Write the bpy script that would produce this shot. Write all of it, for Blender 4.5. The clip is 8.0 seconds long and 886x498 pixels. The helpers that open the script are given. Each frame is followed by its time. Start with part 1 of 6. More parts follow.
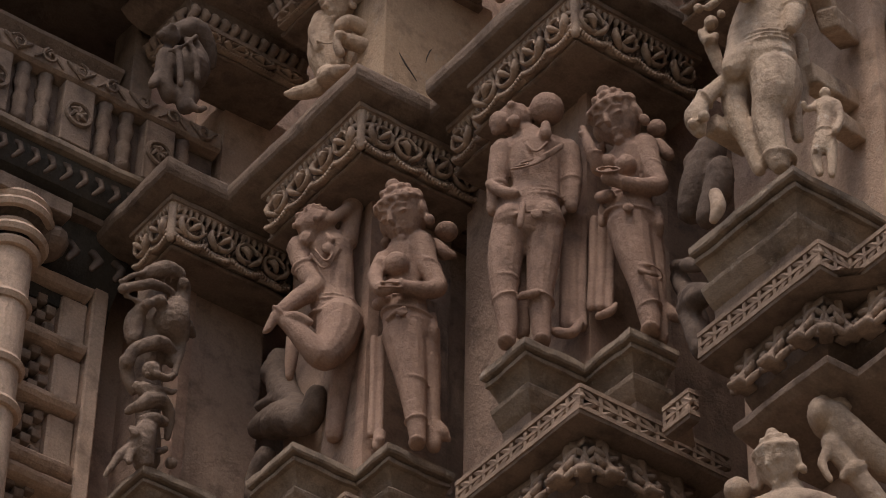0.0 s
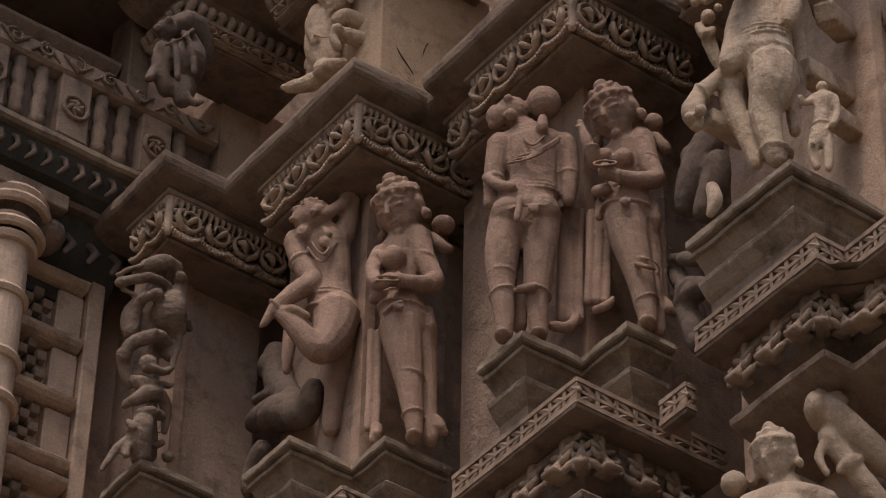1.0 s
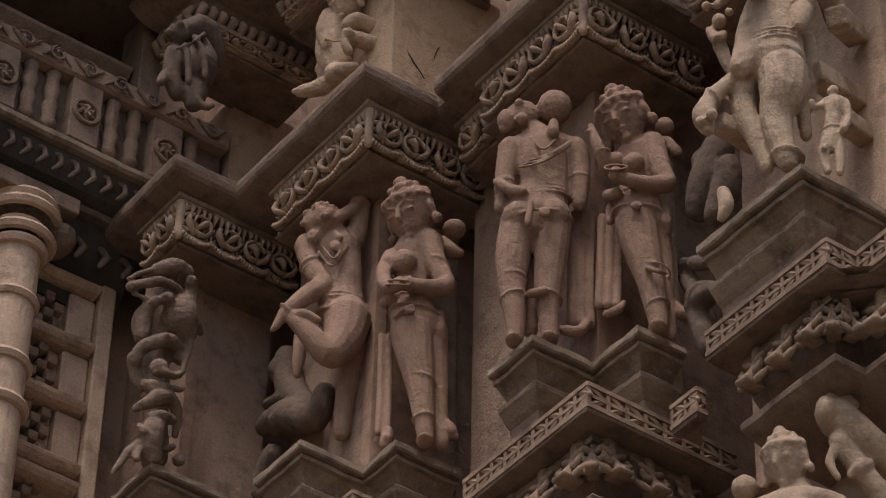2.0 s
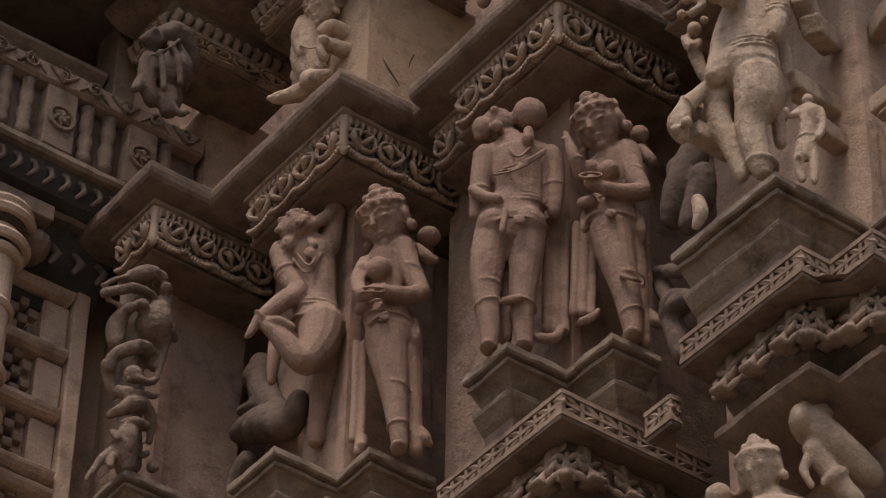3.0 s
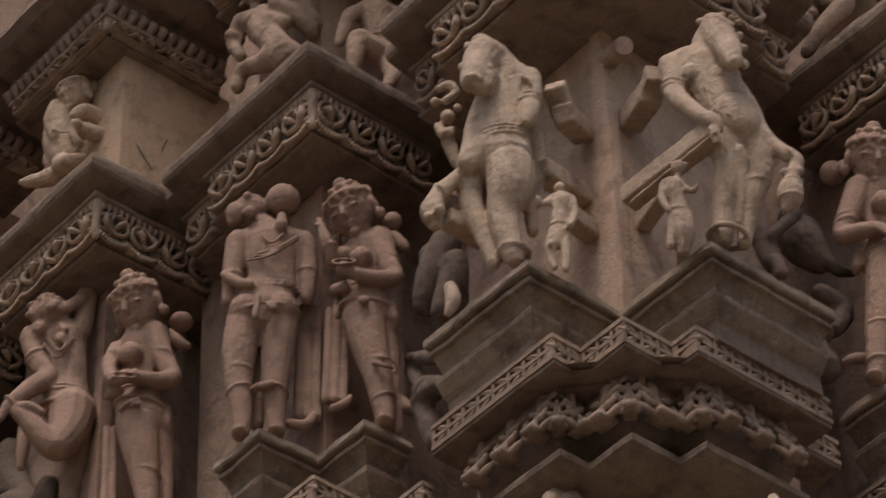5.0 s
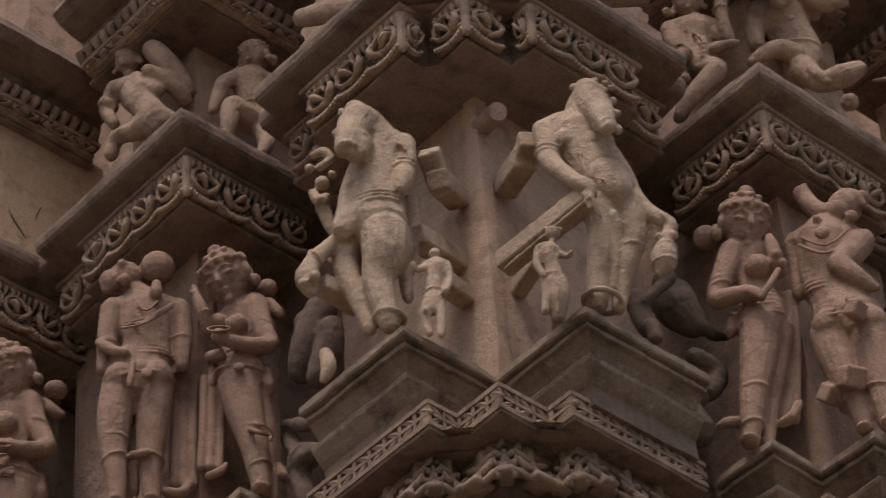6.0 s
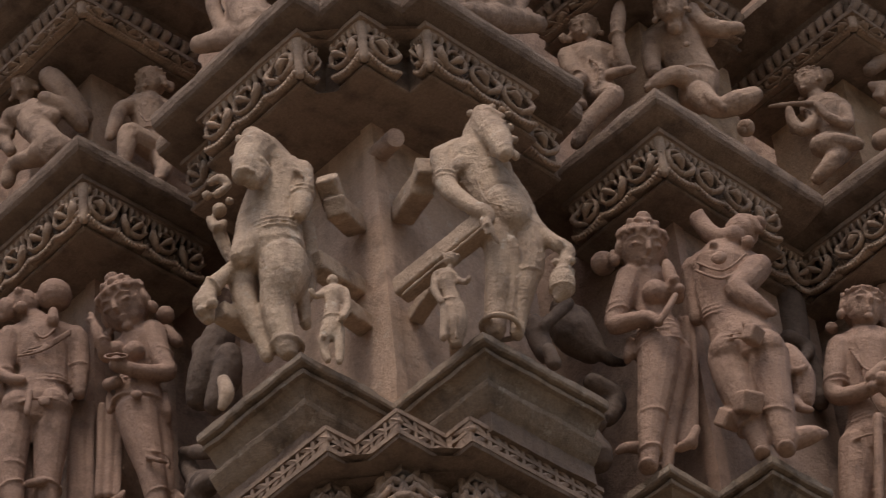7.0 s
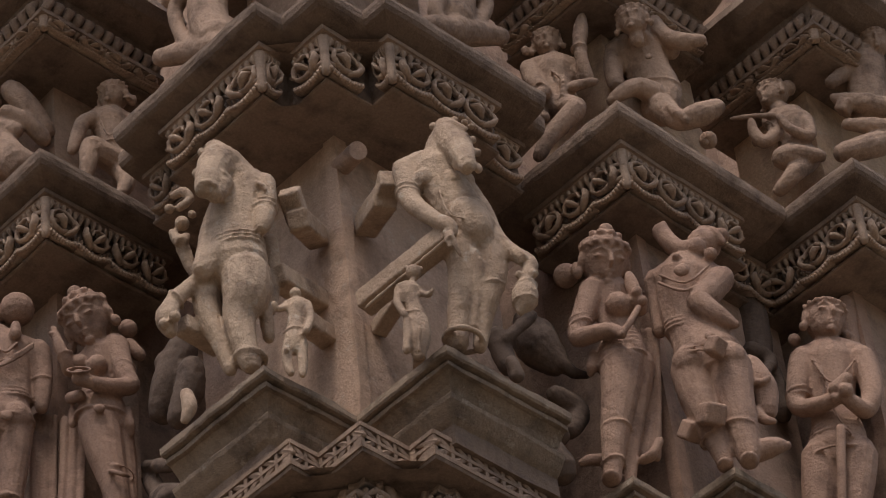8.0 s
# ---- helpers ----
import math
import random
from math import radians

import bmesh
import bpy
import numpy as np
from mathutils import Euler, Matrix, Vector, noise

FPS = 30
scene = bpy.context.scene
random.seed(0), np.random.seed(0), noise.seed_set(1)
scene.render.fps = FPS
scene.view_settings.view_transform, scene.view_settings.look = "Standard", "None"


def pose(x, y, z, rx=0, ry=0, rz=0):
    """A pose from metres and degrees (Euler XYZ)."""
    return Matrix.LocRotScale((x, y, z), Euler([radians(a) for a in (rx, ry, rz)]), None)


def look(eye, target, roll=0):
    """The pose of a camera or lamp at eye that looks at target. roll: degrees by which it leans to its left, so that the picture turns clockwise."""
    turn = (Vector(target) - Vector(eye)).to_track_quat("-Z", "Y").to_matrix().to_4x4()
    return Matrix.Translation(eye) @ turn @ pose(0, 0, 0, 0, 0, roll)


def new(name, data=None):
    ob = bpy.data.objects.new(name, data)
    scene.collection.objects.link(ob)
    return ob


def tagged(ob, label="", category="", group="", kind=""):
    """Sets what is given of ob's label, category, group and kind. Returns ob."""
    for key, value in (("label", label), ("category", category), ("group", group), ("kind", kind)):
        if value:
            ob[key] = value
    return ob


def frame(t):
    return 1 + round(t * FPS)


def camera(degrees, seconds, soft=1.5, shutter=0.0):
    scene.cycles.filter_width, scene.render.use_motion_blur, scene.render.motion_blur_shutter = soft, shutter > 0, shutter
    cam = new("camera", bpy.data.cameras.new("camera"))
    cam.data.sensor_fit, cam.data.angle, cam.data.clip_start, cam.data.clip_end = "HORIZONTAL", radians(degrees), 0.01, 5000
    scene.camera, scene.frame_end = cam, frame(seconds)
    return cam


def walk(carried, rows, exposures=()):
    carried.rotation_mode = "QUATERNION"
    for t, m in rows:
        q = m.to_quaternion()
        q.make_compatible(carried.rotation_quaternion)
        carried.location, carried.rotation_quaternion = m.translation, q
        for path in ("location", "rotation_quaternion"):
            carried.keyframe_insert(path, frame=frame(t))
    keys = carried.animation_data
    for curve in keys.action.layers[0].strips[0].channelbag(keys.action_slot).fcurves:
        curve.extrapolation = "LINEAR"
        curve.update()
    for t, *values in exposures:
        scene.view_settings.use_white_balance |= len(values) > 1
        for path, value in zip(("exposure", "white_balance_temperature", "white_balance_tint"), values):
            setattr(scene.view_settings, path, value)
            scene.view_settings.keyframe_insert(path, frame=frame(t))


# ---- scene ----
# A sandstone temple wall of stepped bays, seen from the ground through a long lens
# that only turns. x runs along the faces that recede to the right, y along those that recede to the left.
EYE = (0.0, 0.0, 1.6)
cam = camera(14.89, 8.0, soft=0.95, shutter=0.5)
TURNS = [
    (0.0, 130.873, -1.010, -36.225), (0.5, 130.815, -1.005, -36.235), (1.0, 130.767, -0.989, -36.276),
    (1.2, 130.775, -1.000, -36.250), (2.3, 130.845, -1.156, -36.150), (2.5, 130.849, -1.136, -36.197),
    (3.0, 130.965, -0.969, -36.582), (3.5, 131.311, -0.704, -37.213), (4.0, 131.632, -0.146, -38.171),
    (4.5, 131.900, 0.639, -39.094), (4.7, 132.066, 1.003, -39.466), (5.8, 133.348, 2.930, -40.956),
    (6.0, 133.469, 3.242, -41.241), (6.5, 133.677, 3.780, -41.732), (7.0, 133.837, 4.557, -42.375),
    (7.5, 133.959, 4.961, -42.563), (8.0, 134.022, 5.092, -42.733)]
walk(cam, [(t, pose(*EYE, a, b, c)) for t, a, b, c in TURNS],
     exposures=[(0.0, -0.08, 6450, 17), (8.0, -0.08, 6450, 17)])

# ---- light: a veiled sky with a broad soft sun ----
SUN_AZ, SUN_EL = 212.0, 63.0      # azimuth from +x towards +y, elevation, degrees
world = bpy.data.worlds.new("sky")
scene.world = world
world.use_nodes = True
wn = world.node_tree
sky = wn.nodes.new("ShaderNodeTexSky")
sky.sky_type = "NISHITA"
sky.sun_disc = False
sky.sun_elevation = radians(SUN_EL)
sky.sun_rotation = radians(90 - SUN_AZ)
sky.dust_density = 4.0
sky.air_density = 1.4
wn.links.new(sky.outputs[0], wn.nodes["Background"].inputs[0])
wn.nodes["Background"].inputs[1].default_value = 0.12
sun = new("sun", bpy.data.lights.new("sun", "SUN"))
sun.data.energy, sun.data.angle, sun.data.color = 1.75, radians(18.0), (1.0, 0.93, 0.84)
sa, se = radians(SUN_AZ), radians(SUN_EL)
sun.matrix_world = look((math.cos(sa) * math.cos(se) * 40, math.sin(sa) * math.cos(se) * 40, math.sin(se) * 40), (0, 0, 0))


# ---- materials ----
def stone(name, light, mid, dark, rough=0.92, pit=1.5, grime=0.45, lichen=0.0):
    """Weathered sandstone: bedding, blotches, dark rain streaks, pale lichen and pits."""
    m = bpy.data.materials.new(name)
    m.use_nodes = True
    t = m.node_tree
    N, L = t.nodes, t.links
    bs = N["Principled BSDF"]
    bs.inputs["Roughness"].default_value = rough
    bs.inputs["Specular IOR Level"].default_value = 0.25
    co = N.new("ShaderNodeNewGeometry").outputs["Position"]
    info = N.new("ShaderNodeObjectInfo").outputs["Random"]

    def noise_tex(scale, detail=6.0, rough_=0.6, vec=None):
        n = N.new("ShaderNodeTexNoise")
        n.inputs["Scale"].default_value, n.inputs["Detail"].default_value = scale, detail
        n.inputs["Roughness"].default_value = rough_
        L.new(vec or co, n.inputs["Vector"])
        return n.outputs["Fac"]

    def ramp(fac, a, b, lo=(0, 0, 0, 1), hi=(1, 1, 1, 1)):
        r = N.new("ShaderNodeValToRGB")
        r.color_ramp.elements[0].position, r.color_ramp.elements[1].position = a, b
        r.color_ramp.elements[0].color, r.color_ramp.elements[1].color = lo, hi
        L.new(fac, r.inputs[0])
        return r.outputs[0]

    def mix(fac, a, b, kind="MIX"):
        x = N.new("ShaderNodeMix")
        x.data_type, x.blend_type = "RGBA", kind
        for sock, v in ((x.inputs[0], fac), (x.inputs[6], a), (x.inputs[7], b)):
            if isinstance(v, (int, float)):
                sock.default_value = v
            elif isinstance(v, tuple):
                sock.default_value = (*v, 1)
            else:
                L.new(v, sock)
        return x.outputs[2]

    streak = N.new("ShaderNodeMapping")
    streak.inputs["Scale"].default_value = (9, 9, 1.3)
    L.new(co, streak.inputs["Vector"])
    base = mix(ramp(noise_tex(2.6), 0.35, 0.66), mid, light)
    base = mix(ramp(noise_tex(11.0, 8), 0.5, 0.72), base, dark)
    soot = mix(ramp(noise_tex(1.0, 7, 0.65, streak.outputs[0]), 0.5, 0.75), (1, 1, 1), tuple(c ** 0.55 * 0.55 for c in dark))
    base = mix(grime, base, soot, "MULTIPLY")
    grain = ramp(noise_tex(120.0, 4, 0.7), 0.3, 0.75, (0.74, 0.74, 0.74, 1), (1.12, 1.12, 1.12, 1))
    base = mix(0.8, base, grain, "MULTIPLY")
    if lichen:
        spot = ramp(noise_tex(17.0, 9, 0.72), 0.58, 0.66)
        sc = N.new("ShaderNodeMath")
        sc.operation = "MULTIPLY"
        L.new(spot, sc.inputs[0])
        sc.inputs[1].default_value = lichen
        base = mix(sc.outputs[0], base, (0.56, 0.5, 0.41))
    hs = N.new("ShaderNodeHueSaturation")
    rr = N.new("ShaderNodeMapRange")
    rr.inputs[3].default_value, rr.inputs[4].default_value = 0.86, 1.12
    L.new(info, rr.inputs[0])
    L.new(rr.outputs[0], hs.inputs["Value"])
    L.new(base, hs.inputs["Color"])
    L.new(hs.outputs[0], bs.inputs["Base Color"])
    b1, b2 = N.new("ShaderNodeBump"), N.new("ShaderNodeBump")
    b1.inputs["Strength"].default_value, b1.inputs["Distance"].default_value = 0.55 * pit, 0.012
    b2.inputs["Strength"].default_value, b2.inputs["Distance"].default_value = 0.5 * pit, 0.004
    L.new(noise_tex(26.0, 7, 0.65), b1.inputs["Height"])
    L.new(noise_tex(140.0, 4, 0.7), b2.inputs["Height"])
    L.new(b1.outputs[0], b2.inputs["Normal"])
    L.new(b2.outputs[0], bs.inputs["Normal"])
    return m


M_WALL = stone("wall sandstone", (0.45, 0.315, 0.232), (0.36, 0.248, 0.185), (0.21, 0.147, 0.113))
# near-black stone for the balcony coves and the cracks
M_BLACK = stone("near-black sandstone", (0.105, 0.092, 0.075), (0.075, 0.065, 0.054), (0.04, 0.036, 0.031), pit=1.4)
M_PALE = stone("pale worn sandstone", (0.56, 0.395, 0.285), (0.46, 0.325, 0.235), (0.28, 0.197, 0.145), lichen=0.25, grime=0.35)
M_MOULD = stone("moulding sandstone", (0.31, 0.225, 0.165), (0.24, 0.172, 0.128), (0.14, 0.1, 0.077), grime=0.6)
M_CARVE = stone("carved frieze sandstone", (0.4, 0.285, 0.205), (0.32, 0.228, 0.166), (0.18, 0.128, 0.096))
M_RELIEF = stone("worn relief sandstone", (0.53, 0.39, 0.285), (0.44, 0.32, 0.235), (0.26, 0.185, 0.14), pit=1.3, grime=0.35)
M_PLINTH = stone("grey weathered sandstone", (0.36, 0.275, 0.2), (0.27, 0.205, 0.15), (0.15, 0.115, 0.088), pit=1.4, lichen=0.35, grime=0.65)
M_PINK = stone("rose sandstone", (0.44, 0.293, 0.213), (0.375, 0.243, 0.178), (0.25, 0.163, 0.122), pit=1.3, grime=0.4)
M_BUFF = stone("buff sandstone", (0.57, 0.43, 0.308), (0.47, 0.343, 0.245), (0.28, 0.2, 0.145), pit=1.5, lichen=0.5, grime=0.4)
# sooty stone with the shade of recesses and balcony mixed into its colour
M_SHADED = stone("sooty shade-darkened sandstone", (0.19, 0.137, 0.103), (0.145, 0.104, 0.08), (0.08, 0.058, 0.047), pit=0.8)
M_BROWN = stone("brown statue sandstone", (0.46, 0.325, 0.235), (0.38, 0.265, 0.193), (0.18, 0.125, 0.094), pit=1.1, grime=0.5)
M_OCHRE = stone("ochre worn sandstone", (0.66, 0.47, 0.31), (0.56, 0.4, 0.27), (0.36, 0.25, 0.17), lichen=0.3, grime=0.3)
M_WINDOW = stone("buff window sandstone", (0.68, 0.5, 0.37), (0.58, 0.425, 0.315), (0.36, 0.262, 0.195), grime=0.3)
M_GROUND = stone("dry earth", (0.22, 0.18, 0.13), (0.17, 0.14, 0.1), (0.11, 0.09, 0.065))


# ---- building helpers ----
def part(name, bm, material, parent=None, label=""):
    """One bmesh as one mesh object, under a thing or a part."""
    me = bpy.data.meshes.new(name)
    bmesh.ops.recalc_face_normals(bm, faces=bm.faces)
    bm.to_mesh(me)
    bm.free()
    me.materials.append(material)
    ob = new(name, me)
    if parent is not None:
        ob.parent = parent
    if label:
        tagged(ob, label)
    return ob


def again(name, mesh, m, parent):
    """One more piece on a mesh that others use too."""
    ob = new(name, mesh)
    ob.parent = parent
    ob.matrix_basis = m
    return ob


def thing(name, label, category, group="", kind=""):
    return tagged(new(name), label, category, group, kind)


def split_path(path, step):
    out = []
    for (x0, y0), (x1, y1) in zip(path, path[1:]):
        n = max(1, int(math.hypot(x1 - x0, y1 - y0) / step))
        out += [(x0 + (x1 - x0) * i / n, y0 + (y1 - y0) * i / n, i == 0) for i in range(n)]
    return out + [(*path[-1], True)]


def offsets(path):
    """Outward mitre of every corner of a path along the axes; outward is to the right of travel."""
    dirs = []
    for (x0, y0), (x1, y1) in zip(path, path[1:]):
        l = math.hypot(x1 - x0, y1 - y0)
        dirs.append(((y1 - y0) / l, -(x1 - x0) / l))
    out = []
    for i in range(len(path)):
        a, b = dirs[max(0, i - 1)], dirs[min(len(dirs) - 1, i)]
        out.append((a[0], a[1]) if a == b else (a[0] + b[0], a[1] + b[1]))
    return out


def loft(path, rings, step=0.05, wear=0.0035, back=None):
    """A solid over a stepped plan: rings of (offset outward, z) on the path, closed at a back corner; edges slightly worn."""
    bm = bmesh.new()
    offs = offsets(path)
    back = back or (path[-1][0], path[0][1])
    pts = []
    for k in range(len(path) - 1):
        (x0, y0), (x1, y1) = path[k], path[k + 1]
        n = max(1, int(math.hypot(x1 - x0, y1 - y0) / step))
        for i in range(n):
            f = i / n
            # only the mitre of the nearer corner stretches along the path
            nx, ny = ((y1 - y0), -(x1 - x0))
            l = math.hypot(nx, ny)
            nx, ny = nx / l, ny / l
            tx0, ty0 = offs[k][0] - nx, offs[k][1] - ny
            tx1, ty1 = offs[k + 1][0] - nx, offs[k + 1][1] - ny
            pts.append((x0 + (x1 - x0) * f, y0 + (y1 - y0) * f, nx + tx0 * (1 - f) + tx1 * f, ny + ty0 * (1 - f) + ty1 * f))
    pts.append((*path[-1], *offs[-1]))
    rows = []
    for o, z in rings:
        row = []
        for x, y, ox, oy in pts:
            v = Vector((x + ox * o, y + oy * o, z))
            w = noise.noise_vector(v * 9) * wear + noise.noise_vector(v * 31) * wear * 0.7
            row.append(bm.verts.new(v + w))
        row.append(bm.verts.new((back[0], back[1], z)))
        rows.append(row)
    n = len(rows[0])
    for a, b in zip(rows, rows[1:]):
        for i in range(n):
            j = (i + 1) % n
            bm.faces.new((a[i], a[j], b[j], b[i]))
    bm.faces.new(rows[0])
    bm.faces.new(rows[-1])
    bmesh.ops.triangulate(bm, faces=[f for f in bm.faces if len(f.verts) > 4])
    return bm


def block(bm, x0, y0, z0, x1, y1, z1, cham=0.004, m=None):
    """A chamfered block added to bm."""
    made = bmesh.ops.create_cube(bm, size=1.0)["verts"]
    t = Matrix.LocRotScale(((x0 + x1) / 2, (y0 + y1) / 2, (z0 + z1) / 2), None, (abs(x1 - x0), abs(y1 - y0), abs(z1 - z0)))
    bmesh.ops.transform(bm, matrix=(m @ t) if m is not None else t, verts=made)
    if cham:
        eds = list({e for v in made for e in v.link_edges})
        bmesh.ops.bevel(bm, geom=eds, offset=cham, segments=1, affect="EDGES", profile=0.5)
    return bm


def tube(bm, pts, n=8, caps=True, flat=1.0):
    """A round limb through (x, y, z, r) points with domed ends, a closed shell; flat shrinks its depth."""
    P = [Vector(p[:3]) for p in pts]
    R = [p[3] for p in pts]
    rings = []
    if caps:
        d0 = (P[0] - P[1]).normalized()
        d1 = (P[-1] - P[-2]).normalized()
        P = [P[0] + d0 * R[0] * 0.95, P[0] + d0 * R[0] * 0.7] + P + [P[-1] + d1 * R[-1] * 0.7, P[-1] + d1 * R[-1] * 0.95]
        R = [R[0] * 0.25, R[0] * 0.72] + R + [R[-1] * 0.72, R[-1] * 0.25]
    side = None
    for i, p in enumerate(P):
        d = (P[min(i + 1, len(P) - 1)] - P[max(i - 1, 0)]).normalized()
        if side is None:
            side = d.orthogonal().normalized()
        side = (side - d * side.dot(d)).normalized()
        up = d.cross(side)
        rings.append([bm.verts.new(p + (side * math.cos(a) + up * math.sin(a)) * Vector((1, flat, 1)) * R[i]) for a in [2 * math.pi * k / n for k in range(n)]])
    for a, b in zip(rings, rings[1:]):
        for k in range(n):
            bm.faces.new((a[k], a[(k + 1) % n], b[(k + 1) % n], b[k]))
    bm.faces.new(rings[0])
    bm.faces.new(list(reversed(rings[-1])))


def ball(bm, x, y, z, rx, ry=None, rz=None, u=12, v=8, turn=(0, 0, 0)):
    made = bmesh.ops.create_uvsphere(bm, u_segments=u, v_segments=v, radius=1.0)["verts"]
    m = Matrix.LocRotScale((x, y, z), Euler([radians(a) for a in turn]), (rx, ry or rx, rz or rx))
    bmesh.ops.transform(bm, matrix=m, verts=made)


def ring(bm, x, y, z, R, r, turn=(0, 0, 0), squash=1.0, n=18, k=6):
    """A torus band."""
    m = Matrix.LocRotScale((x, y, z), Euler([radians(a) for a in turn]), (1, squash, 1))
    rows = []
    for i in range(n):
        a = 2 * math.pi * i / n
        rows.append([bm.verts.new(m @ Vector(((R + r * math.cos(b)) * math.cos(a), (R + r * math.cos(b)) * math.sin(a), r * math.sin(b))))
                     for b in [2 * math.pi * j / k for j in range(k)]])
    for i in range(n):
        a, b = rows[i], rows[(i + 1) % n]
        for j in range(k):
            bm.faces.new((a[j], b[j], b[(j + 1) % k], a[(j + 1) % k]))


# ---- pieces of ornament, each on one shared mesh; local x along the face, -y outward, z up ----
def mesh_of(name, bm, material, smooth=True):
    ob = part(name, bm, material)
    me = ob.data
    bpy.data.objects.remove(ob)
    for p in me.polygons:
        p.use_smooth = smooth
    return me


def spiral(bm, cx, cz, r0, turns, flip, y=-0.008, r=0.0075, start=0.0):
    pts = []
    for i in range(13):
        f = i / 12
        a = start + flip * f * turns * 2 * math.pi
        q = r0 * (1 - 0.78 * f)
        pts.append((cx + q * math.cos(a), y - 0.006 * f, cz + q * math.sin(a), r * (1 - 0.35 * f)))
    tube(bm, pts, n=5)


def scroll_piece(seed, w=0.115, h=0.165):
    """A carved length of frieze: tongue leaves above, a bold curling beast-like scroll, a scalloped bead edge below."""
    rnd = random.Random(seed)
    bm = bmesh.new()
    block(bm, 0, -0.02, h - 0.014, w, 0.004, h, 0)
    block(bm, 0, -0.012, 0.012, w, 0.006, 0.03, 0)
    for i in range(5):                                             # tongue leaves
        x = w * (i + 0.5) / 5
        tube(bm, [(x, -0.012, h - 0.012, 0.0085), (x + rnd.uniform(-.003, .003), -0.016, h - 0.03, 0.008), (x, -0.008, h - 0.052, 0.003)], n=5)
    f = rnd.choice((-1, 1))
    cx, cz = w * (0.5 + rnd.uniform(0.06, 0.16) * f), h * 0.47
    big = rnd.uniform(0.9, 1.1)
    arc = [(cx + 0.036 * big * math.cos(a) * f, -0.012 - 0.002 * k, cz + 0.034 * big * math.sin(a), 0.0085 - 0.0006 * k) for k, a in enumerate([-2.4, -1.7, -1.0, -0.3, 0.5, 1.2, 1.9, 2.6, 3.2])]
    tube(bm, arc, n=8)                                             # the curled body
    tube(bm, [(cx - f * 0.016, -0.018, cz - 0.014, 0.006), (cx - f * 0.004, -0.026, cz - 0.004, 0.010), (cx + f * 0.008, -0.026, cz + 0.008, 0.010), (cx + f * 0.018, -0.018, cz + 0.012, 0.005)], n=8)
    tube(bm, [(cx - f * 0.024, -0.012, cz - 0.034, 0.007), (cx - f * 0.046, -0.022, cz - 0.022, 0.010), (cx - f * 0.056, -0.022, cz - 0.002, 0.0095), (cx - f * 0.05, -0.02, cz + 0.018, 0.008), (cx - f * 0.036, -0.014, cz + 0.03, 0.005)], n=8)
    for q in range(4):                                             # mane of the curled beast
        a = 0.2 + q * 0.55
        x, z = cx + 0.046 * big * math.cos(a) * f, cz + 0.044 * big * math.sin(a)
        tube(bm, [(x, -0.006, z, 0.004), (x + 0.007 * f * math.cos(a), -0.014, z + 0.007 * math.sin(a), 0.005), (x + 0.013 * f * math.cos(a + 0.5), -0.008, z + 0.011 * math.sin(a + 0.5), 0.0025)], n=6)
    for i in range(9):                                             # small leaves between
        x, z = w * (i + rnd.uniform(0.1, 0.9)) / 9, h * rnd.uniform(0.24, 0.7)
        a = rnd.uniform(0, 6.28)
        tube(bm, [(x, 0.004, z, 0.003), (x + 0.008 * math.cos(a), -0.009, z + 0.01 * math.sin(a), 0.0052), (x + 0.014 * math.cos(a + 0.9), -0.002, z + 0.018 * math.sin(a + 0.9), 0.0025)], n=6)
    edge = [(w * i / 14, -0.014, 0.034 - 0.02 * math.sin(math.pi * i / 14), 0.004) for i in range(15)]
    tube(bm, edge, n=6)                                            # swag: cord and pendant beads
    for i in range(11):
        u = (i + 0.5) / 11
        ball(bm, w * u, -0.016, 0.022 - 0.02 * math.sin(math.pi * u), 0.0062, 0.006, 0.0085, 7, 5)
    return bm


def leaf_piece(h=0.165):
    """The upright palmette that stands on a frieze's corner, local y along the diagonal outward."""
    bm = bmesh.new()
    tube(bm, [(0, 0.008, 0.012, 0.013), (0, 0.004, h * 0.3, 0.012), (0, 0.004, h * 0.62, 0.012), (0, 0.006, h * 0.86, 0.015), (0, 0.008, h - 0.006, 0.016)], n=7)
    for s in (-1, 1):
        for z0, z1, w, r in ((0.74, 0.93, 0.026, 0.009), (0.6, 0.76, 0.034, 0.010), (0.44, 0.54, 0.036, 0.010), (0.3, 0.3, 0.03, 0.009)):
            tube(bm, [(0, 0.004, h * z0, 0.009), (s * w * 0.55, 0.62 * w, h * (z0 * 0.5 + z1 * 0.5), r), (s * w, 1.02 * w, h * z1, r * 0.75), (s * w * 1.05, 1.1 * w, h * (z1 - 0.07), r * 0.4)], n=5)
    return bm


def lattice_piece(w=0.062, h=0.082, t=0.03):
    """One cell of the pierced band: two tiers, each with a slanting tongue between bars."""
    bm = bmesh.new()
    block(bm, 0, -t, 0, 0.013, 0, h, 0)
    block(bm, 0, -t - 0.003, 0, w, 0, 0.015, 0)
    block(bm, 0, -t - 0.001, h * 0.5 - 0.006, w, 0, h * 0.5 + 0.005, 0)
    block(bm, 0, -t - 0.003, h - 0.014, w, 0, h, 0)
    for z, s in ((0.012, 1), (h * 0.5 + 0.002, -1)):
        z1 = z + h * 0.5 - 0.014
        a = (0.014, z) if s > 0 else (w - 0.002, z)
        b = (w - 0.006, z1) if s > 0 else (0.016, z1)
        tube(bm, [(a[0], -t * 0.74, a[1], 0.0115), ((a[0] + b[0]) / 2, -t * 0.74, (a[1] + b[1]) / 2 + 0.002, 0.0105), (b[0], -t * 0.74, b[1], 0.006)], n=6)
    return bm


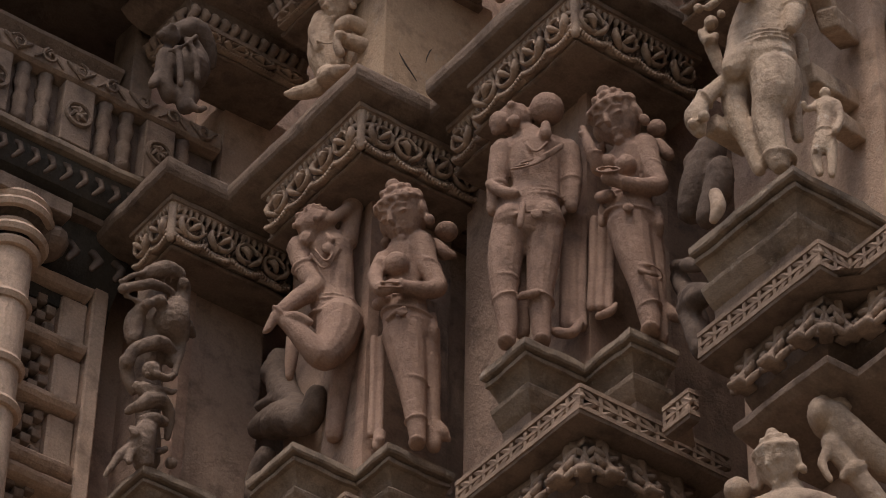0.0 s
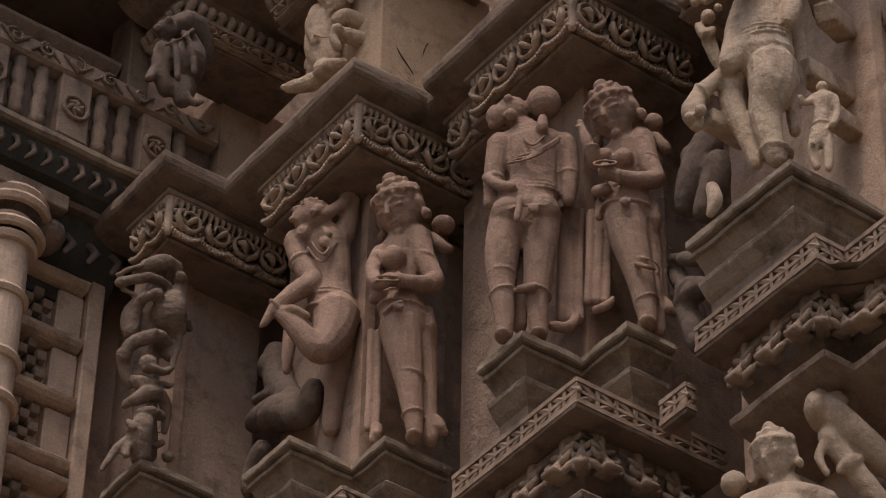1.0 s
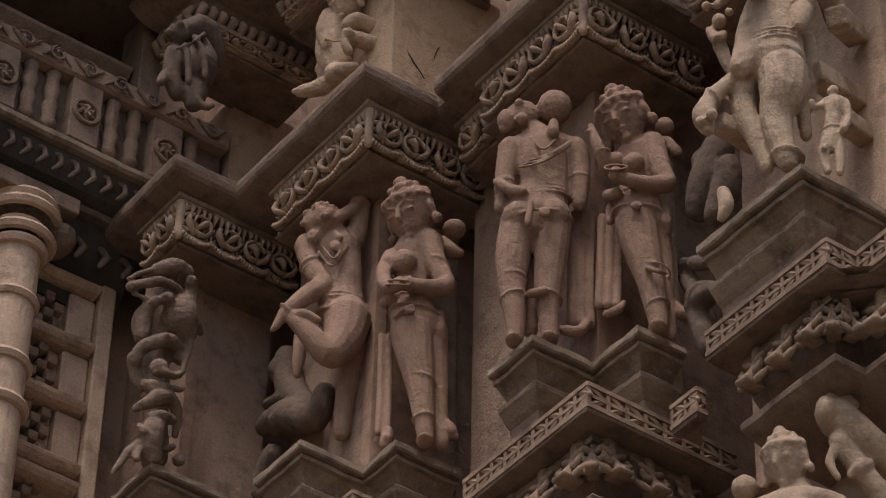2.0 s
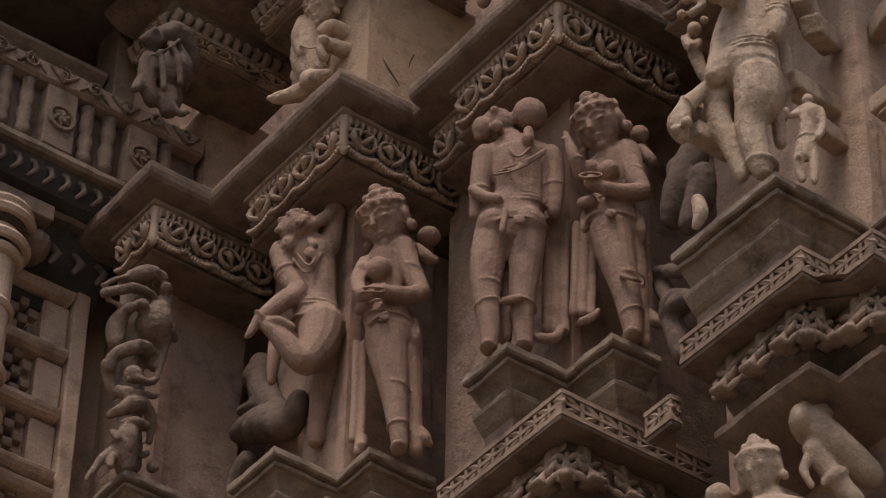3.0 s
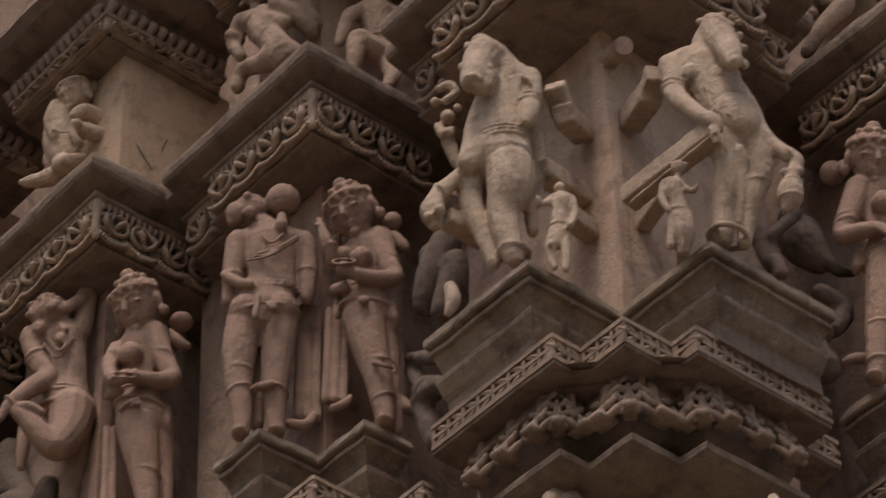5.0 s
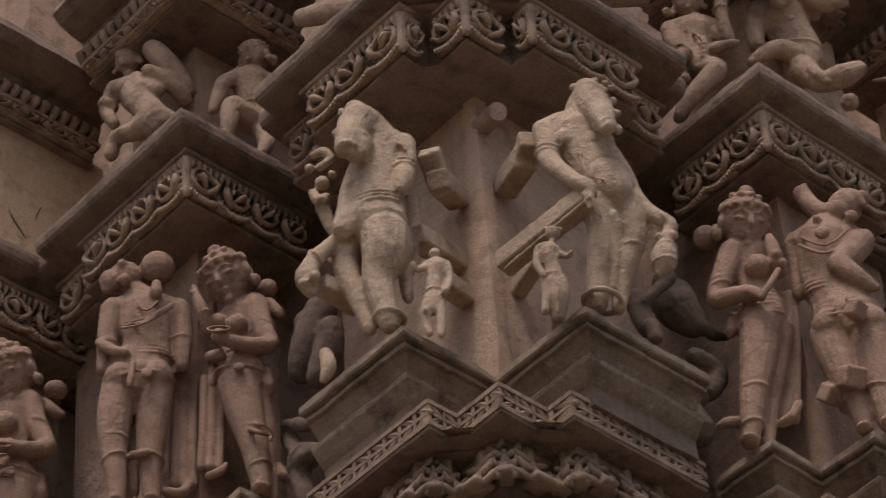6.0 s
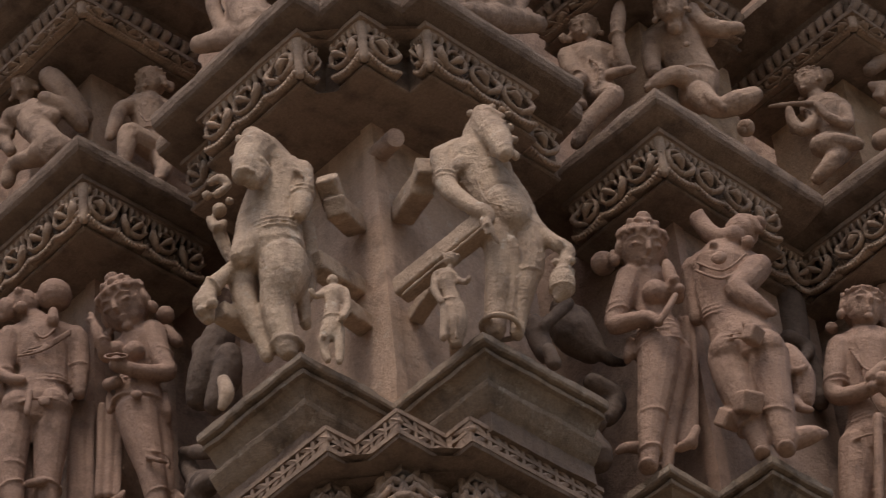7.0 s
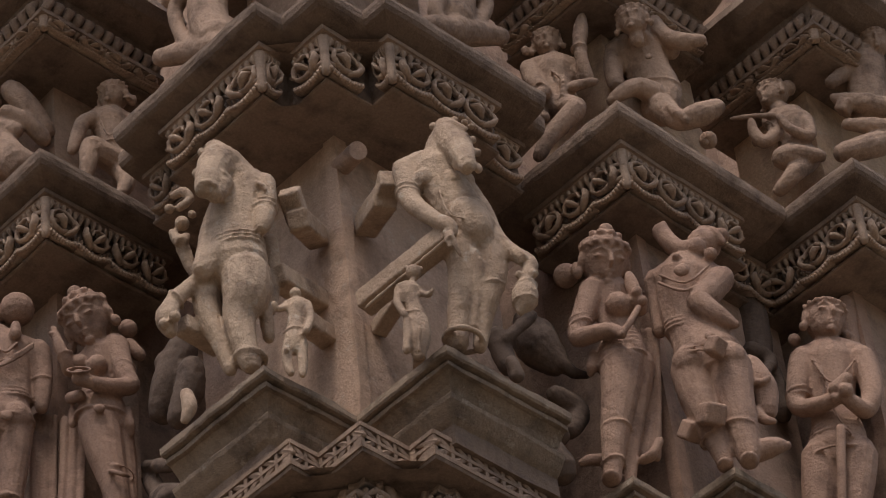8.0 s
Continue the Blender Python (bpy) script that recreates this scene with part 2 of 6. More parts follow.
def pendant_piece(w=0.125, h=0.15):
    """A leaf bracket: an upright stem with cross lobes that flares forward into a notched foot, hooked scrolls beside it."""
    bm = bmesh.new()
    block(bm, -w / 2, -0.012, h * 0.86, w / 2, 0.03, h, 0)
    tube(bm, [(0, -0.008, h * 0.98, 0.018), (0, -0.014, h * 0.78, 0.013), (0, -0.022, h * 0.55, 0.013), (0, -0.036, h * 0.36, 0.016), (0, -0.05, h * 0.22, 0.018)], n=8)
    block(bm, -0.026, -0.075, h * 0.1, 0.026, -0.005, h * 0.24, 0.006)
    for s in (-1, 1):
        tube(bm, [(s * 0.006, -0.02, h * 0.66, 0.009), (s * 0.024, -0.024, h * 0.7, 0.012), (s * 0.036, -0.02, h * 0.78, 0.008)], n=7)
        tube(bm, [(s * 0.008, -0.03, h * 0.44, 0.010), (s * 0.028, -0.038, h * 0.4, 0.013), (s * 0.042, -0.036, h * 0.5, 0.009), (s * 0.038, -0.03, h * 0.6, 0.006)], n=7)
        tube(bm, [(s * 0.024, -0.04, h * 0.17, 0.011), (s * 0.044, -0.034, h * 0.24, 0.012), (s * 0.06, -0.02, h * 0.36, 0.009), (s * 0.06, -0.014, h * 0.56, 0.007)], n=7)
    return bm


def bead_piece():
    """One turn of the rope moulding."""
    bm = bmesh.new()
    tube(bm, [(0, -0.004, -0.024, 0.014), (0.006, -0.026, 0.0, 0.0175), (0.01, -0.006, 0.03, 0.013)], n=8)
    return bm


SCROLLS = [mesh_of("scroll", scroll_piece(s), M_RELIEF) for s in (3, 8, 13, 21, 34, 55)]
LEAF = mesh_of("leaf", leaf_piece(), M_RELIEF)
LATTICE = mesh_of("lattice_cell", lattice_piece(), M_CARVE, False)
PENDANT = mesh_of("pendant", pendant_piece(), M_CARVE)
BEAD = mesh_of("rope_turn", bead_piece(), M_CARVE)


def on_face(path, piece_w, fn, inset=0.0, scale_z=1.0, z=0.0, margin=0.0, deep=1.0):
    """Calls fn with the pose of every piece that fits along the path's segments."""
    for (x0, y0), (x1, y1) in zip(path, path[1:]):
        l = math.hypot(x1 - x0, y1 - y0) - 2 * margin
        n = max(1, round(l / piece_w))
        sx = l / n / piece_w
        dx, dy = (x1 - x0) / (l + 2 * margin), (y1 - y0) / (l + 2 * margin)
        ang = math.atan2(dy, dx)
        for i in range(n):
            s = margin + l * i / n
            px, py = x0 + dx * s + dy * inset * -1, y0 + dy * s + dx * inset
            fn(Matrix.LocRotScale((px, py, z), Euler((0, 0, ang)), (sx, deep, scale_z)))


def shifted(path, o):
    return [(x + a * o, y + b * o) for (x, y), (a, b) in zip(path, offsets(path))]


def convex(path):
    """Corners of the path that point outward."""
    out = []
    for i in range(1, len(path) - 1):
        (x0, y0), (x1, y1), (x2, y2) = path[i - 1:i + 2]
        if (x1 - x0) * (y2 - y1) - (y1 - y0) * (x2 - x1) > 0:
            out.append(path[i])
    return out


ZJ0, ZJ1 = 7.19, 7.275      # pierced band
ZP = 7.50                   # top of the statue pedestals
ZF0, ZF1 = 8.562, 8.735      # frieze
ZU0, ZU1 = 9.46, 9.532       # upper frieze


def frieze(owner, path, z0, z1, rnd, scrolls=True):
    h = z1 - z0
    path = shifted(path, 0.022)
    part("panel", loft(path, [(-0.036, z0 + 0.012), (-0.036, z1)]), M_MOULD, owner)
    part("fillet", loft(path, [(-0.006, z1 - 0.016), (0.006, z1 - 0.014), (0.006, z1 + 0.003), (-0.01, z1 + 0.004)]), M_CARVE, owner)
    part("soffit", loft(path, [(-0.06, z0 - 0.006), (-0.034, z0 - 0.004), (-0.028, z0), (-0.028, z0 + 0.006), (-0.04, z0 + 0.01)]), M_MOULD, owner)
    if scrolls:
        on_face(path, 0.115, lambda m: again("scroll", rnd.choice(SCROLLS), m, owner), inset=0.03, z=z0 + 0.006, scale_z=(h - 0.012) / 0.165, margin=0.02, deep=1.5)
        for x, y in convex(path):
            again("leaf", LEAF, Matrix.LocRotScale((x + 0.012, y + 0.012, z0 + 0.005), Euler((0, 0, radians(-45))), (1.15, 1.1, (h - 0.012) / 0.165)), owner)


def cornice(path, rnd, grow=0.13, group="cornices"):
    """Sloping eave over a carved frieze."""
    c = thing("cornice", "brown sandstone eave over a scroll-carved frieze with beaded swags", "cornice", group)
    frieze(c, path, ZF0, ZF1, rnd)
    (xa, ya), (xb, yb) = path[0], path[-1]
    long_ = [(xa, ya + grow)] + path[1:-1] + [(xb + grow, yb)]
    part("eave", loft(long_, [(-0.02, ZF1 + 0.002), (0.0, ZF1 + 0.004), (0.07, ZF1 + 0.022), (0.082, ZF1 + 0.028), (0.09, ZF1 + 0.04), (0.093, ZF1 + 0.06), (0.09, ZF1 + 0.08),
                              (0.076, ZF1 + 0.1), (0.02, ZF1 + 0.15), (-0.03, ZF1 + 0.2), (-0.05, ZF1 + 0.205)], wear=0.004), M_MOULD, c, "worn rounded eave slab")
    return c


def upper_cornice(path, rnd):
    """The higher frieze under a rope moulding."""
    c = thing("rope_cornice", "dark sandstone cornice with a rope moulding and a thin carved frieze", "cornice", "rope cornices")
    frieze(c, path, ZU0, ZU1, rnd)
    part("cove", loft(path, [(-0.01, ZU1), (0.0, ZU1 + 0.003), (0.008, ZU1 + 0.01), (0.014, ZU1 + 0.05), (0.03, ZU1 + 0.1)]), M_MOULD, c)
    part("eave", loft(path, [(0.0, ZU1 + 0.09), (0.07, ZU1 + 0.1), (0.12, ZU1 + 0.12), (0.15, ZU1 + 0.15), (0.14, ZU1 + 0.19), (0.0, ZU1 + 0.3)]), M_MOULD, c)
    on_face(shifted(path, 0.012), 0.038, lambda m: again("rope_turn", BEAD, m, c), z=ZU1 + 0.03)
    return c


def pedestal(corner, back, w_label, group="pedestals", inset=0.0):
    """Stepped statue pedestal over a rectangle: near corner and back corner in plan."""
    (x0, y0), (x1, y1) = corner, back
    path = [(x0, y1), (x0, y0), (x1, y0)]
    p = thing("pedestal", w_label, "pedestal", group)
    part("slab", loft(path, [(-0.04, ZP - 0.053), (-0.014, ZP - 0.052), (-0.012, ZP - 0.04), (-0.03, ZP - 0.038), (-0.03, ZP - 0.033), (0.0, ZP - 0.032), (0.004, ZP - 0.026), (0.003, ZP - 0.005), (-0.005, ZP)], wear=0.005, step=0.03, back=back), M_PLINTH, p, "chipped top slab")
    part("cove", loft(path, [(-0.075, ZP - 0.125), (-0.07, ZP - 0.105), (-0.05, ZP - 0.075), (-0.026, ZP - 0.05)], back=back), M_PLINTH, p)
    part("step", loft(path, [(-0.085, ZP - 0.19), (-0.06, ZP - 0.17), (-0.034, ZP - 0.14), (-0.03, ZP - 0.128), (-0.036, ZP - 0.12), (-0.075, ZP - 0.115)], wear=0.004, step=0.03, back=back), M_PLINTH, p, "thin stepped slab with a pale edge")
    part("foot", loft(path, [(-0.075, ZJ1 - 0.02), (-0.075, ZP - 0.16)], back=back), M_MOULD, p)
    return p


def lattice_band(path, rnd, grow=0.06):
    b = thing("lattice_band", "brown sandstone band pierced with a two-tier lattice", "moulding", "lattice bands")
    (xa, ya), (xb, yb) = path[0], path[-1]
    path = [(xa, ya + grow)] + path[1:-1] + [(xb + grow, yb)]
    part("core", loft(path, [(-0.1, ZJ0 - 0.004), (-0.03, ZJ0), (-0.05, ZJ0 + 0.012), (-0.05, ZJ1 - 0.012), (-0.03, ZJ1 - 0.004), (-0.1, ZJ1)]), M_MOULD, b)
    part("lip", loft(path, [(-0.03, ZJ0 - 0.012), (-0.003, ZJ0 - 0.01), (0.0, ZJ0 - 0.001), (-0.02, ZJ0 + 0.001)]), M_MOULD, b)
    on_face(path, 0.062, lambda m: again("lattice_cell", LATTICE, m, b), inset=0.03, z=ZJ0, scale_z=(ZJ1 - ZJ0) / 0.082)
    return b


def bracket_band(path, rnd):
    """Below the pierced band: a soffit, hanging buds, a rolled moulding."""
    b = thing("bud_cornice", "brown sandstone cornice with hanging carved lotus buds", "moulding", "bud cornices")
    ins = shifted(path, -0.07)
    part("soffit", loft(ins, [(-0.06, ZJ0 - 0.16), (-0.03, ZJ0 - 0.13), (-0.012, ZJ0 - 0.05), (0.0, ZJ0 - 0.03), (0.0, ZJ0 - 0.016)]), M_MOULD, b)
    part("roll", loft(ins, [(-0.2, ZJ0 - 0.3), (-0.09, ZJ0 - 0.285), (-0.01, ZJ0 - 0.262), (0.014, ZJ0 - 0.25), (0.018, ZJ0 - 0.235), (0.008, ZJ0 - 0.222), (-0.05, ZJ0 - 0.19), (-0.09, ZJ0 - 0.15)]), M_MOULD, b)
    on_face(ins, 0.125, lambda m: again("pendant", PENDANT, m @ Matrix.Translation((0.0625, 0, 0)), b), inset=0.012, z=ZJ0 - 0.17)
    for x, y in convex(ins):
        again("pendant", PENDANT, Matrix.LocRotScale((x + 0.028, y + 0.028, ZJ0 - 0.17), Euler((0, 0, radians(-45))), (0.72, 1.0, 1.05)), b)
    return b


# ---- ground and the mass of the temple ----
gb = bmesh.new()
bmesh.ops.create_grid(gb, x_segments=24, y_segments=24, size=3000)
for v in gb.verts:
    v.co.z = 0.0
tagged(part("ground", gb, M_GROUND), "dry pale earth round the temple", "ground", kind="structure")

BAYS = {   # frieze corner path, from the far left end over the corner to the far right end
    "a": [(3.96, 7.28), (3.96, 7.06), (4.42, 7.06)],
    "b": [(4.19, 6.87), (4.19, 6.35), (4.65, 6.35)],
    "c": [(4.41, 6.07), (4.41, 5.57), (4.87, 5.57)],
    "d": [(4.53, 5.16), (4.53, 4.74), (4.63, 4.74), (4.63, 4.58), (4.80, 4.58), (4.80, 4.49), (5.22, 4.49)],
    "e": [(5.63, 4.77), (5.63, 4.378), (6.14, 4.378)],
    "f": [(6.37, 4.62), (6.37, 4.10), (6.99, 4.10)],
}
CORE = {"a": (4.12, 7.22), "b": (4.35, 6.51), "c": (4.575, 5.73), "d": (4.80, 4.745), "e": (5.785, 4.495), "f": (6.49, 4.26)}
PIER = 0.3
for k, (cx, cy) in CORE.items():
    w = thing("wall_" + k, "plain brown sandstone wall pier behind the statues", "wall", kind="structure")
    wide = 0.55 if k == "d" else PIER
    left = 0.22 if k in "bc" else PIER + 0.1
    part("pier", loft([(cx, cy + left), (cx, cy), (cx + wide, cy)], [(0, 7.1), (0.004, 7.6), (0, 8.1), (0, ZF0 + 0.05)], step=0.08), M_PALE if k == "d" else M_WALL, w)
    ux, uy = (cx - 0.0, cy - 0.0) if k != "d" else (4.78, 4.72)
    if k == "a":
        ux, uy = 4.24, 7.27
    if k == "b":
        ux, uy = 4.285, 6.385
    part("upper_pier", loft([(ux, uy + 0.32), (ux, uy), (ux + 0.42, uy)], [(0, 8.9), (0.003, 9.2), (0, ZU0 + 0.04)], step=0.08), M_OCHRE if k in "bef" else M_PALE, w)
    deep = 0.2 if k == "a" else 0.4 if k == "b" else 0.55
    part("mass", loft([(cx + deep, cy + 2.4), (cx + deep, cy + deep), (cx + 2.4, cy + deep)], [(0, 0.0), (0, 3.5), (0, 7.0), (0, 14.0)], step=0.3), M_WALL, w)
    if deep > 0.2:                                  # the pier's bond into the mass behind
        part("bond", block(block(bmesh.new(), cx + 0.03, cy + 0.03, 7.0, cx + deep + 0.1, cy + left - 0.02, ZF0 + 0.3, 0), cx + 0.04, cy + 0.04, 7.0, cx + wide - 0.02, cy + deep + 0.1, ZF0 + 0.3, 0), M_WALL, w)
    part("strip", loft([(cx, cy + 0.035), (cx, cy), (cx + 0.035, cy)], [(0.004, 7.45), (0.009, 7.6), (0.006, 8.2), (0.008, ZF0)], step=0.03, wear=0.006, back=(cx + 0.08, cy + 0.08)), M_PALE if k == "d" else M_PINK, w, "narrow raised corner strip")
    part("lower_pier", loft([(cx + 0.08, cy + 0.5), (cx + 0.08, cy + 0.08), (cx + 0.5, cy + 0.08)], [(0.15, 0.0), (0.15, 4.8), (0, 4.9), (0, 7.15)], step=0.2), M_WALL, w)

for k, path in BAYS.items():
    rnd = random.Random("bay " + k)
    cornice(path, rnd)
    upper_cornice(path, rnd)
    if k != "a":
        lattice_band(path, rnd)
        bracket_band(path, rnd)

# short returns of the mouldings inside the recesses
for path in ([(4.61, 5.33), (4.61, 5.0), (4.8, 5.0)], [(5.0, 4.8), (5.0, 4.565), (5.39, 4.565)], [(5.9, 4.8), (5.9, 4.48), (6.39, 4.48)],
             [(4.47, 6.26), (4.47, 5.9), (4.6, 5.9)], [(4.3, 6.7), (4.3, 6.46), (4.78, 6.46)]):
    cornice(path, random.Random(len(path)), grow=0.03)
for path in ([(4.655, 5.52), (4.655, 5.41), (4.69, 5.41)], [(5.0, 4.7), (5.0, 4.6), (5.42, 4.6)]):
    lattice_band(path, random.Random(5), grow=0.0)

PED = [((4.10, 6.495), (4.35, 6.73)), ((4.315, 6.335), (4.55, 6.51)),
       ((4.34, 5.715), (4.575, 5.92)), ((4.54, 5.51), (4.71, 5.73)),
       ((4.465, 4.745), (4.80, 5.16)), ((4.79, 4.40), (5.24, 4.745)),
       ((5.56, 4.48), (5.785, 4.70)), ((5.755, 4.285), (6.0, 4.495)),
       ((6.26, 4.25), (6.49, 4.47)), ((6.45, 4.0), (6.7, 4.26)),
       ((3.905, 7.0), (4.16, 7.22))]
for i, (a, b) in enumerate(PED[:-1]):
    pedestal(a, b, "grey weathered stepped sandstone pedestal under a statue")



# ---- the balcony and lattice window beside the stepped bays ----
def balcony():
    b = thing("balcony", "brown carved stone balcony with scroll rail, baluster panels and medallions", "balcony")
    x0, x1, y = 2.6, 4.07, 7.0
    rail = [(x0, y + 0.4), (x0, y), (x1, y)]
    part("rail", loft(rail, [(-0.03, 8.955), (0.0, 8.96), (0.012, 8.97), (0.012, 9.03), (0.0, 9.04), (-0.1, 9.045)]), M_CARVE, b, "top rail with a running scroll")
    # body, lower ledge, hooks and roof carry the balcony's shade in their colour
    part("body", loft(shifted(rail, -0.04), [(0, 8.70), (0, 8.962)]), M_SHADED, b)
    for i in range(12):                               # running scroll on the rail
        bm = bmesh.new()
        s = 1 if i % 2 else -1
        spiral(bm, 0, 0, 0.03, 1.2, s, r=0.006, start=0.4 * i)
        tube(bm, [(-0.05, -0.004, -0.02 * s, 0.005), (0, -0.006, 0.028 * s, 0.006), (0.05, -0.004, -0.02 * s, 0.005)], n=5)
        part("scroll", bm, M_MOULD, b).matrix_basis = Matrix.Translation((x1 - 0.07 - i * 0.115, y - 0.012, 9.0))
    # scrolls, balusters and medallions: darker moulding stone stands in for overhang shade
    bal = bmesh.new()
    tube(bal, [(0, 0, 0.0, 0.026), (0, 0, 0.03, 0.03), (0, 0, 0.06, 0.022), (0, 0, 0.1, 0.03), (0, 0, 0.13, 0.02), (0, 0, 0.17, 0.03), (0, 0, 0.21, 0.022), (0, 0, 0.24, 0.028)], n=9, caps=False)
    bal = mesh_of("baluster", bal, M_MOULD)
    xs = (3.36, 3.44, 3.66, 3.74, 3.95, 3.06, 3.14)
    for x in xs:
        again("baluster", bal, Matrix.Translation((x, y + 0.03, 8.715)), b)
    for x in (3.55, 3.85, 3.25, 2.95):
        bm = bmesh.new()
        block(bm, x - 0.055, y - 0.008, 8.705, x + 0.055, y + 0.05, 8.955)
        ring(bm, x, y - 0.012, 8.83, 0.044, 0.008, (90, 0, 0))
        for k in range(6):
            a = k * math.pi / 3
            tube(bm, [(x, y - 0.012, 8.83, 0.008), (x + 0.017 * math.cos(a), y - 0.016, 8.83 + 0.017 * math.sin(a), 0.009), (x + 0.028 * math.cos(a + 0.5), y - 0.012, 8.83 + 0.028 * math.sin(a + 0.5), 0.006)], n=5)
        part("medallion", bm, M_MOULD, b)
    low = [(x0, y + 0.4), (x0, y), (3.87, y)]
    part("ledge", loft(low, [(-0.06, 8.665), (0.0, 8.67), (0.01, 8.68), (0.008, 8.70), (-0.02, 8.71)]), M_PLINTH, b, "pale-edged ledge")
    part("cove", loft(low, [(-0.12, 8.56), (-0.06, 8.58), (-0.03, 8.63), (-0.02, 8.666)]), M_BLACK, b)
    part("second_ledge", loft(low, [(-0.2, 8.53), (-0.1, 8.54), (-0.09, 8.555), (-0.12, 8.57)]), M_SHADED, b)
    part("big_cove", loft(low, [(-0.26, 8.30), (-0.25, 8.36), (-0.18, 8.46), (-0.13, 8.54)]), M_BLACK, b)
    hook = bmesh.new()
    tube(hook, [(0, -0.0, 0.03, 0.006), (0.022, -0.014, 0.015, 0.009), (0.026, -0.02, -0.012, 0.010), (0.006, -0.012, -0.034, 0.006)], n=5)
    hook = mesh_of("leaf_hook", hook, M_SHADED)
    for i in range(22):
        again("leaf_hook", hook, Matrix.LocRotScale((3.82 - i * 0.058, y + 0.04, 8.618), None, (1.1, 1.2, 1.25)), b)
        m = Matrix.LocRotScale((3.8 - i * 0.085, y + 0.17, 8.44), Euler((radians(-25), 0, 0)), (1.5, 1.5, 2.4))
        again("leaf_hook", hook, m, b)
    # curved back of the seat above the rail, and the roof over it
    part("seat_back", loft([(x0, y + 0.5), (x0, y + 0.12), (3.75, y + 0.12)], [(0, 9.04), (0.02, 9.1), (-0.02, 9.16), (0.03, 9.2), (0.03, 9.215), (-0.02, 9.22)]), M_MOULD, b)
    part("post", block(bmesh.new(), 3.76, y + 0.06, 9.04, 3.84, y + 0.2, 9.5), M_MOULD, b)
    part("roof", loft([(x0, y + 0.6), (x0, y - 0.05), (3.86, y - 0.05)], [(-0.2, 9.44), (-0.05, 9.42), (0.1, 9.4), (0.12, 9.42), (0.02, 9.47), (-0.05, 9.5), (-0.02, 9.56), (0.03, 9.6), (0.0, 9.66), (-0.2, 9.9)]), M_SHADED, b, "curved roof slab, darkened in its colour for shade")
    return b


BEHIND = 1.0357        # the balcony and the window stand behind the first cornice
b = balcony()
b.scale = (BEHIND,) * 3
b.location = (0, 0, EYE[2] * (1 - BEHIND))


def lattice_window():
    w = thing("window_1", "brown stone lattice window with a round pillar and ladder-like side panels", "window", kind="structure")
    y = 7.25
    part("back_wall", loft([(2.3, y + 1.2), (2.3, y + 0.09), (4.2, y + 0.09)], [(0, 0.0), (0, 6), (0, 8.6), (0, 14.0)], step=0.3), M_WALL, w)
    part("pilaster", block(bmesh.new(), 3.795, y - 0.03, 7.0, 3.85, y + 0.12, 8.44, 0.006), M_WINDOW, w, "pale plain pilaster strip")
    part("side_board", block(bmesh.new(), 3.66, y + 0.03, 7.0, 3.795, y + 0.12, 8.44), M_WINDOW, w)
    for z in (8.36, 8.13, 7.90, 7.665, 7.60):
        bm = loft([(3.50, y + 0.1), (3.50, y - 0.045), (3.785, y - 0.045)], [(-0.03, z - 0.014), (-0.012, z - 0.008), (0.0, z + 0.004), (0.004, z + 0.014), (-0.004, z + 0.022), (-0.03, z + 0.034)], step=0.03, back=(3.785, y + 0.1))
        part("rung", bm, M_WINDOW, w)
    for z0 in (8.164, 7.934, 7.70):
        part("panel", block(bmesh.new(), 3.70, y - 0.008, z0 - 0.002, 3.793, y + 0.085, z0 + 0.18, 0.008), M_WINDOW, w)
    cell = mesh_of("lattice_block", block(bmesh.new(), -0.0165, -0.03, -0.0165, 0.0165, 0.03, 0.0165, 0.002), M_CARVE)
    for i in range(5):
        for j in range(24):
            if (i + j) % 2 == 0:
                again("lattice_block", cell, Matrix.Translation((3.535 + i * 0.034, y + 0.03, 7.52 + j * 0.034)), w)
    bm = bmesh.new()
    tube(bm, [(3.45, y - 0.1, 7.0, 0.083), (3.45, y - 0.1, 8.30, 0.078)], n=24, caps=False)
    for z, r in ((8.30, 0.1), (8.34, 0.12), (8.38, 0.09), (8.43, 0.13), (8.47, 0.12), (8.10, 0.092), (7.86, 0.095), (7.7, 0.1)):
        ring(bm, 3.45, y - 0.1, z, r - 0.015, 0.018, n=26)
    part("pillar", bm, M_WINDOW, w, "round pillar with ringed capital")
    bm = block(bmesh.new(), 3.28, y - 0.2, 8.47, 3.6, y + 0.1, 8.53)
    for i in range(4):
        ball(bm, 3.58 - 0.05 * i, y - 0.1, 8.42 + 0.02 * i, 0.06, 0.08, 0.05)
    part("capital", bm, M_MOULD, w)
    return w


w = lattice_window()
w.scale = (BEHIND,) * 3
w.location = (0, 0, EYE[2] * (1 - BEHIND))
pedestal((3.905, 7.0), (4.16, 7.22), "brown stepped sandstone pedestal under a rearing beast").location.z = 0.135



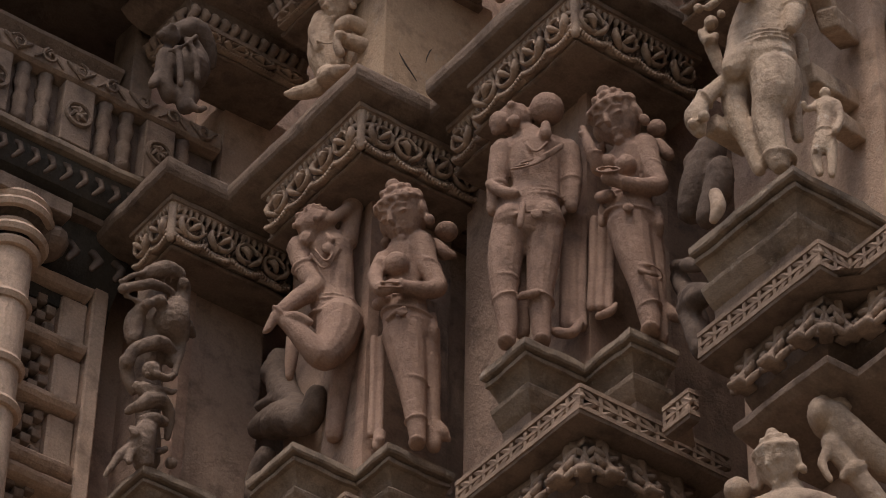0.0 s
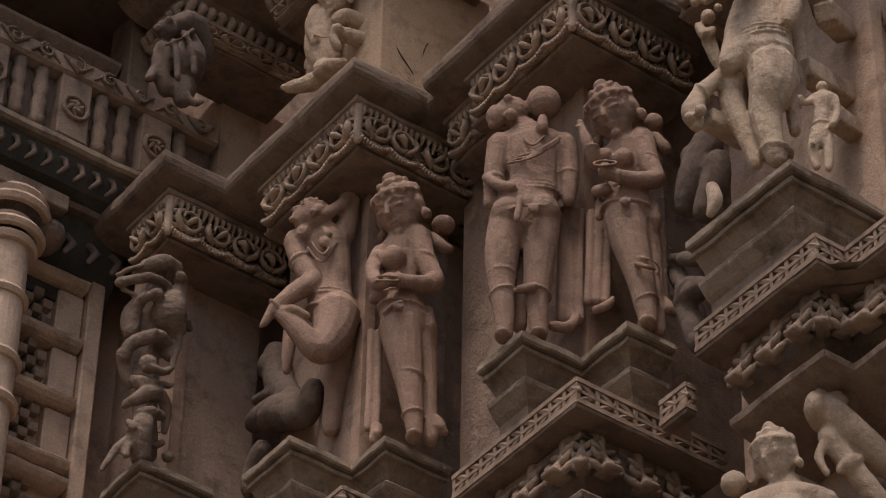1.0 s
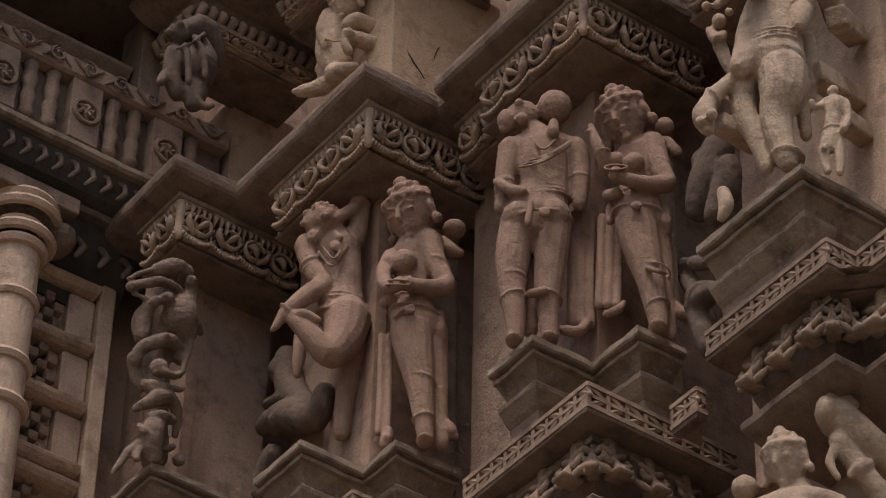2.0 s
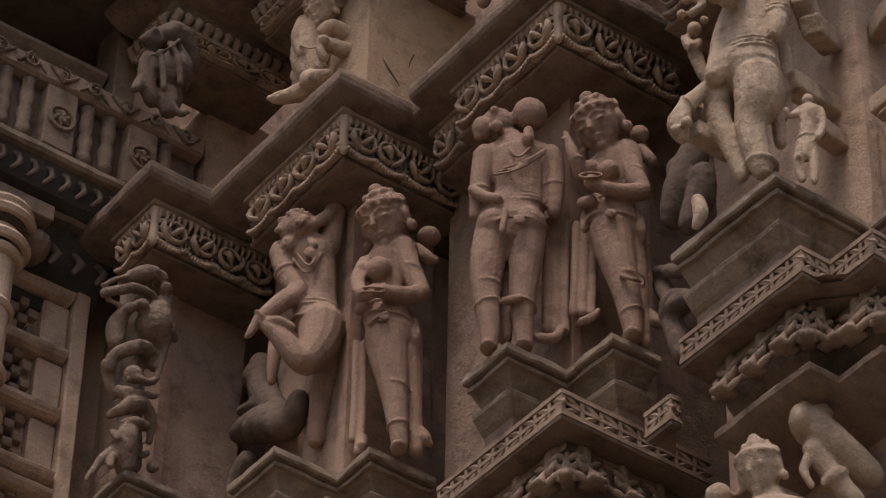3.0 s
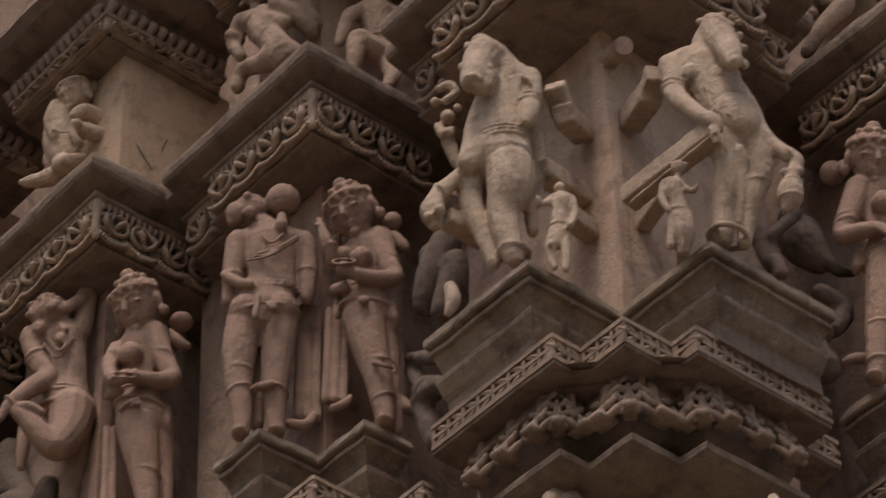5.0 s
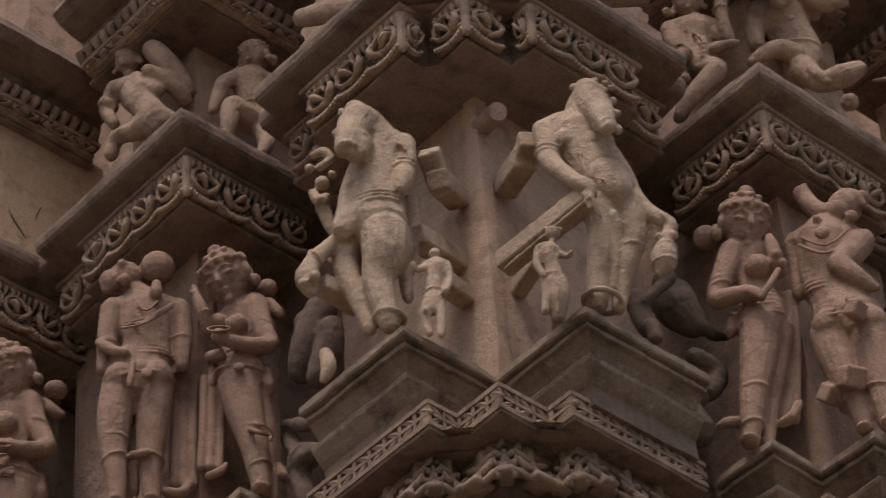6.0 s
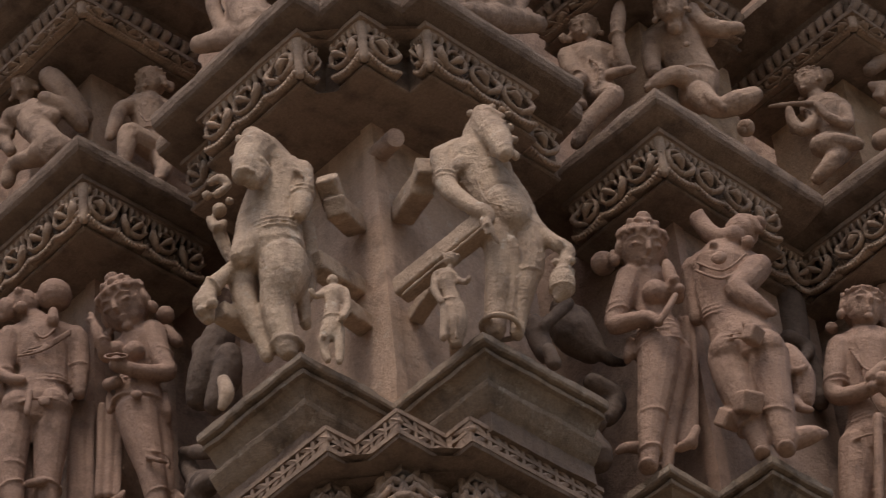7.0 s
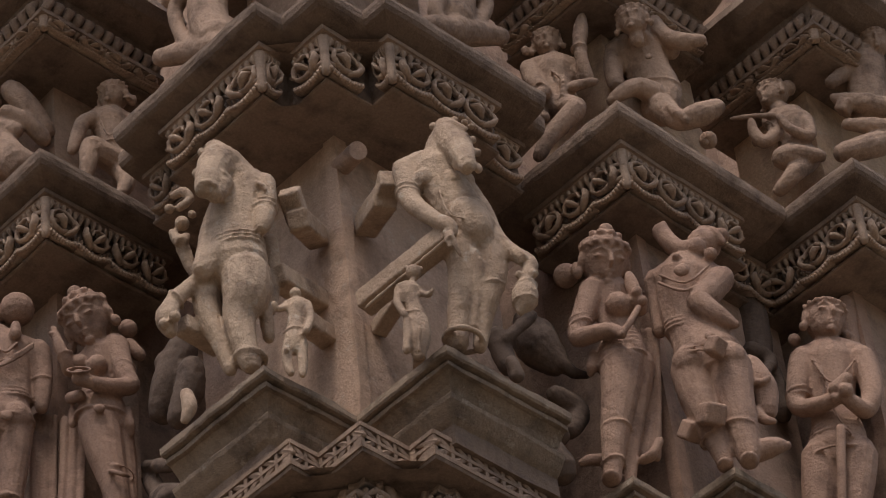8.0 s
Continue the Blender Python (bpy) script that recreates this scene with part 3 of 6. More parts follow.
# ---- statues: each one carved mesh; local x along the wall, -y out of it, z up from the pedestal ----
def head(whole, x, y, z, r, yaw, pitch, style, lean=0):
    """A carved head: skull, jaw, nose, brows, lids, ears with rings; style adds a crown, a bun or hair."""
    m = Matrix.LocRotScale((x, y, z), Euler((radians(pitch), radians(lean), radians(yaw))), (r, r, r))
    bm = bmesh.new()
    ball(bm, 0, 0, 0.1, 0.86, 0.92, 1.0)
    ball(bm, 0, -0.22, -0.32, 0.68, 0.64, 0.66)
    tube(bm, [(0, 0.1, -0.7, 0.42), (0, 0.15, -1.3, 0.44)])
    if "animal" in style:
        tube(bm, [(0, -0.2, -0.05, 0.62), (0, -0.95, -0.3, 0.46), (0, -1.45, -0.5, 0.36)])
        ball(bm, 0, -1.62, -0.55, 0.4, 0.24, 0.34)
        for s in (-1, 1):
            tube(bm, [(s * 0.5, 0.1, 0.65, 0.2), (s * 0.72, 0.16, 1.0, 0.1)], n=6)
            ball(bm, s * 0.52, -0.4, 0.14, 0.14, 0.2, 0.12)
            ball(bm, s * 0.2, -1.8, -0.45, 0.1, 0.08, 0.08)
    else:
        tube(bm, [(0, -0.86, 0.24, 0.1), (0, -1.04, -0.14, 0.14), (0, -0.94, -0.24, 0.11)], n=6)
        ball(bm, 0, -0.84, -0.45, 0.2, 0.11, 0.07)
        ball(bm, 0, -0.82, -0.59, 0.16, 0.11, 0.065)
        ball(bm, 0, -0.76, -0.85, 0.22, 0.18, 0.17)
        for s in (-1, 1):
            ball(bm, s * 0.36, -0.75, 0.08, 0.25, 0.13, 0.09)
            tube(bm, [(s * 0.1, -0.87, 0.3, 0.05), (s * 0.36, -0.84, 0.4, 0.06), (s * 0.62, -0.62, 0.3, 0.04)], n=5)
            ball(bm, s * 0.88, 0.02, 0.0, 0.14, 0.24, 0.34)
            ball(bm, s * 0.98, -0.05, -0.5, 0.2, 0.24, 0.24)
    if "crown" in style:                                           # hair line, jewelled band, tapering tiers
        ball(bm, 0, 0.12, 0.34, 0.94, 0.94, 0.82)
        ring(bm, 0, 0.02, 0.5, 0.88, 0.1, (-14, 0, 0), n=24)
        for k in range(9):
            a = math.pi * (-1.05 + 1.1 * k / 8)
            px, py = 0.9 * math.cos(a), 0.06 + 0.9 * math.sin(a)
            tall = 0.42 if k == 4 else 0.24 if k % 2 else 0.32
            tube(bm, [(px, py, 0.56, 0.13), (px * 0.96, py * 0.96, 0.56 + tall * 0.6, 0.1), (px * 0.86, py * 0.86, 0.56 + tall, 0.03)], n=6)
        for q, h, n in ((0.76, 0.82, 9), (0.54, 1.12, 7)):             # piled curls
            ball(bm, 0, 0.16, h - 0.08, q, q, 0.34)
            for k in range(n):
                a = 2 * math.pi * (k + 0.5) / n
                ball(bm, q * 0.86 * math.cos(a), 0.16 + q * 0.86 * math.sin(a), h, 0.19, 0.19, 0.17, 8, 6)
        ball(bm, 0, 0.16, 1.36, 0.3, 0.3, 0.26)
    if "hair" in style:
        ball(bm, 0, 0.15, 0.32, 0.96, 0.92, 0.84)
        ring(bm, 0, 0.0, 0.42, 0.86, 0.1, (-14, 0, 0))
        for k in range(9):
            a = math.pi * (-1.0 + k / 8)
            ball(bm, 0.88 * math.cos(a), 0.88 * math.sin(a), 0.56, 0.14, 0.12, 0.14, 6, 5)
    for side, sign in (("bunr", 1), ("bunl", -1)):
        if side in style:
            ball(bm, sign * 1.35, 0.45, -0.1, 0.62, 0.55, 0.58)
            ring(bm, sign * 0.9, 0.3, 0.0, 0.42, 0.12, (0, 90, 20))
    bmesh.ops.transform(bm, matrix=m, verts=bm.verts)
    me = bpy.data.meshes.new("head")
    bm.to_mesh(me)
    bm.free()
    whole.from_mesh(me)
    bpy.data.meshes.remove(me)


def curve_through(pts, steps=4):
    """Catmull-Rom points through (x, y, z, r) points."""
    out = []
    for i in range(len(pts) - 1):
        p0, p1, p2, p3 = (Vector(pts[max(0, min(len(pts) - 1, i + k))]) for k in (-1, 0, 1, 2))
        for s in range(steps):
            t = s / steps
            out.append(tuple(0.5 * (2 * p1 + (p2 - p0) * t + (2 * p0 - 5 * p1 + 4 * p2 - p3) * t * t + (3 * p1 - p0 - 3 * p2 + p3) * t ** 3)))
    return out + [tuple(pts[-1])]


def limb(bm, pts, flat=1.0):
    tube(bm, curve_through(pts) if len(pts) > 2 else pts, n=14, flat=flat)


def bangle(bm, at, along, r=0.0075):
    """A double carved bangle round a limb of radius at[3]."""
    q = Vector(along).to_track_quat("Z", "Y").to_euler()
    turn = [math.degrees(a) for a in q]
    for s in (-0.5, 0.5):
        c = Vector(at[:3]) + Vector(along) * s * r * 1.6
        ring(bm, c.x, c.y, c.z, at[3] + 0.002, r, turn)
    f = q.to_matrix() @ Vector((0, 1, 0))
    if f.y > 0:
        f = -f
    c = Vector(at[:3]) + f * (at[3] + r)
    ball(bm, c.x, c.y, c.z, r * 1.6, r * 1.3, r * 2.2)


def beads(bm, pts):
    """A carved string of beads."""
    line = curve_through(pts, 12)
    last = None
    for x, y, z, r in line:
        if last is None or (Vector((x, y, z)) - last).length > r * 1.7:
            ball(bm, x, y, z, r * 1.15, r * 1.15, r * 1.15, 6, 5)
            last = Vector((x, y, z))


def bar(bm, a, b):
    """A square stone bar between two (x, y, z, half-width) points."""
    A, B = Vector(a[:3]), Vector(b[:3])
    q = (B - A).to_track_quat("Z", "Y").to_matrix().to_4x4()
    h = (B - A).length
    w = (a[3] + b[3]) / 2
    block(bm, -w, -w, 0, w, w, h, 0.006, Matrix.Translation(A) @ q)


EROSION = {"brown statue sandstone": ((0.04, 0.005), (0.012, 0.002)), "rose sandstone": ((0.04, 0.002), (0.012, 0.001)), "buff sandstone": ((0.04, 0.0035), (0.011, 0.0023)),
           "sooty shade-darkened sandstone": ((0.05, 0.006), (0.015, 0.003)), "moulding sandstone": ((0.05, 0.007), (0.013, 0.003))}
WORN = {}


def worn(size):
    """Cloud-like erosion of that grain, made once."""
    if size not in WORN:
        t = bpy.data.textures.new("erosion", "CLOUDS")
        t.noise_scale, t.noise_depth, t.noise_type = size, 3, "HARD_NOISE"
        WORN[size] = t
    return WORN[size]


def carve(name, bm, material, m, label, category, group, voxel=0.0062):
    """Fuses the shells into one worn carved mesh."""
    ob = part(name, bm, material)
    ob.matrix_basis = m
    r = ob.modifiers.new("fuse", "REMESH")
    r.mode, r.voxel_size, r.use_smooth_shade = "VOXEL", voxel, True
    s = ob.modifiers.new("wear", "SMOOTH")
    s.factor, s.iterations = 0.5, 1
    for noise_size, depth in EROSION[material.name]:
        d = ob.modifiers.new("erosion", "DISPLACE")
        d.texture, d.strength, d.mid_level = worn(noise_size), depth, 0.55
        d.texture_coords = "GLOBAL"
    return tagged(ob, label, category, group)


def pair_back_view():
    bm = bmesh.new()
    ball(bm, -0.028, 0, 0.868, 0.055, 0.055, 0.055)
    ball(bm, 0.064, -0.03, 0.885, 0.053, 0.053, 0.053)
    limb(bm, [(0.06, -0.06, 0.794, 0.015), (0.059, -0.06, 0.759, 0.02)])
    ball(bm, -0.074, -0.02, 0.84, 0.033, 0.033, 0.04)
    ball(bm, -0.04, -0.05, 0.884, 0.015, 0.015, 0.015)
    ball(bm, -0.031, -0.05, 0.821, 0.02, 0.02, 0.02)
    ball(bm, -0.084, -0.02, 0.809, 0.016, 0.016, 0.016)
    limb(bm, [(0.002, 0, 0.814, 0.04), (0.026, 0, 0.774, 0.049)])
    limb(bm, [(-0.055, 0, 0.747, 0.039), (0.026, 0, 0.769, 0.049), (0.116, 0, 0.747, 0.039)], 0.8)
    limb(bm, [(0.025, 0, 0.747, 0.082), (0.031, 0, 0.676, 0.077), (0.034, 0, 0.6, 0.071), (0.018, 0, 0.535, 0.087), (0.01, 0, 0.477, 0.097)], 0.72)
    ball(bm, -0.036, -0.02, 0.459, 0.055, 0.055, 0.055)
    ball(bm, 0.057, -0.02, 0.468, 0.055, 0.055, 0.055)
    limb(bm, [(-0.038, 0, 0.449, 0.058), (-0.056, 0, 0.332, 0.051), (-0.056, 0, 0.207, 0.039), (-0.047, 0, 0.105, 0.031), (-0.047, 0, 0.032, 0.025)])
    limb(bm, [(0.057, 0, 0.449, 0.056), (0.052, 0, 0.332, 0.049), (0.044, 0, 0.208, 0.039), (0.045, 0, 0.115, 0.031), (0.05, 0, 0.036, 0.025)])
    ball(bm, -0.051, -0.016, 0.019, 0.025, 0.035, 0.016)
    ball(bm, 0.046, -0.016, 0.024, 0.025, 0.035, 0.016)
    limb(bm, [(-0.064, 0, 0.747, 0.039), (-0.076, 0, 0.665, 0.033), (-0.082, 0, 0.589, 0.028), (-0.09, 0, 0.519, 0.021)])
    limb(bm, [(-0.101, -0.03, 0.592, 0.015), (-0.062, -0.05, 0.544, 0.018), (-0.027, -0.07, 0.522, 0.014)])
    limb(bm, [(0.123, 0, 0.747, 0.039), (0.135, 0, 0.666, 0.033), (0.135, 0, 0.589, 0.028), (0.134, 0, 0.533, 0.021)])
    ring(bm, 0.134, 0, 0.628, 0.029, 0.005, (0, 0, 0), 1)
    ring(bm, -0.079, 0, 0.61, 0.029, 0.006, (0, 0, 0), 1)
    ring(bm, -0.079, 0, 0.593, 0.029, 0.005, (0, 0, 0), 1)
    ring(bm, 0.026, 0, 0.567, 0.076, 0.004, (4, -8, 0), 0.74)
    ring(bm, 0.026, 0, 0.552, 0.079, 0.004, (4, -8, 0), 0.74)
    ring(bm, 0.026, 0, 0.537, 0.084, 0.004, (4, -8, 0), 0.74)
    ring(bm, 0.015, 0, 0.451, 0.1, 0.006, (4, -8, 0), 0.8)
    limb(bm, [(-0.006, -0.09, 0.461, 0.01), (-0.01, -0.1, 0.403, 0.011), (-0.014, -0.1, 0.372, 0.011)])
    ball(bm, 0.034, -0.085, 0.427, 0.019, 0.01, 0.019)
    ring(bm, -0.056, 0, 0.249, 0.043, 0.003, (0, 0, 0), 1)
    ring(bm, -0.052, 0, 0.182, 0.039, 0.004, (0, -14, 0), 1)
    ring(bm, 0.045, 0, 0.183, 0.041, 0.004, (0, 16, 0), 1)
    limb(bm, [(-0.005, -0.03, 0.174, 0.014), (0.034, -0.05, 0.169, 0.013)])
    limb(bm, [(-0.039, -0.05, 0.631, 0.005), (0.031, -0.085, 0.621, 0.005), (0.108, -0.05, 0.715, 0.005)])
    limb(bm, [(-0.024, -0.05, 0.643, 0.005), (0.038, -0.085, 0.635, 0.005), (0.108, -0.05, 0.723, 0.005)])
    limb(bm, [(-0.009, -0.05, 0.655, 0.005), (0.045, -0.085, 0.649, 0.005), (0.108, -0.05, 0.731, 0.005)])
    limb(bm, [(0.002, -0.05, 0.737, 0.005), (0.031, -0.075, 0.678, 0.005), (0.064, -0.06, 0.727, 0.005)])
    limb(bm, [(0.121, 0.07, 0.554, 0.016), (0.116, 0.07, 0.351, 0.018), (0.115, 0.06, 0.139, 0.019)])
    limb(bm, [(0.145, 0.07, 0.554, 0.015), (0.14, 0.07, 0.351, 0.016), (0.139, 0.06, 0.139, 0.017)])
    limb(bm, [(0.17, 0.07, 0.554, 0.013), (0.164, 0.07, 0.351, 0.014), (0.162, 0.06, 0.139, 0.016)])
    limb(bm, [(0.089, 0.02, 0.085, 0.016), (0.131, 0.02, 0.081, 0.017), (0.154, 0.04, 0.134, 0.013)])
    limb(bm, [(-0.006, 0.05, 0.46, 0.026), (-0.001, 0.05, 0.291, 0.022), (-0.005, 0.05, 0.105, 0.022)])
    return carve('statue', bm, M_PINK, pose(4.378, 5.773, 7.5, 0, 0, -37.2), 'rose sandstone standing figure seen from behind with knotted hair', 'statue', 'statues', 0.004)


pair_back_view()


def woman_with_mirror():
    bm = bmesh.new()
    head(bm, -0.082, -0.02, 0.793, 0.080, -34, 30, 'crown', -10)
    ball(bm, 0.03, 0.03, 0.812, 0.03, 0.03, 0.03)
    limb(bm, [(0.033, 0.03, 0.752, 0.02), (0.06, 0.03, 0.709, 0.021)])
    limb(bm, [(-0.059, 0, 0.739, 0.024), (-0.044, 0, 0.699, 0.029)])
    limb(bm, [(-0.09, 0, 0.67, 0.032), (-0.049, 0, 0.69, 0.042), (-0.008, 0, 0.711, 0.039)], 0.8)
    limb(bm, [(-0.047, 0, 0.686, 0.06), (-0.052, 0, 0.618, 0.05), (-0.056, 0, 0.553, 0.05), (-0.051, 0, 0.489, 0.067), (-0.045, 0, 0.431, 0.07)], 0.78)
    ball(bm, -0.06, -0.045, 0.606, 0.032, 0.032, 0.032)
    ball(bm, -0.109, -0.03, 0.631, 0.026, 0.026, 0.026)
    limb(bm, [(-0.006, -0.01, 0.706, 0.042), (0.007, -0.02, 0.63, 0.034), (0.019, -0.03, 0.573, 0.031), (0.031, -0.04, 0.529, 0.029), (-0.011, -0.06, 0.508, 0.026), (-0.066, -0.08, 0.506, 0.021), (-0.113, -0.09, 0.516, 0.021)])
    limb(bm, [(-0.098, 0, 0.653, 0.028), (-0.138, -0.02, 0.615, 0.023), (-0.15, -0.05, 0.632, 0.019), (-0.165, -0.06, 0.671, 0.018), (-0.182, -0.06, 0.738, 0.011)])
    limb(bm, [(-0.168, -0.06, 0.693, 0.011), (-0.19, -0.07, 0.711, 0.008)])
    ring(bm, -0.151, -0.05, 0.64, 0.021, 0.006, (0, -20, 0), 1)
    ring(bm, -0.111, -0.1, 0.541, 0.032, 0.005, (55, 0, 0), 1)
    ball(bm, -0.111, -0.1, 0.528, 0.019, 0.011, 0.015)
    ring(bm, 0.015, -0.02, 0.617, 0.032, 0.006, (0, 14, 0), 1)
    ring(bm, 0.016, -0.02, 0.599, 0.032, 0.005, (0, 14, 0), 1)
    ring(bm, -0.074, -0.08, 0.506, 0.021, 0.005, (0, 80, 0), 1)
    limb(bm, [(-0.058, 0, 0.419, 0.064), (-0.044, 0, 0.319, 0.055), (-0.022, 0, 0.204, 0.042), (-0.008, 0, 0.101, 0.034), (-0.001, 0, 0.03, 0.026)])
    limb(bm, [(-0.017, 0.03, 0.435, 0.054), (0.002, 0.04, 0.32, 0.043), (0.015, 0.04, 0.195, 0.03), (0.024, 0.04, 0.032, 0.023)])
    ball(bm, -0.005, -0.016, 0.018, 0.029, 0.039, 0.018)
    ring(bm, -0.053, 0, 0.529, 0.058, 0.004, (6, 6, 0), 0.8)
    ring(bm, -0.054, 0, 0.514, 0.063, 0.004, (6, 6, 0), 0.8)
    ring(bm, -0.052, 0, 0.448, 0.074, 0.006, (8, 6, 0), 0.84)
    ball(bm, -0.057, -0.075, 0.416, 0.019, 0.01, 0.015)
    ring(bm, -0.012, 0, 0.232, 0.046, 0.004, (0, 10, 0), 1)
    ring(bm, -0.005, 0, 0.109, 0.036, 0.004, (0, -14, 0), 1)
    limb(bm, [(-0.033, -0.05, 0.207, 0.006), (0.001, -0.06, 0.185, 0.008), (0.02, -0.04, 0.193, 0.006)])
    limb(bm, [(0.024, 0, 0.471, 0.014), (0.026, -0.01, 0.413, 0.018), (0.03, 0, 0.385, 0.011)])
    limb(bm, [(0.03, 0.05, 0.162, 0.019), (0.065, 0.04, 0.111, 0.019), (0.091, 0.05, 0.115, 0.011)])
    limb(bm, [(-0.137, 0, 0.524, 0.019), (-0.11, -0.05, 0.489, 0.018)])
    limb(bm, [(-0.131, 0.02, 0.495, 0.014), (-0.132, 0.02, 0.445, 0.014)])
    limb(bm, [(-0.156, 0.09, 0.519, 0.015), (-0.161, 0.09, 0.348, 0.014), (-0.169, 0.08, 0.184, 0.014)])
    limb(bm, [(-0.13, 0.09, 0.518, 0.015), (-0.135, 0.09, 0.347, 0.014), (-0.144, 0.08, 0.183, 0.014)])
    limb(bm, [(-0.104, 0.09, 0.517, 0.013), (-0.11, 0.09, 0.346, 0.013), (-0.118, 0.08, 0.182, 0.013)])
    limb(bm, [(-0.147, 0.06, 0.136, 0.013), (-0.115, 0.05, 0.143, 0.014), (-0.099, 0.06, 0.175, 0.009)])
    return carve('statue', bm, M_PINK, pose(4.624, 5.517, 7.5, 0, 0, -40), 'rose sandstone standing female figure with crown and armlets', 'statue', 'statues', 0.004)


woman_with_mirror()


def dancer():
    bm = bmesh.new()
    head(bm, -0.015, -0.03, 0.936, 0.059, -70, -25, 'hair', 0)
    ball(bm, -0.061, -0.02, 0.972, 0.017, 0.017, 0.017)
    limb(bm, [(0.02, 0, 0.926, 0.031), (0.038, 0, 0.893, 0.038)])
    limb(bm, [(-0.038, 0, 0.86, 0.038), (0.03, 0, 0.888, 0.048), (0.084, 0, 0.908, 0.035)], 0.85)
    limb(bm, [(0.034, 0, 0.865, 0.076), (0.055, 0, 0.78, 0.06), (0.061, 0, 0.702, 0.058), (0.06, 0, 0.635, 0.071), (0.062, 0, 0.598, 0.078)], 0.75)
    limb(bm, [(0.085, 0, 0.901, 0.038), (0.099, 0, 0.978, 0.031), (0.104, 0, 1.055, 0.026), (0.08, -0.03, 0.999, 0.023), (0.043, -0.05, 0.951, 0.019), (0.012, -0.06, 0.926, 0.017)])
    ring(bm, 0.1, 0, 1.045, 0.03, 0.006, (0, 10, 0), 1)
    limb(bm, [(-0.056, 0, 0.863, 0.041), (-0.046, -0.01, 0.799, 0.034), (-0.019, -0.02, 0.731, 0.034), (-0.004, -0.03, 0.684, 0.034), (-0.054, -0.06, 0.61, 0.03), (-0.097, -0.07, 0.551, 0.024), (-0.119, -0.07, 0.519, 0.018)])
    limb(bm, [(-0.119, -0.07, 0.519, 0.017), (-0.134, -0.07, 0.483, 0.013), (-0.144, -0.07, 0.469, 0.008)])
    ring(bm, -0.038, -0.01, 0.779, 0.036, 0.007, (0, -20, 0), 1)
    ring(bm, -0.034, -0.01, 0.761, 0.034, 0.005, (0, -20, 0), 1)
    ring(bm, -0.107, -0.07, 0.541, 0.025, 0.006, (0, 50, 0), 1)
    limb(bm, [(0.076, -0.01, 0.577, 0.075), (0.068, -0.03, 0.486, 0.064), (0.034, -0.06, 0.395, 0.045), (-0.013, -0.07, 0.435, 0.038), (-0.057, -0.07, 0.488, 0.03), (-0.093, -0.07, 0.52, 0.02)])
    limb(bm, [(-0.093, -0.07, 0.52, 0.018), (-0.056, -0.09, 0.52, 0.017), (-0.012, -0.09, 0.501, 0.013)])
    limb(bm, [(0.102, 0.03, 0.608, 0.061), (0.103, 0.06, 0.479, 0.044), (0.087, 0.07, 0.356, 0.034), (0.076, 0.07, 0.207, 0.027)])
    ring(bm, 0.06, 0, 0.651, 0.07, 0.004, (5, 4, 0), 0.78)
    ring(bm, 0.06, 0, 0.635, 0.073, 0.004, (5, 4, 0), 0.78)
    ring(bm, 0.066, 0, 0.576, 0.085, 0.006, (5, 10, 0), 0.84)
    ball(bm, 0.054, -0.075, 0.548, 0.015, 0.008, 0.012)
    ball(bm, 0.03, -0.06, 0.818, 0.021, 0.012, 0.021)
    limb(bm, [(-0.02, -0.05, 0.8, 0.005), (0.025, -0.06, 0.738, 0.005), (0.065, -0.05, 0.829, 0.005)])
    limb(bm, [(-0.007, -0.05, 0.819, 0.005), (0.029, -0.07, 0.759, 0.005), (0.057, -0.05, 0.846, 0.005)])
    limb(bm, [(0.025, -0.05, 0.881, 0.01), (0.039, -0.06, 0.85, 0.014)])
    limb(bm, [(0.117, 0.09, 0.884, 0.016), (0.127, 0.09, 0.593, 0.017), (0.124, 0.08, 0.197, 0.018)])
    limb(bm, [(0.141, 0.09, 0.886, 0.017), (0.151, 0.09, 0.594, 0.019), (0.147, 0.08, 0.199, 0.02)])
    limb(bm, [(0.166, 0.09, 0.888, 0.014), (0.175, 0.09, 0.596, 0.015), (0.177, 0.08, 0.201, 0.017)])
    limb(bm, [(-0.057, 0.05, 0.547, 0.024), (-0.061, 0.05, 0.46, 0.02), (-0.063, 0.05, 0.399, 0.013)])
    return carve('statue', bm, M_PINK, pose(4.22, 6.61, 7.5, 0, 0, -32.6), 'rose sandstone dancing figure with one arm raised overhead', 'statue', 'statues', 0.004)


dancer()


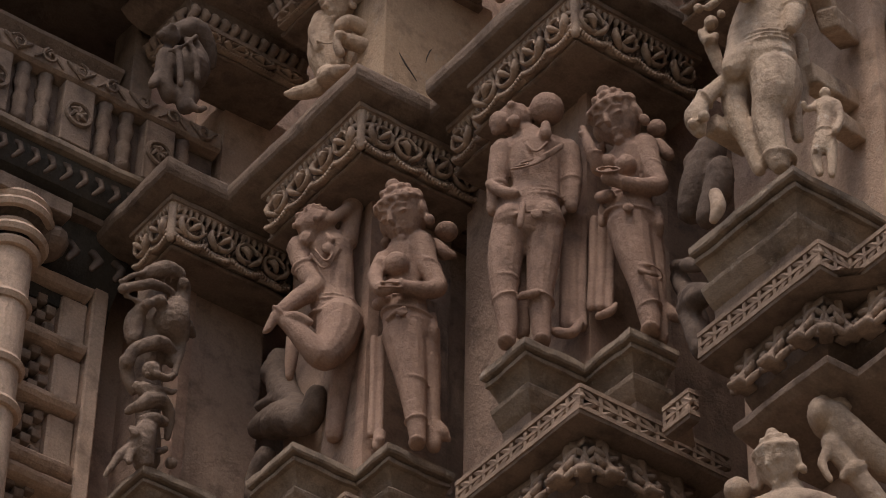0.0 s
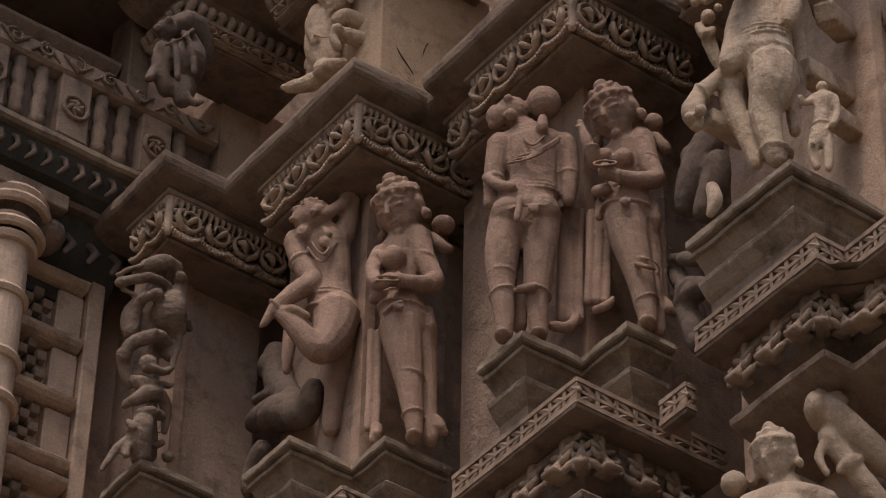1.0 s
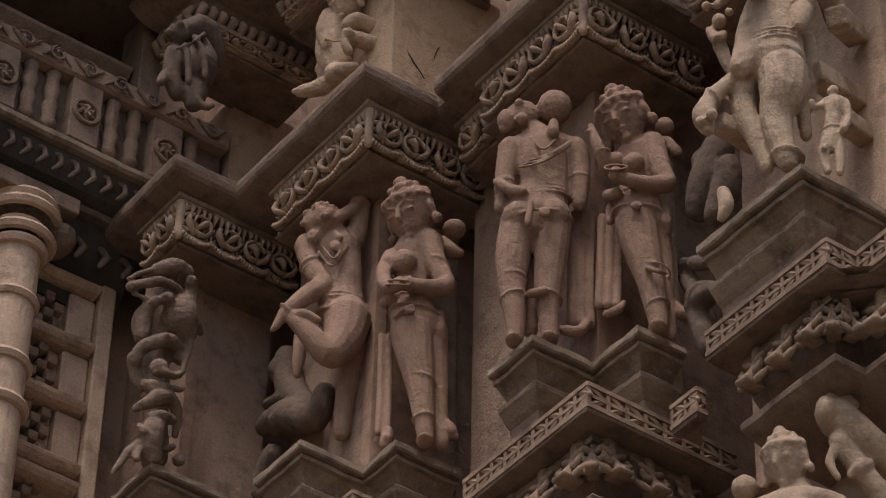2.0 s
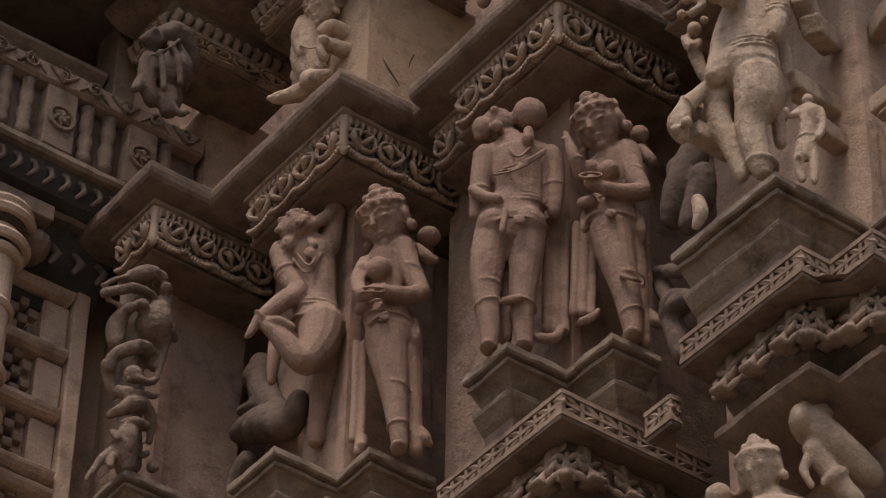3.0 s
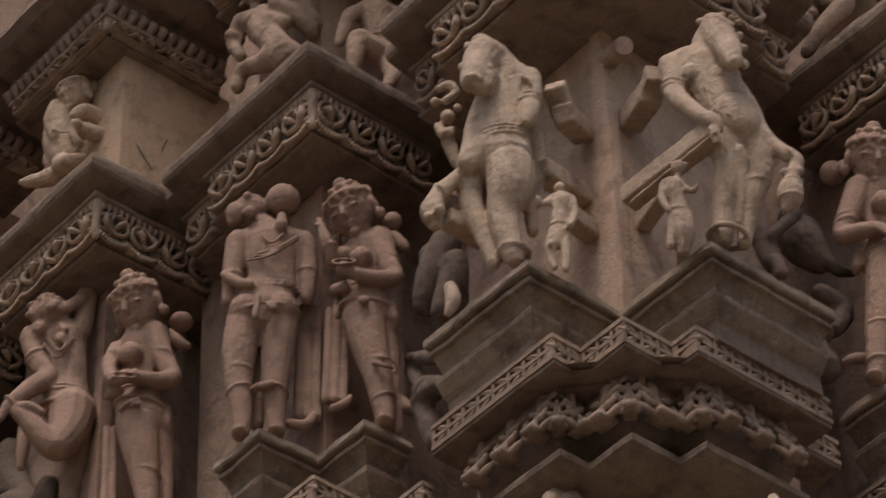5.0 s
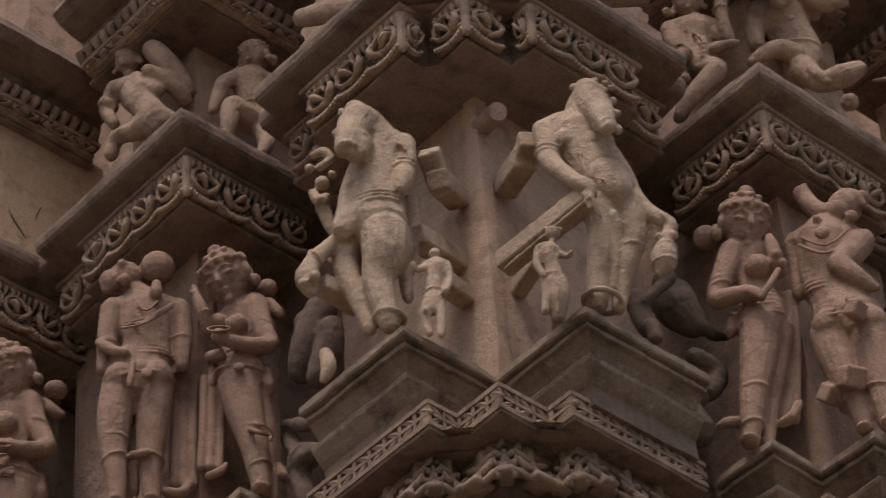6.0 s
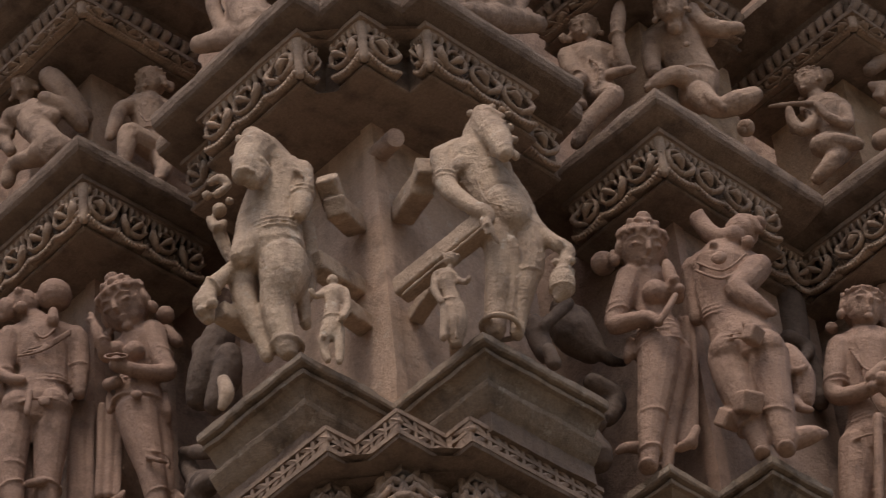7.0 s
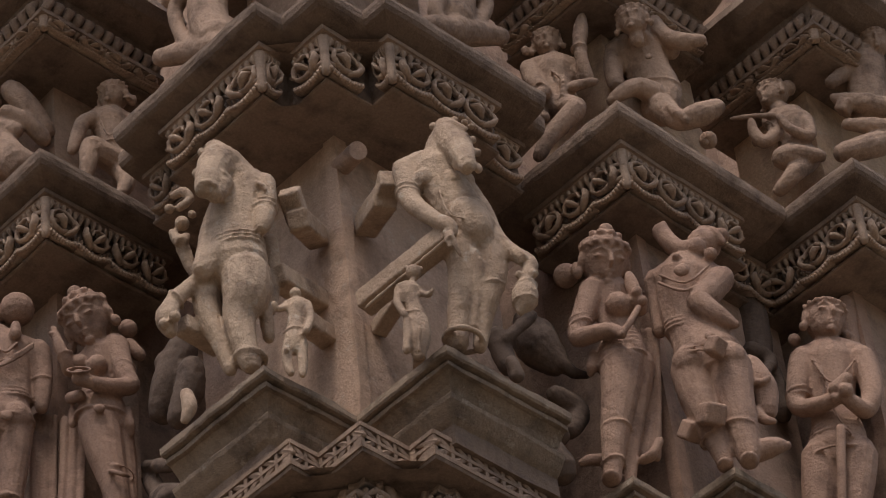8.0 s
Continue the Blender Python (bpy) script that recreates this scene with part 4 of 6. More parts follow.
def woman_with_bowl():
    bm = bmesh.new()
    head(bm, -0.059, -0.02, 0.867, 0.084, -38, 32, 'crown', -4)
    ball(bm, 0.072, 0.03, 0.866, 0.038, 0.038, 0.03)
    limb(bm, [(0.038, 0.03, 0.815, 0.02), (0.065, 0.03, 0.78, 0.024), (0.09, 0.03, 0.771, 0.015)])
    limb(bm, [(-0.047, 0, 0.801, 0.029), (-0.033, 0, 0.757, 0.034)])
    limb(bm, [(-0.096, 0, 0.732, 0.031), (-0.054, 0, 0.749, 0.044), (-0.009, 0, 0.769, 0.041)], 0.8)
    limb(bm, [(-0.051, 0, 0.745, 0.064), (-0.052, 0, 0.667, 0.054), (-0.052, 0, 0.589, 0.055), (-0.044, 0, 0.513, 0.07), (-0.035, 0, 0.455, 0.075)], 0.78)
    ball(bm, -0.075, -0.045, 0.665, 0.04, 0.04, 0.04)
    ball(bm, -0.119, -0.02, 0.68, 0.03, 0.03, 0.03)
    limb(bm, [(-0.006, -0.01, 0.774, 0.048), (0.012, -0.02, 0.697, 0.037), (0.037, -0.03, 0.629, 0.032), (0.048, -0.04, 0.581, 0.03), (0, -0.06, 0.554, 0.027), (-0.051, -0.08, 0.548, 0.023), (-0.089, -0.09, 0.543, 0.022)])
    limb(bm, [(-0.113, 0, 0.72, 0.03), (-0.137, -0.03, 0.627, 0.025), (-0.122, -0.07, 0.545, 0.022), (-0.092, -0.09, 0.53, 0.018)])
    ring(bm, -0.092, -0.1, 0.53, 0.032, 0.005, (40, 0, 0), 1)
    ring(bm, -0.092, -0.1, 0.547, 0.027, 0.005, (40, 0, 0), 1)
    ring(bm, -0.056, -0.08, 0.548, 0.023, 0.006, (0, 80, 0), 1)
    ring(bm, 0.023, -0.02, 0.681, 0.037, 0.007, (0, 22, 0), 1)
    ring(bm, 0.028, -0.02, 0.664, 0.035, 0.005, (0, 22, 0), 1)
    limb(bm, [(-0.048, 0, 0.437, 0.067), (-0.032, 0, 0.331, 0.055), (-0.016, 0, 0.216, 0.041), (-0.004, 0, 0.112, 0.031), (0.004, 0, 0.033, 0.024)])
    limb(bm, [(0.005, 0.03, 0.464, 0.057), (0.025, 0.04, 0.323, 0.041), (0.037, 0.04, 0.197, 0.03), (0.05, 0.04, 0.053, 0.023)])
    ball(bm, 0.000, -0.016, 0.020, 0.026, 0.036, 0.017)
    ring(bm, -0.046, 0, 0.563, 0.06, 0.004, (5, 6, 0), 0.8)
    ring(bm, -0.046, 0, 0.55, 0.065, 0.004, (5, 6, 0), 0.8)
    ring(bm, -0.04, 0, 0.498, 0.077, 0.006, (6, 8, 0), 0.84)
    ball(bm, -0.053, -0.075, 0.457, 0.018, 0.009, 0.015)
    limb(bm, [(-0.099, -0.05, 0.446, 0.007), (-0.073, -0.07, 0.46, 0.008), (-0.047, -0.08, 0.468, 0.007)])
    ring(bm, -0.016, 0, 0.247, 0.044, 0.004, (0, 4, 0), 1)
    ring(bm, -0.004, 0, 0.11, 0.033, 0.004, (0, -10, 0), 1)
    limb(bm, [(0.034, 0, 0.505, 0.015), (0.038, -0.01, 0.443, 0.018), (0.045, 0, 0.415, 0.012)])
    limb(bm, [(0.038, 0.05, 0.153, 0.021), (0.072, 0.04, 0.099, 0.025), (0.088, 0.04, 0.083, 0.013)])
    limb(bm, [(-0.128, 0.02, 0.56, 0.02), (-0.101, -0.03, 0.541, 0.018)])
    limb(bm, [(-0.135, 0.08, 0.478, 0.013), (-0.132, 0.08, 0.265, 0.013), (-0.134, 0.07, 0.111, 0.013)])
    limb(bm, [(-0.112, 0.08, 0.479, 0.013), (-0.109, 0.08, 0.265, 0.013), (-0.111, 0.07, 0.111, 0.013)])
    limb(bm, [(-0.107, 0.03, 0.081, 0.02), (-0.112, 0.01, 0.022, 0.018)])
    ball(bm, -0.106, 0, 0.037, 0.016, 0.016, 0.016)
    return carve('statue', bm, M_PINK, pose(4.409, 6.323, 7.5, 0, 0, -34.9), 'rose sandstone standing female figure holding a bowl at her chest', 'statue', 'statues', 0.004)


woman_with_bowl()


def animal_headed_guardian():
    bm = bmesh.new()
    limb(bm, [(-0.057, -0.03, 0.822, 0.038), (-0.046, -0.03, 0.781, 0.058), (-0.023, -0.01, 0.763, 0.059), (0.009, 0, 0.722, 0.056)])
    limb(bm, [(-0.059, -0.05, 0.75, 0.053), (-0.079, -0.09, 0.657, 0.041), (-0.092, -0.11, 0.603, 0.031)])
    limb(bm, [(-0.049, -0.07, 0.657, 0.04), (-0.063, -0.09, 0.599, 0.029)])
    ball(bm, -0.108, -0.09, 0.681, 0.018, 0.018, 0.018)
    ball(bm, -0.097, -0.05, 0.805, 0.012, 0.012, 0.017)
    ball(bm, -0.019, -0.05, 0.807, 0.012, 0.012, 0.016)
    ball(bm, -0.071, -0.1, 0.685, 0.012, 0.012, 0.012)
    ball(bm, -0.038, -0.1, 0.665, 0.012, 0.012, 0.012)
    limb(bm, [(-0.095, -0.09, 0.72, 0.009), (-0.066, -0.1, 0.72, 0.011), (-0.033, -0.09, 0.714, 0.009)])
    limb(bm, [(-0.106, -0.13, 0.602, 0.008), (-0.085, -0.14, 0.598, 0.009), (-0.061, -0.12, 0.603, 0.008)])
    limb(bm, [(-0.014, 0, 0.697, 0.04), (0.024, 0, 0.711, 0.05), (0.067, 0, 0.707, 0.037)], 0.85)
    limb(bm, [(0.017, 0, 0.699, 0.071), (-0.002, 0, 0.626, 0.074), (-0.018, 0, 0.55, 0.077), (-0.021, 0, 0.477, 0.082), (-0.018, 0, 0.414, 0.088)], 0.85)
    limb(bm, [(0.071, -0.01, 0.706, 0.034), (0.072, -0.02, 0.636, 0.032), (0.064, -0.04, 0.552, 0.031), (0.056, -0.05, 0.502, 0.023)])
    ring(bm, 0.069, -0.03, 0.603, 0.034, 0.005, (0, 6, 0), 1)
    ring(bm, 0.067, -0.03, 0.588, 0.034, 0.005, (0, 6, 0), 1)
    limb(bm, [(0.052, -0.05, 0.672, 0.008), (0.067, -0.06, 0.651, 0.009), (0.072, -0.06, 0.633, 0.006)])
    bar(bm, (0.135, 0.02, 0.708, 0.031), (0.16, 0.1, 0.657, 0.033))
    bar(bm, (0.153, 0.04, 0.612, 0.032), (0.211, 0.22, 0.706, 0.032))
    limb(bm, [(-0.041, 0.02, 0.676, 0.04), (-0.079, 0.01, 0.561, 0.034), (-0.097, -0.02, 0.448, 0.03), (-0.114, -0.04, 0.372, 0.026)])
    limb(bm, [(-0.061, -0.03, 0.435, 0.039), (-0.087, -0.03, 0.391, 0.033), (-0.106, -0.03, 0.36, 0.023)])
    limb(bm, [(-0.105, 0, 0.388, 0.023), (-0.152, -0.01, 0.333, 0.023), (-0.191, -0.02, 0.278, 0.026)])
    ring(bm, -0.185, -0.02, 0.285, 0.027, 0.006, (0, 50, 0), 1)
    limb(bm, [(-0.197, -0.02, 0.266, 0.025), (-0.211, -0.03, 0.209, 0.033), (-0.203, -0.03, 0.163, 0.022)])
    ball(bm, -0.188, -0.07, 0.177, 0.018, 0.018, 0.018)
    ball(bm, -0.22, -0.05, 0.171, 0.016, 0.016, 0.016)
    bar(bm, (-0.177, 0.01, 0.222, 0.028), (-0.078, 0.12, 0.232, 0.027))
    limb(bm, [(0.002, -0.01, 0.369, 0.07), (-0.002, -0.02, 0.282, 0.063), (-0.021, -0.01, 0.211, 0.046), (-0.016, -0.01, 0.13, 0.039), (0.001, -0.01, 0.046, 0.031)])
    limb(bm, [(0.036, 0.01, 0.401, 0.036), (0.044, 0.01, 0.327, 0.033), (0.025, 0.01, 0.257, 0.024)])
    limb(bm, [(-0.095, 0.02, 0.41, 0.04), (-0.108, 0.02, 0.32, 0.038), (-0.097, 0.02, 0.226, 0.033), (-0.073, 0.02, 0.14, 0.025), (-0.053, 0.02, 0.058, 0.021)])
    limb(bm, [(-0.078, 0.03, 0.389, 0.03), (-0.091, 0.05, 0.264, 0.027), (-0.066, 0.05, 0.139, 0.021)])
    ring(bm, 0.001, 0, 0.071, 0.04, 0.01, (0, 6, 0), 1)
    ring(bm, -0.018, 0, 0.486, 0.079, 0.004, (6, -6, 0), 0.92)
    ring(bm, -0.018, 0, 0.471, 0.081, 0.004, (6, -6, 0), 0.92)
    ring(bm, -0.019, 0, 0.456, 0.082, 0.004, (6, -6, 0), 0.92)
    ring(bm, 0.001, -0.01, 0.352, 0.063, 0.004, (6, -4, 0), 1)
    ring(bm, 0, -0.01, 0.339, 0.062, 0.004, (6, -4, 0), 1)
    limb(bm, [(0.033, 0.03, 0.358, 0.027), (0.047, 0.04, 0.303, 0.023), (0.053, 0.05, 0.189, 0.018)])
    limb(bm, [(0.075, 0.08, 0.572, 0.025), (0.076, 0.08, 0.443, 0.025), (0.062, 0.08, 0.319, 0.021)])
    bar(bm, (0.083, 0.06, 0.423, 0.031), (0.204, 0.25, 0.486, 0.034))
    bar(bm, (0.15, 0.1, 0.287, 0.027), (0.234, 0.28, 0.362, 0.031))
    limb(bm, [(-0.181, 0.1, 0.796, 0.014), (-0.152, 0.08, 0.786, 0.016), (-0.137, 0.08, 0.756, 0.014), (-0.166, 0.08, 0.726, 0.014)])
    ball(bm, -0.195, 0.08, 0.724, 0.016, 0.016, 0.016)
    ball(bm, -0.161, 0.07, 0.654, 0.023, 0.023, 0.023)
    limb(bm, [(-0.188, 0.08, 0.629, 0.014), (-0.17, 0.06, 0.575, 0.019), (-0.152, 0.07, 0.601, 0.015)])
    limb(bm, [(-0.163, 0.08, 0.573, 0.022), (-0.147, 0.09, 0.516, 0.019), (-0.136, 0.09, 0.473, 0.014)])
    ball(bm, -0.133, 0.09, 0.706, 0.014, 0.014, 0.014)
    limb(bm, [(-0.17, -0.03, -0.062, 0.019), (-0.162, -0.05, -0.124, 0.022), (-0.176, -0.05, -0.167, 0.014)])
    return carve('guardian_statue', bm, M_BUFF, pose(4.478, 4.809, 7.5, 0, 0, -43), 'pale buff weathered animal-headed figure with broken arms on a pedestal', 'statue', 'statues', 0.0038)


animal_headed_guardian()


def child_attendant():
    bm = bmesh.new()
    ball(bm, 0.01, -0.04, 0.261, 0.018, 0.018, 0.02)
    limb(bm, [(-0.018, -0.04, 0.223, 0.013), (0.009, -0.04, 0.228, 0.018), (0.039, -0.04, 0.221, 0.013)])
    limb(bm, [(0.01, -0.04, 0.216, 0.028), (0.007, -0.04, 0.173, 0.024), (0.002, -0.04, 0.131, 0.027)], 0.8)
    limb(bm, [(0.002, -0.04, 0.139, 0.025), (0, -0.04, 0.099, 0.031), (-0.004, -0.04, 0.072, 0.028)], 0.8)
    limb(bm, [(0.041, -0.04, 0.216, 0.013), (0.044, -0.05, 0.16, 0.012), (0.03, -0.07, 0.097, 0.012)])
    limb(bm, [(-0.018, -0.04, 0.219, 0.013), (-0.04, -0.06, 0.19, 0.01), (-0.047, -0.07, 0.202, 0.009)])
    ring(bm, 0.002, -0.04, 0.123, 0.027, 0.005, (0, 0, 0), 0.85)
    limb(bm, [(-0.016, -0.04, 0.085, 0.019), (-0.026, -0.04, 0.036, 0.016), (-0.02, -0.04, -0.018, 0.012)])
    limb(bm, [(0.015, -0.04, 0.081, 0.019), (0.015, -0.04, 0.032, 0.016), (0.012, -0.04, -0.027, 0.012)])
    ball(bm, -0.024, -0.06, 0.044, 0.009, 0.009, 0.009)
    return carve('attendant_statue', bm, M_BUFF, pose(4.57, 4.729, 7.5, 0, 0, -44), 'small pale buff attendant figure standing against a bracing stone', 'statue', 'attendant statues', 0.003)


child_attendant()


def horse_headed_guardian():
    bm = bmesh.new()
    limb(bm, [(0.009, -0.02, 0.816, 0.039), (0.017, -0.03, 0.764, 0.047), (0.038, -0.07, 0.679, 0.04), (0.049, -0.11, 0.597, 0.029), (0.053, -0.13, 0.554, 0.024)], 1)
    limb(bm, [(-0.003, 0, 0.816, 0.034), (-0.018, 0, 0.756, 0.044), (-0.022, 0, 0.701, 0.05)])
    limb(bm, [(0.027, -0.08, 0.618, 0.018), (0.052, -0.11, 0.557, 0.014)])
    ball(bm, 0.006, -0.03, 0.842, 0.013, 0.013, 0.01)
    ball(bm, 0.034, -0.03, 0.842, 0.013, 0.013, 0.01)
    ball(bm, 0.062, -0.03, 0.827, 0.012, 0.012, 0.01)
    ball(bm, 0.078, -0.03, 0.806, 0.012, 0.012, 0.01)
    limb(bm, [(-0.008, -0.03, 0.831, 0.009), (0.026, -0.06, 0.799, 0.011), (0.061, -0.07, 0.759, 0.009)])
    limb(bm, [(-0.004, -0.05, 0.783, 0.008), (0.03, -0.07, 0.761, 0.008), (0.062, -0.08, 0.722, 0.008)])
    ball(bm, -0.027, -0.01, 0.847, 0.013, 0.013, 0.013)
    ball(bm, 0.075, -0.06, 0.722, 0.014, 0.014, 0.014)
    ball(bm, 0.083, -0.07, 0.662, 0.014, 0.014, 0.014)
    ball(bm, 0.039, -0.1, 0.662, 0.012, 0.012, 0.012)
    limb(bm, [(0.032, -0.13, 0.562, 0.006), (0.05, -0.145, 0.574, 0.008), (0.074, -0.13, 0.581, 0.006)])
    ball(bm, 0.08, -0.1, 0.571, 0.014, 0.014, 0.019)
    limb(bm, [(-0.119, 0, 0.703, 0.037), (-0.038, 0, 0.706, 0.05), (0.034, 0, 0.631, 0.037)], 0.82)
    limb(bm, [(-0.036, 0, 0.684, 0.074), (-0.009, 0, 0.591, 0.068), (0.022, 0, 0.503, 0.069), (0.039, 0, 0.44, 0.073)], 0.8)
    ball(bm, -0.064, -0.04, 0.627, 0.031, 0.018, 0.031)
    ball(bm, 0.004, -0.04, 0.606, 0.031, 0.018, 0.031)
    limb(bm, [(0.031, -0.03, 0.472, 0.052), (0.049, -0.03, 0.413, 0.054), (0.052, -0.02, 0.386, 0.045)])
    limb(bm, [(-0.119, -0.01, 0.689, 0.037), (-0.115, -0.02, 0.61, 0.034), (-0.113, -0.03, 0.554, 0.031), (-0.083, -0.06, 0.476, 0.027), (-0.044, -0.09, 0.401, 0.023)])
    limb(bm, [(-0.044, -0.09, 0.401, 0.023), (-0.018, -0.1, 0.37, 0.024), (-0.009, -0.1, 0.343, 0.016)])
    limb(bm, [(-0.017, -0.11, 0.343, 0.009), (-0.007, -0.11, 0.291, 0.009), (0.004, -0.1, 0.258, 0.007)])
    limb(bm, [(-0.032, -0.11, 0.342, 0.007), (-0.022, -0.11, 0.286, 0.007)])
    ring(bm, -0.115, -0.02, 0.599, 0.035, 0.005, (0, 8, 0), 1)
    ring(bm, -0.116, -0.02, 0.582, 0.035, 0.005, (0, 8, 0), 1)
    limb(bm, [(0.038, 0.02, 0.611, 0.037), (0.075, 0.03, 0.527, 0.034), (0.099, 0.02, 0.427, 0.029), (0.136, 0, 0.346, 0.024), (0.17, -0.01, 0.301, 0.023), (0.185, -0.01, 0.274, 0.022), (0.17, -0.02, 0.221, 0.021)])
    ring(bm, 0.17, -0.01, 0.297, 0.026, 0.005, (0, 70, 0), 1)
    ball(bm, 0.149, -0.03, 0.228, 0.013, 0.013, 0.013)
    ball(bm, 0.191, -0.03, 0.225, 0.013, 0.013, 0.013)
    limb(bm, [(0.168, -0.02, 0.213, 0.021), (0.16, -0.02, 0.17, 0.036), (0.153, -0.02, 0.134, 0.033), (0.141, -0.02, 0.108, 0.015)])
    ring(bm, 0.164, -0.02, 0.193, 0.03, 0.004, (0, 0, 0), 1)
    ring(bm, 0.155, -0.02, 0.134, 0.034, 0.004, (0, 0, 0), 1)
    bar(bm, (-0.276, 0.13, 0.34, 0.034), (-0.018, -0.07, 0.366, 0.03))
    limb(bm, [(-0.267, 0.1, 0.336, 0.008), (-0.145, 0, 0.346, 0.008), (-0.025, -0.1, 0.363, 0.007)])
    limb(bm, [(-0.262, 0.08, 0.283, 0.008), (-0.14, -0.02, 0.297, 0.008), (-0.016, -0.12, 0.313, 0.007)])
    limb(bm, [(0.008, -0.01, 0.385, 0.051), (0.005, -0.01, 0.289, 0.044), (-0.01, -0.01, 0.188, 0.037), (-0.023, 0, 0.118, 0.033), (-0.031, 0, 0.039, 0.029)])
    limb(bm, [(0.074, 0.01, 0.392, 0.052), (0.082, 0.01, 0.284, 0.044), (0.061, 0.01, 0.194, 0.034), (0.041, 0.02, 0.125, 0.027), (0.024, 0.02, 0.036, 0.021)])
    limb(bm, [(0.041, -0.04, 0.317, 0.015), (0.035, -0.02, 0.212, 0.013), (0.016, 0, 0.091, 0.012)])
    limb(bm, [(0.054, -0.04, 0.293, 0.009), (0.046, -0.01, 0.178, 0.009)])
    ring(bm, -0.018, 0, 0.049, 0.05, 0.01, (0, 10, 0), 1)
    ring(bm, 0.04, 0, 0.423, 0.071, 0.004, (8, 14, 0), 0.92)
    ring(bm, 0.039, 0, 0.408, 0.074, 0.004, (8, 14, 0), 0.92)
    ring(bm, 0.075, 0.01, 0.262, 0.039, 0.004, (4, -4, 0), 1)
    ring(bm, 0.072, 0.01, 0.227, 0.039, 0.004, (4, -4, 0), 1)
    limb(bm, [(-0.031, -0.05, 0.554, 0.004), (-0.009, -0.09, 0.421, 0.004), (0.065, -0.06, 0.42, 0.004)])
    bar(bm, (-0.159, 0.02, 0.7, 0.031), (-0.192, 0.12, 0.694, 0.034))
    bar(bm, (-0.178, 0.06, 0.668, 0.034), (-0.252, 0.24, 0.736, 0.035))
    bar(bm, (-0.174, 0.16, 0.375, 0.021), (-0.248, 0.26, 0.354, 0.028))
    return carve('guardian_statue', bm, M_BUFF, pose(4.869, 4.385, 7.5, 0, 0, -48), 'pale buff weathered horse-headed figure leaning on a stone bar', 'statue', 'statues', 0.0038)


horse_headed_guardian()


def child_attendant_with_drape():
    bm = bmesh.new()
    ball(bm, 0.015, -0.09, 0.244, 0.022, 0.022, 0.026)
    ball(bm, 0.034, -0.09, 0.254, 0.01, 0.01, 0.01)
    ball(bm, -0.001, -0.09, 0.263, 0.009, 0.009, 0.009)
    limb(bm, [(0.01, -0.09, 0.216, 0.01), (0.006, -0.09, 0.2, 0.012)])
    limb(bm, [(-0.025, -0.09, 0.193, 0.015), (0.002, -0.09, 0.193, 0.019), (0.027, -0.09, 0.172, 0.013)])
    limb(bm, [(-0.002, -0.09, 0.181, 0.027), (0.003, -0.09, 0.135, 0.022), (0.009, -0.09, 0.098, 0.026)], 0.85)
    limb(bm, [(0.006, -0.09, 0.101, 0.026), (0.011, -0.09, 0.05, 0.035), (0.007, -0.09, -0.002, 0.034), (0.006, -0.09, -0.045, 0.022)], 0.75)
    limb(bm, [(-0.028, -0.09, 0.189, 0.013), (-0.035, -0.1, 0.132, 0.012), (-0.02, -0.12, 0.071, 0.01)])
    limb(bm, [(0.027, -0.09, 0.168, 0.012), (0.05, -0.11, 0.138, 0.009), (0.06, -0.12, 0.147, 0.007)])
    ring(bm, 0.008, -0.09, 0.09, 0.026, 0.004, (0, 8, 0), 0.85)
    limb(bm, [(-0.016, -0.11, 0.063, 0.012), (-0.018, -0.11, 0.006, 0.013), (-0.025, -0.11, -0.047, 0.013)])
    limb(bm, [(0.013, -0.13, 0.003, 0.007), (0.007, -0.12, -0.06, 0.007)])
    bar(bm, (0.009, -0.08, -0.001, 0.016), (0.002, 0.24, 0.208, 0.02))
    return carve('attendant_statue', bm, M_BUFF, pose(4.786, 4.502, 7.5, 0, 0, -46.8), 'small pale buff attendant figure with a long drape', 'statue', 'attendant statues', 0.003)


child_attendant_with_drape()


